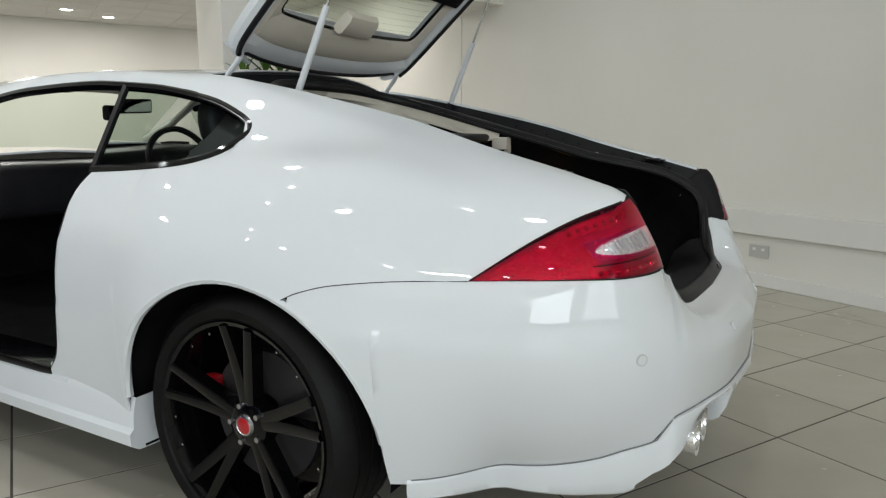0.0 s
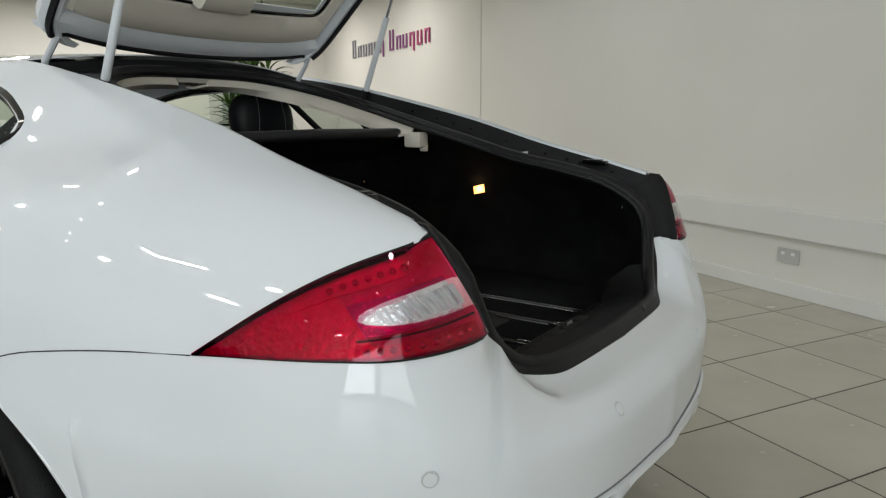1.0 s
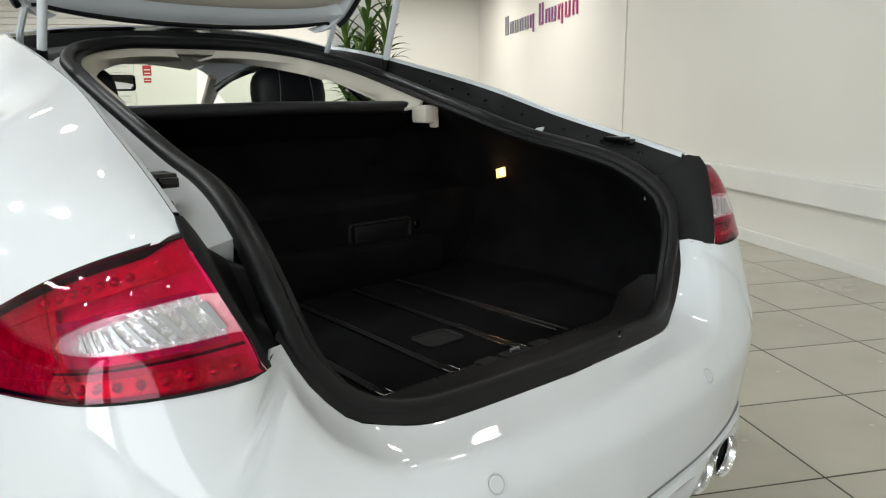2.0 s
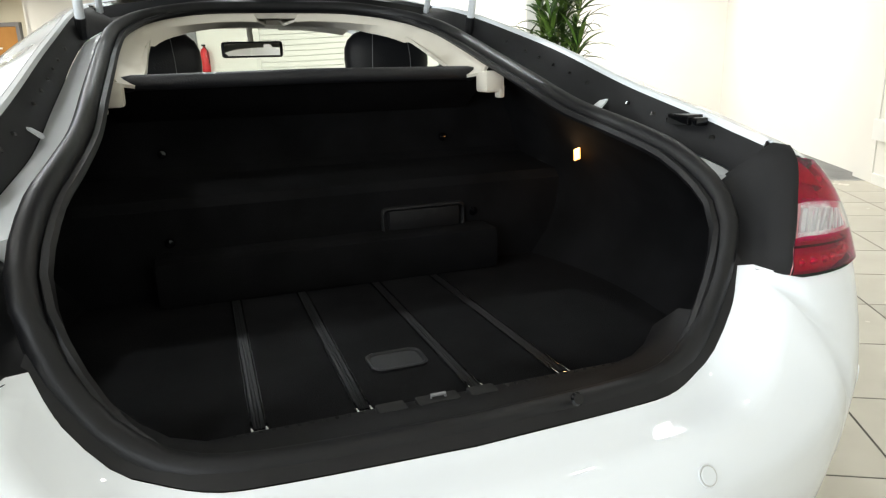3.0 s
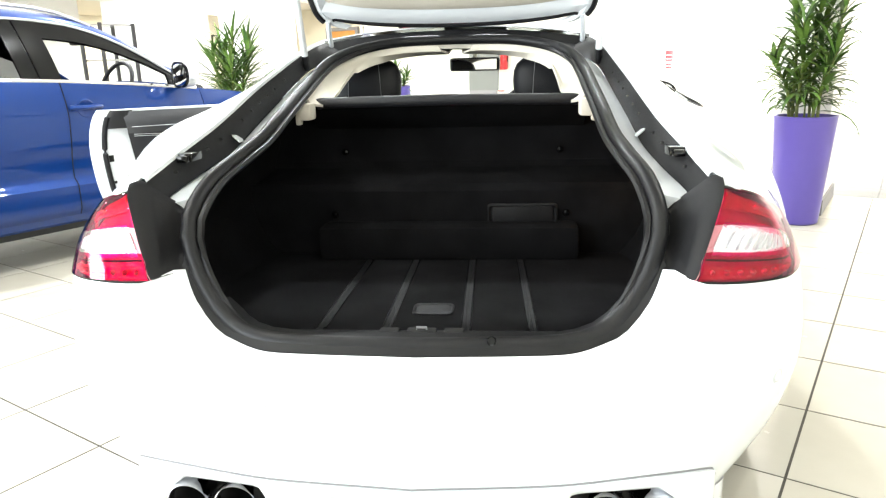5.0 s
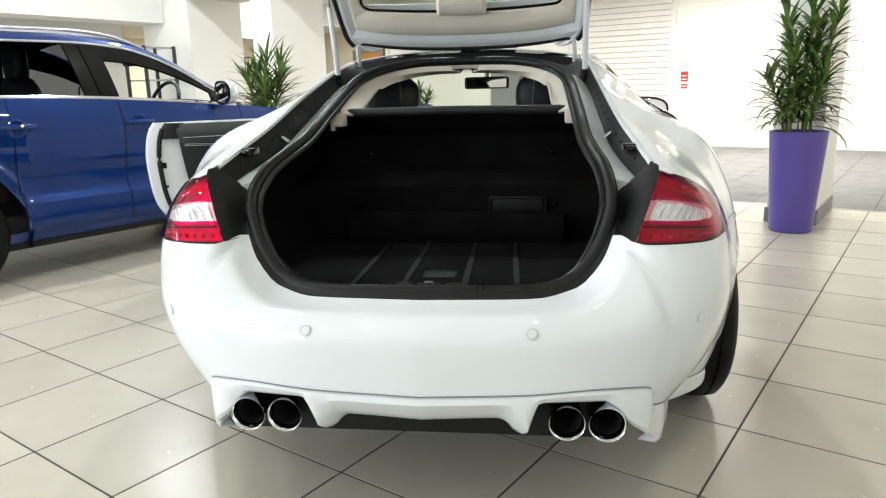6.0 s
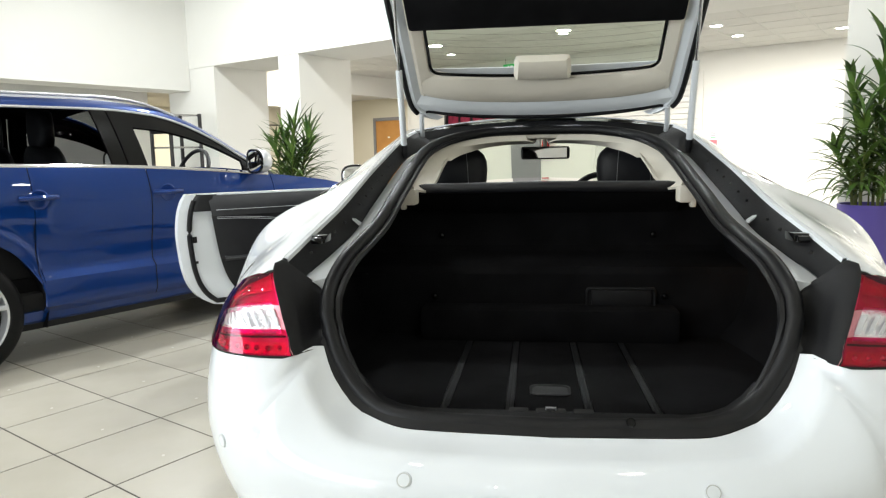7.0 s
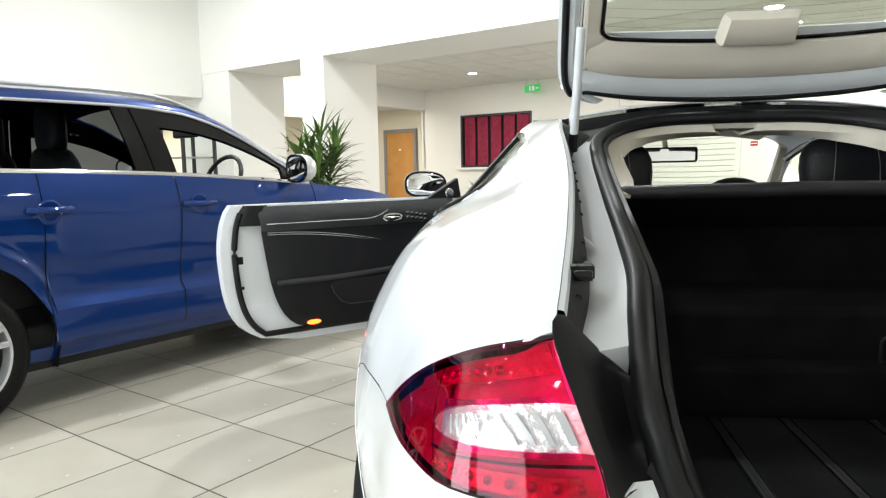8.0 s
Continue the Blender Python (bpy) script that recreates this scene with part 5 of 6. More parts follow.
seat(-.345)
seat(.345)
bm = bmesh.new()
box(bm, (-.70, 2.85, .70), (.70, 3.45, .93), .06, segs=3)
box(bm, (-.14, 1.9, .40), (.14, 2.9, .66), .04, segs=3)
part("dashboard", bm, "black_leather", coupe, "black dashboard and centre console")
bm = bmesh.new()
box(bm, (-.90, 1.60, .30), (.90, 3.40, .36))
part("cabin_floor", bm, "carpet_black", coupe, "black carpeted cabin floor")
bm = bmesh.new()
box(bm, (-.62, 1.36, .40), (.62, 1.52, 1.005), .05, segs=3)
part("rear_seat", bm, "black_leather", coupe, "small black rear seat")
for sgn in (-1, 1):
    bm = bmesh.new()
    box(bm, (sgn * .70 - .03, 1.0, .60), (sgn * .70 + .03, 1.82, .95), .01)
    part("side_lining", bm, "carpet_black", coupe, "black inner side lining")
bm = bmesh.new()
wm = pose(.345, 2.72, .86, 68, 0, 0)
tube(bm, [wm @ Vector((.185 * math.cos(a), .185 * math.sin(a), 0)) for a in np.linspace(0, 2 * math.pi, 33)[:-1]], .016, 8, closed=True)
box(bm, (-.07, -.06, -.05), (.07, .05, -.01), .02, wm)
box(bm, (-.18, -.015, -.03), (.18, .015, -.012), .006, wm)
part("steering_wheel", bm, "black_leather", coupe, "black leather steering wheel")
bm = bmesh.new()
box(bm, (-.130, -.02, -.034), (.130, .02, .034), .016, pose(.035, 2.73, 1.152, 0, 0, -6), 3)
part("interior_mirror", bm, "black_plastic", coupe, "interior rear-view mirror")
bm = bmesh.new()
box(bm, (-.117, -.0235, -.026), (.117, -.021, .026), .0, pose(.035, 2.73, 1.152, 0, 0, -6))
part("mirror_glass", bm, "mirror", coupe)
bm = bmesh.new()
tube(bm, [(.035, 2.75, 1.17), (.035, 2.79, 1.22), (.035, 2.80, 1.262)], .012, 8)
box(bm, (-.13, 2.60, 1.246), (.20, 2.84, 1.284), .014)
part("overhead_console", bm, "beige_trim", coupe, "beige overhead console")
for sgn in (-1, 1):
    bm = bmesh.new()
    box(bm, (-.17, -.07, -.008), (.17, .07, .008), .007, pose(sgn * .34, 2.80, 1.252, -6, 0, 0))
    part("sun_visor", bm, "beige_trim", coupe, "folded beige sun visor")


# ---- open passenger door ----
DOOR = Matrix(((-.760, .650, 0, -.935), (-.650, -.760, 0, 3.275), (0, 0, 1, 0), (0, 0, 0, 1)))
door = new("passenger_door")
door.parent = coupe
door["label"] = "open passenger door with black leather lining"


def door_edge(z):
    return hermite(z, [.315, .335, .36, .42, .50, .60, .75, .85, .93, .966], [.93, 1.10, 1.175, 1.245, 1.285, 1.305, 1.315, 1.305, 1.28, 1.255])


def door_loop(inset, w):
    zs = np.linspace(.966 - inset * .6, .315 + inset * .9, 22)
    pts = [DOOR @ Vector((door_edge(z) - inset, w, z)) for z in zs]
    pts += [DOOR @ Vector((u, w, .315 + inset * .9)) for u in np.linspace(door_edge(.315 + inset * .9) - inset - .1, .02 + inset, 8)]
    pts += [DOOR @ Vector((.02 + inset, w, z)) for z in np.linspace(.40, .90, 6)]
    pts += [DOOR @ Vector((u, w, .966 - inset * .6)) for u in np.linspace(.03 + inset, door_edge(.966) - inset - .04, 10)]
    return pts


def door_skin(name, a, b, material, label=""):
    bm = bmesh.new()
    vs = [[bm.verts.new(p) for p in door_loop(*r)] for r in (a, b)]
    n = len(vs[0])
    for k in range(n):
        bm.faces.new((vs[0][k], vs[0][(k + 1) % n], vs[1][(k + 1) % n], vs[1][k]))
    return part(name, bm, material, door, label)


def door_fill(name, r, material, label="", thick=0.004):
    bm = bmesh.new()
    bm.faces.new([bm.verts.new(p) for p in door_loop(*r)])
    bmesh.ops.triangulate(bm, faces=bm.faces[:])
    return part(name, bm, material, door, label, thick=thick, smooth=False)


door_fill("door_skin", (0.0, -.05), "white_paint", "white outer door skin")
door_skin("door_rim", (0.0, -.052), (0.004, .0), "white_paint", "white door edge")
door_skin("door_rim", (0.004, .0), (.062, .004), "white_paint")
bm = bmesh.new()
tube(bm, [p for p in door_loop(.060, .017)][:31], .014, 8)
part("door_seal", bm, "rubber", door, "black rubber door seal")
door_fill("door_inner", (.06, .006), "white_paint", "white inner door frame")
bm = bmesh.new()
g = []
for z in np.linspace(.872, .962, 6):
    g.append([DOOR @ Vector((u, w, z)) for u, w in ((1.10, .02), (1.13, .044), (door_edge(z) - .085, .036), (door_edge(z) - .062, .018), (door_edge(z) - .058, .004))])
grid(bm, g)
part("door_corner_cap", bm, "black_plastic", door, "black cap at the top corner of the door", thick=.003)
# lining: a padded panel stepped in three bands
def lining_edge(z):
    return hermite(z, [.375, .40, .46, .55, .70, .85, .94], [.90, .98, 1.045, 1.085, 1.115, 1.135, 1.15])


def lining(name, z0, z1, w0, w1, material, label="", bulge=.012):
    bm = bmesh.new()
    g = []
    for z in np.linspace(z0, z1, 10):
        t = (z - z0) / (z1 - z0)
        e = lining_edge(min(max(z, .375), .94))
        row = []
        for i in range(19):
            k = i / 18
            u = .10 + (e - .10) * k
            zz = z
            row.append(DOOR @ Vector((u, w0 + (w1 - w0) * t + bulge * math.sin(math.pi * t) - (.02 if i == 18 else 0), zz)))
        g.append(row)
    grid(bm, g)
    return part(name, bm, material, door, label, thick=0.006)


lining("lining_upper", .845, .955, .058, .045, "grey_leather", "dark grey upper door lining", .014)
lining("lining_centre", .60, .850, .048, .050, "black_leather", "black leather door panel", .004)
lining("lining_lower", .375, .605, .040, .048, "black_plastic", "black lower door lining", .010)
bm = bmesh.new()
tube(bm, [DOOR @ Vector((u, .072, .878 + .05 * max(0, (.62 - u) / .14) ** 2)) for u in np.linspace(.50, lining_edge(.88) - .02, 20)], .0013, 4)
for z0 in (.838, .829):
    tube(bm, [DOOR @ Vector((u, .0575, z0 - .115 * max(0, (1.12 - u) / .75) ** 2)) for u in np.linspace(.30, lining_edge(.83) - .02, 20)], .0013, 4)
part("stitch_line", bm, "grey_metal", door, "pale twin stitching")
bm = bmesh.new()
g = []
for u in np.linspace(.30, lining_edge(.6) - .015, 24):
    zc = .604 + .022 * max(0, (.78 - u) / .4) ** 1.3
    g.append([DOOR @ Vector((u, w, zc + d)) for w, d in ((.046, .016), (.060, .012), (.064, .0), (.058, -.010), (.044, -.014))])
grid(bm, g)
part("armrest", bm, "grey_leather", door, "dark grey armrest ledge")
# flat plate proud of the lining; the pocket's inner shade is put into its colour
bm = bmesh.new()
loop = [(.30, .600), (.60, .592), (.80, .584), (.815, .570), (.80, .53), (.765, .488), (.72, .468), (.30, .462)]
vs = [[bm.verts.new(DOOR @ Vector((u, w, z))) for u, z in loop] for w in (.050, .0605)]
bm.faces.new(vs[1])
for k in range(8):
    bm.faces.new((vs[0][k], vs[0][(k + 1) % 8], vs[1][(k + 1) % 8], vs[1][k]))
part("door_pocket", bm, "dark_hole", door, "near-black raised plate in place of the shaded door pocket")
bm = bmesh.new()
tube(bm, [DOOR @ Vector((u, .064, z)) for u, z in ((.30, .462), (.72, .468), (.765, .488), (.80, .53), (.815, .570))], .003, 6)
part("pocket_rim", bm, "grey_leather", door, "dark grey pocket rim")
bm = bmesh.new()
lathe(bm, [(.0005, .006), (.030, .005), (.036, .0)], 20, DOOR @ pose(.905, .052, .402, -90, 0, 0) @ Matrix.Diagonal((1, .32, 1, 1)))
part("door_lamp", bm, "door_glow", door, "lit orange-red door lamp")
bm = bmesh.new()
tube(bm, [DOOR @ Vector((.475 + .052 * math.cos(a), .074, .876 + .017 * math.sin(a))) for a in np.linspace(0, 2 * math.pi, 25)[:-1]], .005, 6, closed=True)
tube(bm, [DOOR @ Vector((u, .082, .876)) for u in (.44, .47, .505, .525)], [.004, .007, .008, .005], 8)
part("door_release", bm, "chrome", door, "chrome door release lever in its ring")
for k in range(5):
    for j in range(2):
        bm = bmesh.new()
        box(bm, (.275 + .026 * k, .060, .848 + .022 * j + .004 * k), (.296 + .026 * k, .076, .865 + .022 * j + .004 * k), .005, DOOR)
        part("seat_switch", bm, "steel", door, "metal seat switch")
# blocks on the door frame, coloured near-black for the shade in the latch openings
for z0, z1 in ((.70, .735), (.585, .60)):
    bm = bmesh.new()
    box(bm, (1.215, .004, z0), (1.24, .012, z1), .003, DOOR)
    part("door_latch", bm, "dark_hole", door, "near-black block in place of a shaded latch opening")
bm = bmesh.new()
g = [[DOOR @ Vector((.04 + .0, .02 + .03 * j, .955)), DOOR @ Vector((.26, .02 + .03 * j, .955)), DOOR @ Vector((.06, .02 + .03 * j, 1.06))] for j in range(2)]
vs = [[bm.verts.new(p) for p in r] for r in g]
bm.faces.new(vs[0])
bm.faces.new(vs[1][::-1])
for k in range(3):
    bm.faces.new((vs[0][k], vs[0][(k + 1) % 3], vs[1][(k + 1) % 3], vs[1][k]))
part("mirror_sail", bm, "black_plastic", door, "black triangular mirror sail")
bm = bmesh.new()
lathe(bm, [(.0005, .004), (.018, .006), (.024, .003), (.026, 0)], 20, DOOR @ pose(.115, .052, .985, -90, 0, 0))
part("tweeter", bm, "steel", door, "round metal tweeter")


def door_mirror(c, turn, parent, name="door_mirror", shell_paint="white_paint", label="white door mirror with black surround", wide=1.0, tall=1.0):
    mm = new(name)
    mm.parent = parent
    mm["label"] = label
    m = pose(*c, 0, 0, turn) @ Matrix.Diagonal((wide, 1, tall, 1))

    def oval(w, h, y, n=28):
        """A rounded outline, taller at its outer end."""
        return [m @ Vector((w * math.copysign(abs(math.cos(a)) ** .72, math.cos(a)), y, h * math.copysign(abs(math.sin(a)) ** .8, math.sin(a)) * (1 - .12 * math.cos(a)))) for a in np.linspace(0, 2 * math.pi, n + 1)[:-1]]

    def shell(name, rings, material):
        bm = bmesh.new()
        vs = [[bm.verts.new(p) for p in r] for r in rings]
        for q, r in zip(vs, vs[1:]):
            for k in range(len(q)):
                bm.faces.new((q[k], q[(k + 1) % len(q)], r[(k + 1) % len(r)], r[k]))
        bm.faces.new(vs[-1])
        part(name, bm, material, mm)

    shell("mirror_shell", [oval(.112, .068, -.004), oval(.116, .071, .02), oval(.108, .066, .06), oval(.08, .048, .09), oval(.03, .02, .105)], shell_paint)
    shell("mirror_surround", [oval(.114, .070, .0), oval(.113, .069, -.014), oval(.104, .061, -.016), oval(.100, .057, -.010)], "black_gloss")
    shell("mirror_face", [oval(.102, .059, -.011), oval(.098, .055, -.0125)], "mirror")
    return mm


door_mirror((-1.13, 3.26, 1.03), 12, door)
door_mirror((.955, 2.72, .985), -8, coupe)

# ---- the blue SUV: it faces the far wall; local x to its right, y ahead ----
suv = thing("suv", ROOM @ pose(-4.515, 0, 0), "metallic blue compact SUV parked beside the coupe", "car")
RA, FA, AR, AZ = .16, 2.763, .42, .345


def belt(y):
    return hermite(y, [-.80, -.5, .4, 1.18, 2.2, 2.4, 2.9, 3.3, 3.56], [1.12, 1.165, 1.139, 1.114, 1.04, 1.02, .96, .86, .66])


def flank_w(y):
    return hermite(y, [-.82, -.7, -.4, .3, 2.4, 2.9, 3.3, 3.5, 3.58], [.62, .74, .86, .915, .915, .89, .78, .58, .30])


def flank(y, t, zb):
    """A point on the SUV's side; t from the lower edge to the belt line."""
    zt = belt(y)
    z = zb + (zt - zb) * t
    w = flank_w(y)
    f = (z - .30) / (zt - .30)
    x = w + hermite(f, [0, .05, .12, .225, .29, .40, .55, .74, .82, .90, 1.0], [-.040, -.016, -.010, -.010, -.046, -.040, -.016, .0, -.008, -.024, -.052])
    for c in (RA, FA):
        d = math.hypot(y - c, z - AZ)
        x += .022 * (1 / (1 + math.exp((d - AR - .075) / .008))) * (1 if f > .04 else 0)
    return Vector((x, y, z))


def suv_cols(y0, y1, n):
    cols = []
    ys = set(np.linspace(y0, y1, n))
    for c in (RA, FA):
        ys |= {c - AR * math.cos(a) for a in np.linspace(.0, math.pi, 22)}
    for y in sorted(v for v in ys if y0 <= v <= y1):
        zb = .30 if y < 3.3 else .24
        c = min((RA, FA), key=lambda q: abs(q - y))
        if abs(y - c) < AR - 1e-6:
            zb = AZ + math.sqrt(AR ** 2 - (y - c) ** 2)
            cols.append([flank(y, i / 44, zb) for i in range(45)])
        elif abs(abs(y - c) - AR) < 1e-6:
            a, b = [flank(y, i / 44, .30) for i in range(45)], [flank(y, i / 44, AZ) for i in range(45)]
            cols += [a, b] if y > c else [b, a]
            if y < c:
                cols[-2:] = [a, b]
            else:
                cols[-2:] = [b, a]
        else:
            cols.append([flank(y, i / 44, zb) for i in range(45)])
    return cols


def suv_side(name, cols, material, label="", thick=.01, angle=28):
    for c in both(cols):
        bm = bmesh.new()
        grid(bm, c)
        part(name, bm, material, suv, label, thick=thick, angle=angle)


suv_side("rear_wing", suv_cols(-.80, .56, 12), "blue_paint", "metallic blue rear wing")
suv_side("rear_door", suv_cols(.566, 1.262, 10), "blue_paint", "metallic blue rear door")
suv_side("front_door", suv_cols(1.270, 2.26, 10), "blue_paint", "metallic blue front door")
suv_side("front_wing", suv_cols(2.266, 3.57, 14), "blue_paint", "metallic blue front wing")
# dark sills under the doors
suv_side("sill", [[Vector((flank_w(y) - d, y, z)) for d, z in ((.045, .315), (.06, .26), (.12, .20), (.3, .19))] for y in np.linspace(.46, 2.28, 8)], "blue_paint", "metallic blue sill")


def win_top(y):
    return hermite(y, [-.70, -.45, .0, .43, 1.06, 1.4, 1.62, 1.85, 2.05, 2.24], [1.20, 1.36, 1.435, 1.462, 1.468, 1.445, 1.39, 1.285, 1.16, 1.045])


def gh(y, t):
    """Greenhouse side: t from the belt to the top of the glass."""
    a, b = Vector((flank_w(y) - .055, y, belt(y) + .004)), Vector((flank_w(y) - .055 - .40 * max(0, win_top(y) - belt(y)), y, max(win_top(y), belt(y) + .004)))
    p = a.lerp(b, t)
    p.x += .012 * math.sin(math.pi * t)
    return p


def roof_edge(y):
    g = gh(y, 1)
    return g + Vector((-.045, 0, .045))


suv_side("roof_rail_panel", [[gh(y, 1), gh(y, 1) + Vector((-.012, 0, .022)), roof_edge(y), roof_edge(y) + Vector((-.03, 0, .018))] for y in list(np.linspace(-.70, 2.24, 30))], "blue_paint", "metallic blue roof side")
bm = bmesh.new()
grid(bm, [[Vector((x * (roof_edge(y).x - .028), y, roof_edge(y).z + .016 + .065 * (1 - x * x))) for x in np.linspace(-1, 1, 15)] for y in np.linspace(-.62, 1.45, 16)])
part("roof", bm, "blue_paint", suv, "metallic blue roof", thick=.012)
bm = bmesh.new()
grid(bm, [[Vector((x * (roof_edge(y).x - .028), y + .10 * (1 - x * x) * (y > 1.5), roof_edge(y).z + .016 + .065 * (1 - x * x))) for x in np.linspace(-1, 1, 15)] for y in np.linspace(1.45, 2.24, 8)])
part("windscreen", bm, "glass", suv, "clear windscreen").visible_shadow = False
bm = bmesh.new()
grid(bm, [[Vector((x * .62, -.62 - .22 * t, 1.50 - .42 * t)) for t in np.linspace(0, 1, 5)] for x in np.linspace(-1, 1, 9)])
part("rear_window", bm, "dark_glass", suv, "dark rear window").visible_shadow = False
bm = bmesh.new()
grid(bm, [[Vector((x * flank_w(-.80) * 1.05, -.84 - .04 * (1 - x * x), 1.10 - .85 * t)) for t in np.linspace(0, 1, 8)] for x in np.linspace(-1, 1, 9)])
part("rear_panel", bm, "blue_paint", suv, "metallic blue tail", thick=.01)
bm = bmesh.new()
grid(bm, [[Vector((x * (flank_w(y) - .05), y, belt(y) + .05 * (1 - x * x) * (3.6 - y) / 1.3)) for x in np.linspace(-1, 1, 15)] for y in np.linspace(2.24, 3.56, 12)])
part("bonnet", bm, "blue_paint", suv, "metallic blue bonnet", thick=.012)
# glass, pillars and bright trim
for sgn in (1, -1):
    fx = (lambda p: Vector((p.x, p.y, p.z))) if sgn > 0 else mirror_x
    bm = bmesh.new()
    grid(bm, [[fx(gh(y, t) + Vector((-.012, 0, 0))) for t in np.linspace(0, 1, 6)] for y in np.linspace(-.55, 1.10, 14)])
    part("rear_side_glass", bm, "dark_glass", suv, "dark tinted rear side glass").visible_shadow = False
    for y0, y1 in ((1.06, 1.155), (1.165, 1.29), (.36, .43)):
        bm = bmesh.new()
        grid(bm, [[fx(gh(y + (-.05 * t if y0 > 1 else -.10 * t), t) + Vector((.002, 0, 0))) for t in np.linspace(0, 1, 7)] for y in np.linspace(y0, y1, 4)])
        part("door_pillar", bm, "black_gloss", suv, "gloss black door pillar", thick=.015)
    bm = bmesh.new()
    grid(bm, [[fx(gh(y, t) + Vector((-.004, 0, 0))) for t in (0.72, .86, 1.0)] for y in np.linspace(1.2, 2.22, 20)])
    grid(bm, [[fx(gh(y, t) + Vector((-.004, 0, 0))) for t in np.linspace(0, 1, 4)] for y in (2.03, 2.10, 2.18, 2.235)])
    part("window_frame", bm, "black_gloss", suv, "black window frame", thick=.02)
    bm = bmesh.new()
    tube(bm, [fx(Vector((flank_w(y) - .052, y, belt(y) + .001))) for y in np.linspace(-.5, 2.24, 30)], .009, 6, flat=1.2)
    part("belt_trim", bm, "chrome", suv, "bright belt line trim")
    bm = bmesh.new()
    tube(bm, [fx(gh(y, 1) + Vector((.002, 0, .004))) for y in np.linspace(-.6, 2.24, 36)], .008, 6)
    part("window_trim", bm, "alloy", suv, "bright trim over the side windows")
    bm = bmesh.new()
    rr = [Vector((roof_edge(y).x - .02, y, roof_edge(y).z + .012 + .028 * min(1, max(0, (1.60 - y) / .25)) * min(1, max(.0, (y + .55) / .2)))) for y in np.linspace(-.55, 1.62, 22)]
    tube(bm, [fx(p) for p in rr], .011, 8, flat=.9)
    part("roof_bar", bm, "alloy", suv, "silver roof bar")
    # door handles in their scoops
    for y in (.50, 1.29):
        h = new("door_handle")
        h.parent = suv
        bm = bmesh.new()
        c = fx(flank(y + .09, .79, .30))
        tube(bm, [fx(Vector((flank(y + d, .79, .30).x + o, y + d, .958 - .006 * (y > 1)))) for d, o in ((-.005, .004), (.02, .030), (.09, .038), (.16, .030), (.185, .004))], .019, 8, flat=.8)
        part("grip", bm, "blue_paint", h)
        bm = bmesh.new()
        lathe(bm, [(.0005, -.004), (.035, .002), (.052, .006), (.060, .0)], 20, Matrix.Translation(fx(Vector((flank(y + .09, .75, .30).x - .003, y + .09, .945)))) @ pose(0, 0, 0, 0, 90 * sgn, 0))
        part("scoop", bm, "blue_paint", h)
    # fuel flap, shut lines, side mirror
    bm = bmesh.new()
    tube(bm, [fx(flank(1.266, t, .30) + Vector((.001, 0, 0))) for t in np.linspace(0, .99, 40)], .0022, 4)
    part("shut_line", bm, "dark_hole", suv)
    bm = bmesh.new()
    tube(bm, [fx(flank(y, (z - .30) / (belt(y) - .30), .30) + Vector((.001, 0, 0))) for y, z in ((.566, .31), (.566, .40), (.562, .52), (.555, .64), (.555, .80), (.558, .95), (.563, 1.12))], .002, 4)
    part("shut_line", bm, "dark_hole", suv)
    mm = door_mirror((sgn * .995, 2.03, 1.13), -8 * sgn, suv, "side_mirror", "alloy", "silver-capped door mirror with black surround", .92, 1.25)
    bm = bmesh.new()
    tube(bm, [(sgn * .84, 2.12, 1.062), (sgn * .90, 2.09, 1.066), (sgn * .95, 2.06, 1.085)], .022, 8, flat=.7)
    part("mirror_foot", bm, "black_plastic", mm)
    for y in (RA, FA):
        f = FACE_L if sgn < 0 else FACE_R
        spoke_wheel("wheel", "alloy", "grey_frame", Matrix.Translation((sgn * .775, y - .02, .338)) @ f, suv, r=.338, width=.235, rim_r=.252, label="silver five-spoke alloy wheel")
        bm = bmesh.new()
        grid(bm, [[Vector((sgn * xx, y + (AR + .02) * math.cos(a), AZ + (AR + .02) * math.sin(a))) for xx in (.55, .89)] for a in np.linspace(-.3, math.pi + .3, 18)])
        part("wheel_house", bm, "carpet_black", suv)
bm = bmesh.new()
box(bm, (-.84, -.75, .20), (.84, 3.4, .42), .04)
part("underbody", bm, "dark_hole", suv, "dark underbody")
bm = bmesh.new()
box(bm, (-.80, -.7, .42), (.80, 2.3, .50))
part("cabin_floor", bm, "carpet_black", suv)
bm = bmesh.new()
box(bm, (-.78, 2.06, .78), (.78, 2.40, 1.06), .06, segs=3)
part("dashboard", bm, "black_plastic", suv, "black dashboard")
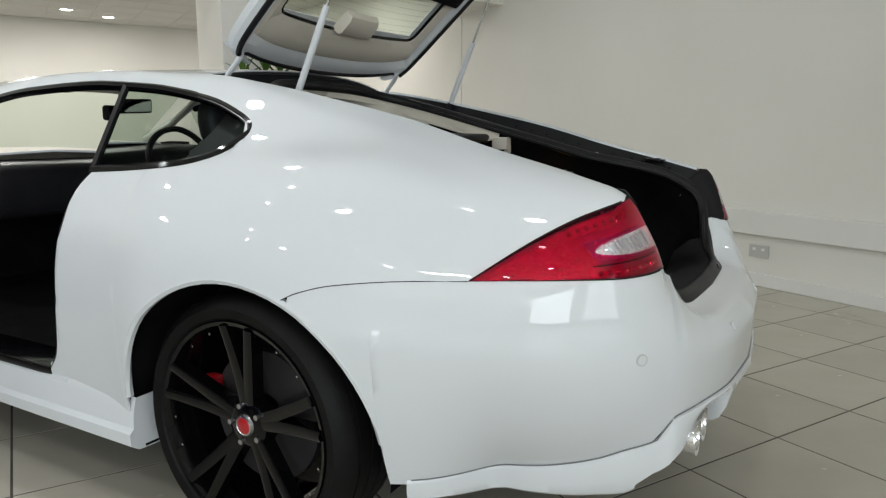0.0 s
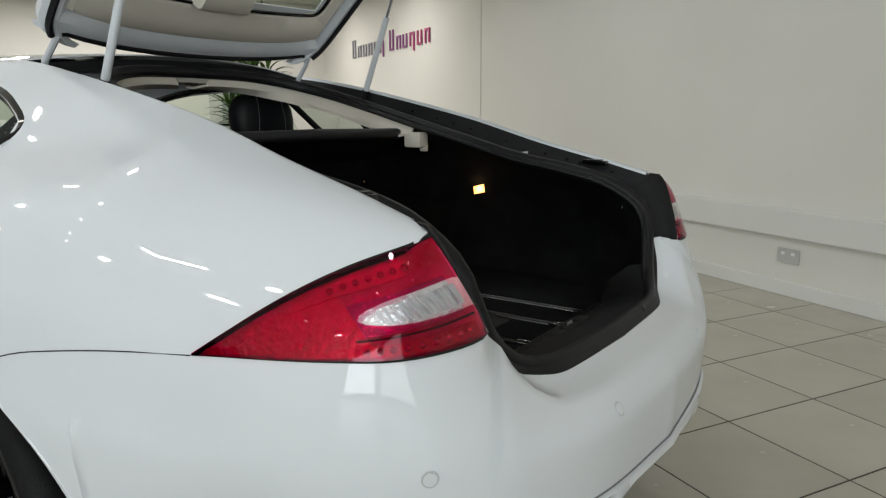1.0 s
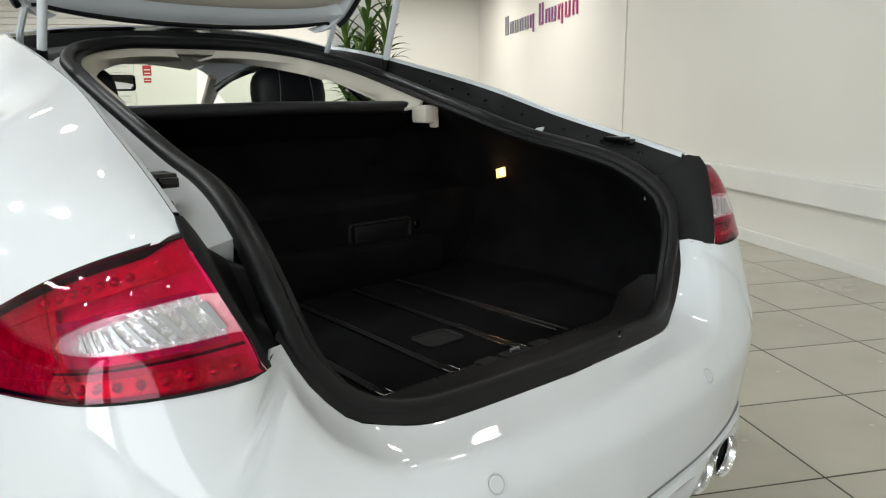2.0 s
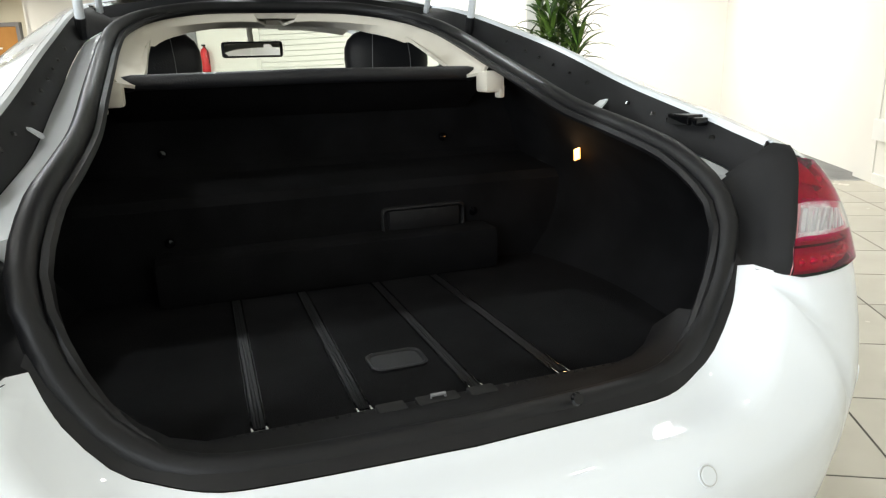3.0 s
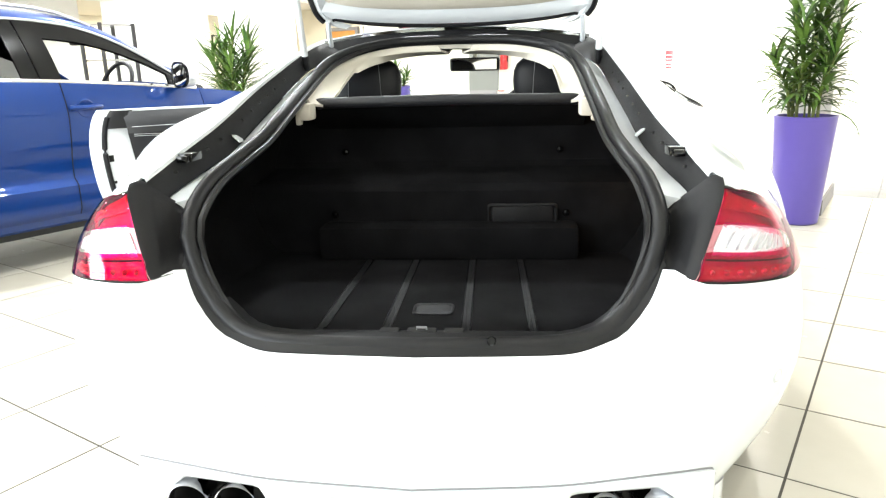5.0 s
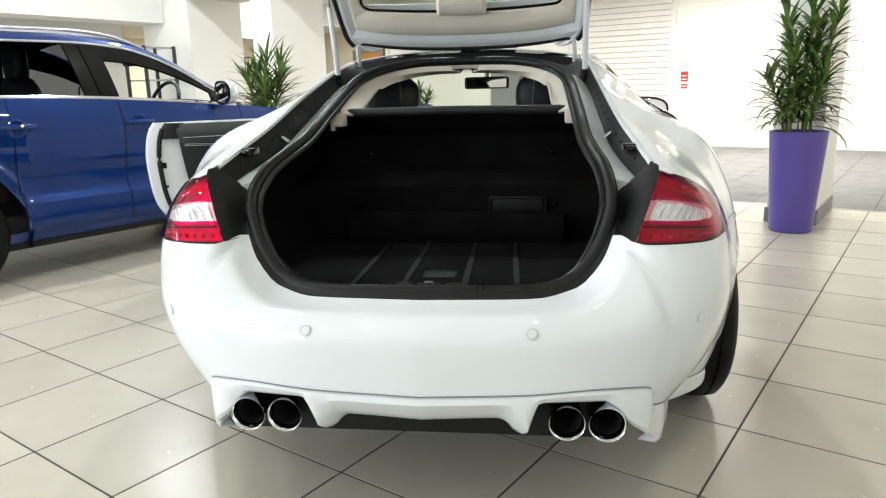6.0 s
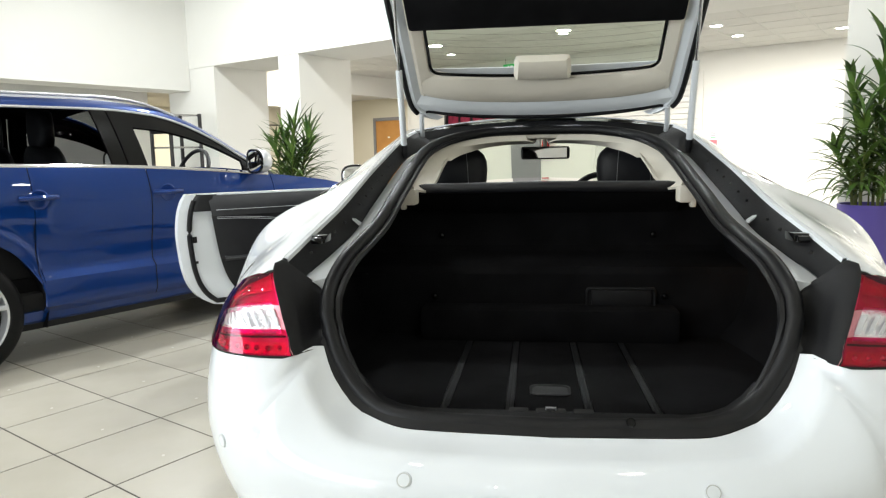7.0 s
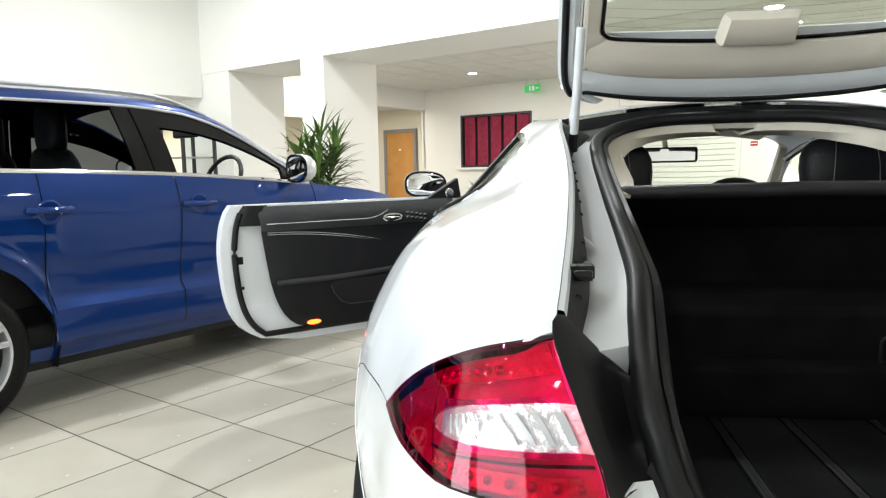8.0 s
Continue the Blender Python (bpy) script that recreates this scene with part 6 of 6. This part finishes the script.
for x, y, z in ((.38, .98, .0), (-.38, .98, .0), (.40, .10, -.05), (-.40, .10, -.05)):
    st = new("car_seat")
    st.parent = suv
    bm = bmesh.new()
    g = []
    for zz, w in ((.50, .22), (.70, .25), (.95, .25), (1.12, .235), (1.19, .19), (1.235, .12), (1.25, .04)):
        g.append([Vector((x + w * math.copysign(abs(math.sin(a)) ** .7, math.sin(a)), y - .04 - .08 * math.cos(a) - .10 * (zz - .5), zz + z)) for a in np.linspace(-math.pi, math.pi, 21)])
    grid(bm, g)
    part("backrest", bm, "black_leather", st, angle=60)
    bm = bmesh.new()
    g = []
    for zz, w in ((1.235, .08), (1.25, .118), (1.29, .138), (1.36, .142), (1.42, .135), (1.455, .11), (1.47, .05)):
        g.append([Vector((x + w * math.copysign(abs(math.sin(a)) ** .7, math.sin(a)), y - .115 - .05 * math.cos(a), zz + z)) for a in np.linspace(-math.pi, math.pi, 21)])
    grid(bm, g)
    bm.faces.new([bm.verts.new(p) for p in g[-1][:-1]])
    part("headrest", bm, "black_leather", st, angle=60)
    bm = bmesh.new()
    box(bm, (x - .24, y, .50), (x + .24, y + .48, .66), .05, None, 3)
    part("cushion", bm, "black_leather", st)
bm = bmesh.new()
wm = pose(.38, 1.93, 1.055, 66, 0, 0)
tube(bm, [wm @ Vector((.18 * math.cos(a), .18 * math.sin(a), 0)) for a in np.linspace(0, 2 * math.pi, 29)[:-1]], .015, 8, closed=True)
box(bm, (-.16, -.03, -.03), (.16, .03, -.01), .01, wm)
part("steering_wheel", bm, "black_leather", suv, "black steering wheel")
bm = bmesh.new()
box(bm, (-.12, -.02, -.04), (.12, .03, .04), .018, pose(.0, 1.93, 1.395), 3)
part("interior_mirror", bm, "black_plastic", suv, "interior rear-view mirror")
bm = bmesh.new()
grid(bm, [[Vector((x * (roof_edge(y).x - .04), y, roof_edge(y).z - .03 + .06 * (1 - x * x))) for x in np.linspace(-1, 1, 9)] for y in np.linspace(-.62, 1.45, 9)])
part("headliner", bm, "carpet_black", suv, "dark headliner")
for sgn in (1, -1):
    bm = bmesh.new()
    grid(bm, [[Vector((sgn * (q.x - .022), q.y, q.z)) for q in (gh(y, .97), gh(y, 1) + Vector((-.015, 0, .015)), roof_edge(y) + Vector((-.02, 0, -.012)), roof_edge(y) + Vector((-.06, 0, -.02)))] for y in np.linspace(-.66, 2.1, 24)])
    part("roof_lining", bm, "carpet_black", suv, "dark lining under the roof side")
for sgn in (1, -1):
    bm = bmesh.new()
    grid(bm, [[Vector((sgn * (flank_w(y) - .14), y, z)) for z in (.45, .8, belt(y) - .02)] for y in np.linspace(-.6, 2.2, 12)])
    part("door_card", bm, "black_plastic", suv, "black door lining", thick=.01)


# ---- planted pots ----
def blade(bm, base, yaw, pitch, length, width, droop):
    """One narrow arching leaf, folded along its rib."""
    d = Vector((math.cos(yaw), math.sin(yaw), 0))
    side = Vector((-d.y, d.x, 0))
    p, a, rows = Vector(base), pitch, []
    for i in range(7):
        t = i / 6
        w = width * (.35 + 2.6 * t * (1 - t) ** .8) * (1 - t ** 5) * .9 + .0006
        up = Vector((0, 0, math.cos(a))) - d * math.sin(a)
        rows.append([p - side * w + up * w * .35, p.copy(), p + side * w + up * w * .35])
        p = p + (d * math.cos(a) + Vector((0, 0, math.sin(a)))) * (length / 6)
        a -= droop / 6 * (.5 + t)
    grid(bm, rows)


def potted_palm(m, canes, seed, label, leaves=46, length=(.22, .36), droop=(.4, 1.3), pot_h=.757, top_r=.205, foot_r=.150, bare=.25, wide=1.0):
    """A tapered planter with upright canes, each carrying a crown of narrow leaves; canes are (x, y, lean x, lean y, height)."""
    t = thing("potted_palm", m, label, "plant", "potted palms")
    rng = random.Random(seed)
    bm = bmesh.new()
    lathe(bm, [(foot_r - .01, 0), (foot_r, .008), (top_r - .003, pot_h - .01), (top_r, pot_h), (top_r - .018, pot_h), (top_r - .025, pot_h - .05), (.001, pot_h - .05)], 48)
    part("pot", bm, "purple", t, "glossy purple tapered planter")
    bm = bmesh.new()
    lathe(bm, [(.001, pot_h - .035), (top_r - .022, pot_h - .045)], 24)
    part("soil", bm, "soil", t)
    for x, y, lx, ly, hh in canes:
        base = Vector((x, y, pot_h - .05))
        pts = [base + Vector((lx * k * k + .012 * math.sin(5 * k + seed), ly * k * k, (hh + .05) * k)) for k in np.linspace(0, 1, 7)]
        bm = bmesh.new()
        tube(bm, pts, [.012, .0115, .011, .010, .009, .007, .004], 7)
        cane = part("cane", bm, "stem", t, "green jointed cane")
        bm = bmesh.new()
        n = int(leaves * (.5 + .5 * hh))
        for i in range(n):
            k = bare + (1 - bare) * (i + rng.random()) / n
            q = spline(pts, 40)[min(39, int(k * 39))]
            top = (i / n) ** 1.5
            blade(bm, q, i * 2.4 + rng.uniform(-.5, .5), .45 + .85 * top + rng.uniform(-.35, .35), rng.uniform(*length) * (1 - .25 * top), rng.uniform(.011, .017) * wide, rng.uniform(*droop) * (1 - .4 * top))
        part("leaves", bm, "leaf", cane, "narrow arching green leaves", weld=False)
    return t


potted_palm(ROOM @ pose(.03, 4.46, 0), [(0, 0, .03, 0, 1.12), (-.08, .03, -.10, 0, .88), (.08, .02, .13, .03, .96), (-.04, -.07, -.02, -.08, .62), (.06, -.06, .10, -.06, .45), (-.09, -.03, -.15, -.05, .36), (.02, .09, .02, .1, .74)], 4, "tall leafy palm in a purple tapered planter by the column", leaves=54, length=(.24, .40), droop=(.9, 2.0), bare=.14, wide=1.25)
potted_palm(ROOM @ pose(-5.62, 4.25, 0), [(0, 0, .03, 0, .72), (-.09, .03, -.12, 0, .60), (.09, .02, .14, .03, .58), (-.05, -.08, -.06, -.12, .48), (.07, -.07, .12, -.12, .40), (.02, .09, .02, .12, .64)], 9, "spiky palm in a purple planter behind the SUV", leaves=60, length=(.36, .58), droop=(.7, 1.7), bare=.1, wide=1.1)
potted_palm(ROOM @ pose(-4.66, 5.98, 0), [(0, 0, .02, 0, .16), (.07, .02, .1, 0, .12), (-.07, 0, -.1, 0, .13)], 5, "small spiky palm in a purple planter beside the column", leaves=40, length=(.16, .26), pot_h=.72, top_r=.17, foot_r=.13, bare=.05)

# ---- far end ----
inner_win = thing("inner_window", ROOM @ pose(-7.965, WALL_N, 1.14), "inner window with closed dark red blinds", "window", kind="structure")
bm = bmesh.new()
for x0, x1, z0, z1 in ((-.865, -.82, 0, 1.11), (.82, .865, 0, 1.11), (-.82, .82, 0, .045), (-.82, .82, 1.065, 1.11)):
    box(bm, (x0, -.02, z0), (x1, .08, z1), .004)
part("window_frame", bm, "dark_frame", inner_win, "dark window frame", smooth=False)
bm = bmesh.new()
box(bm, (-.93, -.10, -.045), (.93, .0, 0), .006)
part("window_sill", bm, "gloss_trim", inner_win, "white window sill")
for k in range(5):
    bm = bmesh.new()
    x0 = -.79 + .325 * k
    grid(bm, [[Vector((x0 + .27 * u, .035 + .012 * math.sin(9 * u + k), z)) for z in np.linspace(.05, 1.06, 8)] for u in np.linspace(0, 1, 8)])
    part("blind_panel", bm, "red_fabric", inner_win, "dark red fabric blind panel", thick=.004)
bm = bmesh.new()
box(bm, (-.86, .10, 0), (.86, .12, 1.11))
part("window_back", bm, "dark_frame", inner_win)

odoor = thing("door_1", ROOM @ pose(-11.47, WALL_N + 1.16, 0), "closed oak veneer door in a grey frame", "door", kind="structure")
bm = bmesh.new()
for x0, x1, z0, z1 in ((-.52, -.44, 0, 2.13), (.44, .52, 0, 2.13), (-.44, .44, 2.05, 2.13)):
    box(bm, (x0, -.05, z0), (x1, .04, z1), .004)
part("door_frame", bm, "grey_frame", odoor, "grey painted door frame", smooth=False)
bm = bmesh.new()
box(bm, (-.438, -.03, .006), (.438, .012, 2.046), .003)
part("door_leaf", bm, "wood_door", odoor, "oak veneer door leaf", smooth=False)
bm = bmesh.new()
tube(bm, [(-.38, -.03, 1.02), (-.38, -.075, 1.02), (-.26, -.075, 1.02)], .010, 8)
part("door_handle", bm, "steel", odoor, "steel lever handle")
bm = bmesh.new()
box(bm, (-.04, -.034, 1.60), (.04, -.030, 1.64), .001)
part("door_sign", bm, "sign_white", odoor, smooth=False)

shutter = thing("slat_panel", ROOM @ pose(-4.25, WALL_N, 0), "white slatted wall panel", "panelling", kind="structure")
for k in range(24):
    bm = bmesh.new()
    box(bm, (-1.0, -.035, .10 + .10 * k), (1.0, -.008, .10 + .10 * k + .092), .006)
    part("slat", bm, "shutter", shutter, smooth=False)
bm = bmesh.new()
box(bm, (1.0, -.05, 0), (1.08, -.004, 2.52), .004)
box(bm, (-1.08, -.05, 0), (-1.0, -.004, 2.52), .004)
box(bm, (-1.0, -.05, 2.50), (1.0, -.004, 2.58), .004)
part("slat_frame", bm, "shutter", shutter, smooth=False)

fire = thing("fire_notice", ROOM @ pose(-2.98, WALL_N - .004, 1.12), "red and white fire extinguisher notice on the wall", "sign")
for z0, z1, c, hw in ((.20, .36, "sign_white", .065), (.02, .195, "red_paint", .065), (-.10, -.02, "red_paint", .055)):
    bm = bmesh.new()
    box(bm, (-hw, -.006, z0), (hw, 0, z1), .001)
    part("plate", bm, c, fire, smooth=False)
for z, c in ((.33, "sign_grey"), (.30, "sign_grey"), (.27, "sign_grey"), (.235, "exit_green"), (.12, "sign_white"), (.06, "sign_white"), (-.06, "sign_white")):
    bm = bmesh.new()
    box(bm, (-.045, -.0085, z - .007), (.045, -.006, z + .007))
    part("text_bar", bm, c, fire, smooth=False)
ext = thing("fire_extinguisher", ROOM @ pose(-6.25, WALL_N - .09, .62), "red fire extinguisher hung on the wall", "extinguisher")
bm = bmesh.new()
lathe(bm, [(.001, 0), (.07, .005), (.075, .03), (.075, .36), (.05, .42), (.02, .45), (.02, .48), (.001, .49)], 24)
part("cylinder", bm, "red_paint", ext)
bm = bmesh.new()
box(bm, (-.015, -.06, .48), (.015, .04, .51), .005)
tube(bm, [(.02, -.03, .48), (.08, -.05, .40), (.09, -.03, .15)], .009, 6)
part("valve", bm, "black_plastic", ext)
slab("grey_door", (-7.05, WALL_N - .035, 0), (-6.40, WALL_N - .002, 2.05), "grey_frame", bevel=.004, label="plain grey-green flush door", category="door")

exit_sign = thing("exit_sign", ROOM @ pose(-6.95, WALL_N - .25, 2.58), "green illuminated exit sign hung under the ceiling", "sign")
bm = bmesh.new()
box(bm, (-.17, -.015, 0), (.17, .015, .15), .004)
part("panel", bm, "exit_green", exit_sign, smooth=False)
bm = bmesh.new()
box(bm, (-.06, -.018, .03), (-.03, -.0155, .12))
box(bm, (.0, -.018, .03), (.05, -.0155, .12))
box(bm, (.08, -.018, .06), (.14, -.0155, .09))
part("pictogram", bm, "sign_white", exit_sign, smooth=False)
bm = bmesh.new()
for x in (-.12, .12):
    tube(bm, [(x, 0, .15), (x, 0, CEIL_LOW - 2.585)], .004, 6)
part("hanger", bm, "steel", exit_sign)

alarm = thing("alarm_sounder", ROOM @ pose(-10.5, WALL_N + 1.16, 2.35), "small red fire alarm sounder on the wall", "alarm")
bm = bmesh.new()
lathe(bm, [(.001, .06), (.04, .055), (.05, .0)], 20, pose(0, 0, 0, 90, 0, 0))
part("sounder", bm, "red_paint", alarm)

# raised lettering on the side wall, kept as plain bars
sign = thing("wall_sign", ROOM @ pose(WALL_E + .066, 0, 0), "raised wall lettering shading from grey to pink", "sign")
bars = [(9.88, .28, .0), (9.62, .18, 0), (9.38, .18, 0), (9.14, .18, 0), (8.90, .18, 0), (8.66, .24, -.06), (8.28, .28, 0), (8.02, .18, 0), (7.80, .18, 0), (7.56, .24, -.06), (7.32, .18, 0), (7.08, .18, 0)]
for i, (q, h, dz) in enumerate(bars):
    c = "sign_grey" if i < 5 else "sign_plum" if i < 9 else "sign_pink"
    bm = bmesh.new()
    box(bm, (-.02, q - .135, 2.0 + dz), (0, q - .107, 2.0 + dz + h), .003)
    box(bm, (-.02, q - .02, 2.0), (0, q + .008, 2.0 + (.28 if h > .25 else .18)), .003)
    box(bm, (-.02, q - .107, 2.0 + (.15 if i % 2 else .0)), (0, q - .02, 2.0 + (.178 if i % 2 else .028)), .003)
    part("letter_bar", bm, c, sign, smooth=False)

for q, z in ((1.61, .205), (4.05, .205)):
    so = thing("wall_socket", ROOM @ pose(WALL_E - .001, q, z), "grey double wall socket under the trunking", "socket", "wall sockets")
    bm = bmesh.new()
    box(bm, (-.012, -.075, 0), (0, .075, .088), .003)
    part("faceplate", bm, "socket", so, smooth=False)
    for d in (-.035, .035):
        bm = bmesh.new()
        box(bm, (-.014, d - .012, .05), (-.0115, d + .012, .068), .001)
        part("switch", bm, "sign_white", so, smooth=False)

# glass cabinet and picture seen past the SUV
cab = thing("display_cabinet", ROOM @ pose(-7.90, 4.25, 0), "tall glass display cabinet with dark corner posts", "cabinet")
for x in (-.22, .22):
    for y in (-.22, .22):
        bm = bmesh.new()
        box(bm, (x - .018, y - .018, 0), (x + .018, y + .018, 1.75), .002)
        part("post", bm, "dark_frame", cab, smooth=False)
for z in (.05, .55, .95, 1.30, 1.72):
    bm = bmesh.new()
    box(bm, (-.21, -.21, z), (.21, .21, z + .02), .002)
    part("shelf", bm, "steel", cab, smooth=False)
pic = thing("picture", ROOM @ pose(-13.49, 10.6, 1.80) @ pose(0, 0, 0, 0, 0, 90), "small dark framed picture on the corridor wall", "picture")
bm = bmesh.new()
box(bm, (-.25, -.02, -.18), (.25, 0, .18), .004)
part("frame", bm, "dark_frame", pic, smooth=False)
bm = bmesh.new()
box(bm, (-.22, -.024, -.15), (.22, -.0205, .15))
part("print", bm, "cream_paint", pic, smooth=False)

# ---- floors ----
PITCH = .465
slab("ground", (-40, -40, -.25), (40, 40, -.06), "grout", label="dark ground under the building", category="ground")
floor = slab("floor", (WALL_W - .2, WALL_S - .2, -.05), (WALL_E + .2, BEAM_Q1, -.0014), "grout", label="beige ceramic tile floor with dark grout", category="floor")


def tile_bm(w, h, e=.0004):
    bm = bmesh.new()
    vs = []
    for i, z in ((0, -.006), (e, .0)):
        vs.append([bm.verts.new(p) for p in ((i, i, z), (w - i, i, z), (w - i, h - i, z), (i, h - i, z))])
    bm.faces.new(vs[1])
    for k in range(4):
        bm.faces.new((vs[0][k], vs[0][(k + 1) % 4], vs[1][(k + 1) % 4], vs[1][k]))
    return bm


t0 = tile_bm(PITCH - .007, PITCH - .007)
tile_mesh = bpy.data.meshes.new("tile")
t0.to_mesh(tile_mesh)
t0.free()
tile_mesh.materials.append(M["tile"])
rest = bmesh.new()
cells = []
for i in range(-21, 6):
    for j in range(-17, 13):
        p, q = i * PITCH, j * PITCH
        if p + PITCH < WALL_W or q > BEAM_Q1 - .05 or p > WALL_E:
            continue
        cells.append((math.hypot(p + 1.0, (q - .6)), p, q))
cells.sort()
for n, (d, p, q) in enumerate(cells):
    w, h = min(PITCH, WALL_E - p) - .007, min(PITCH, BEAM_Q1 - q) - .007
    if w < .03 or h < .03:
        continue
    if n < 300 and w > PITCH - .008 and h > PITCH - .008:
        o = new("tile", tile_mesh)
        o.parent = floor
        o.matrix_parent_inverse = Matrix()
        o.location = (p + .0035, q + .0035, 0)
    else:
        join(rest, tile_bm(w, h), Matrix.Translation((p + .0035, q + .0035, 0)))
r = part("tile_field", rest, "tile", floor, smooth=False, weld=False)
r["kind"] = "stuff"
carpet = slab("carpet_floor", (-13.6, BEAM_Q1, -.05), (WALL_E + .3, WALL_N + 1.4, -.004), "carpet_grey", label="grey carpet tile floor", category="floor")
slab("corridor_edge", (WALL_W - .2, BEAM_Q1 - .03, -.04), (WALL_E + .2, BEAM_Q1 - .001, .003), "steel", label="metal strip between tiles and carpet", category="trim")
bm = bmesh.new()
p = -10.0
while p < WALL_E:
    q = BEAM_Q1
    while q < WALL_N:
        join(bm, tile_bm(.497, .497, .004), Matrix.Translation((p, q, .002)))
        q += .5
    p += .5
r = part("carpet_tile_field", bm, "carpet_grey", carpet, smooth=False, weld=False)
r["kind"] = "stuff"
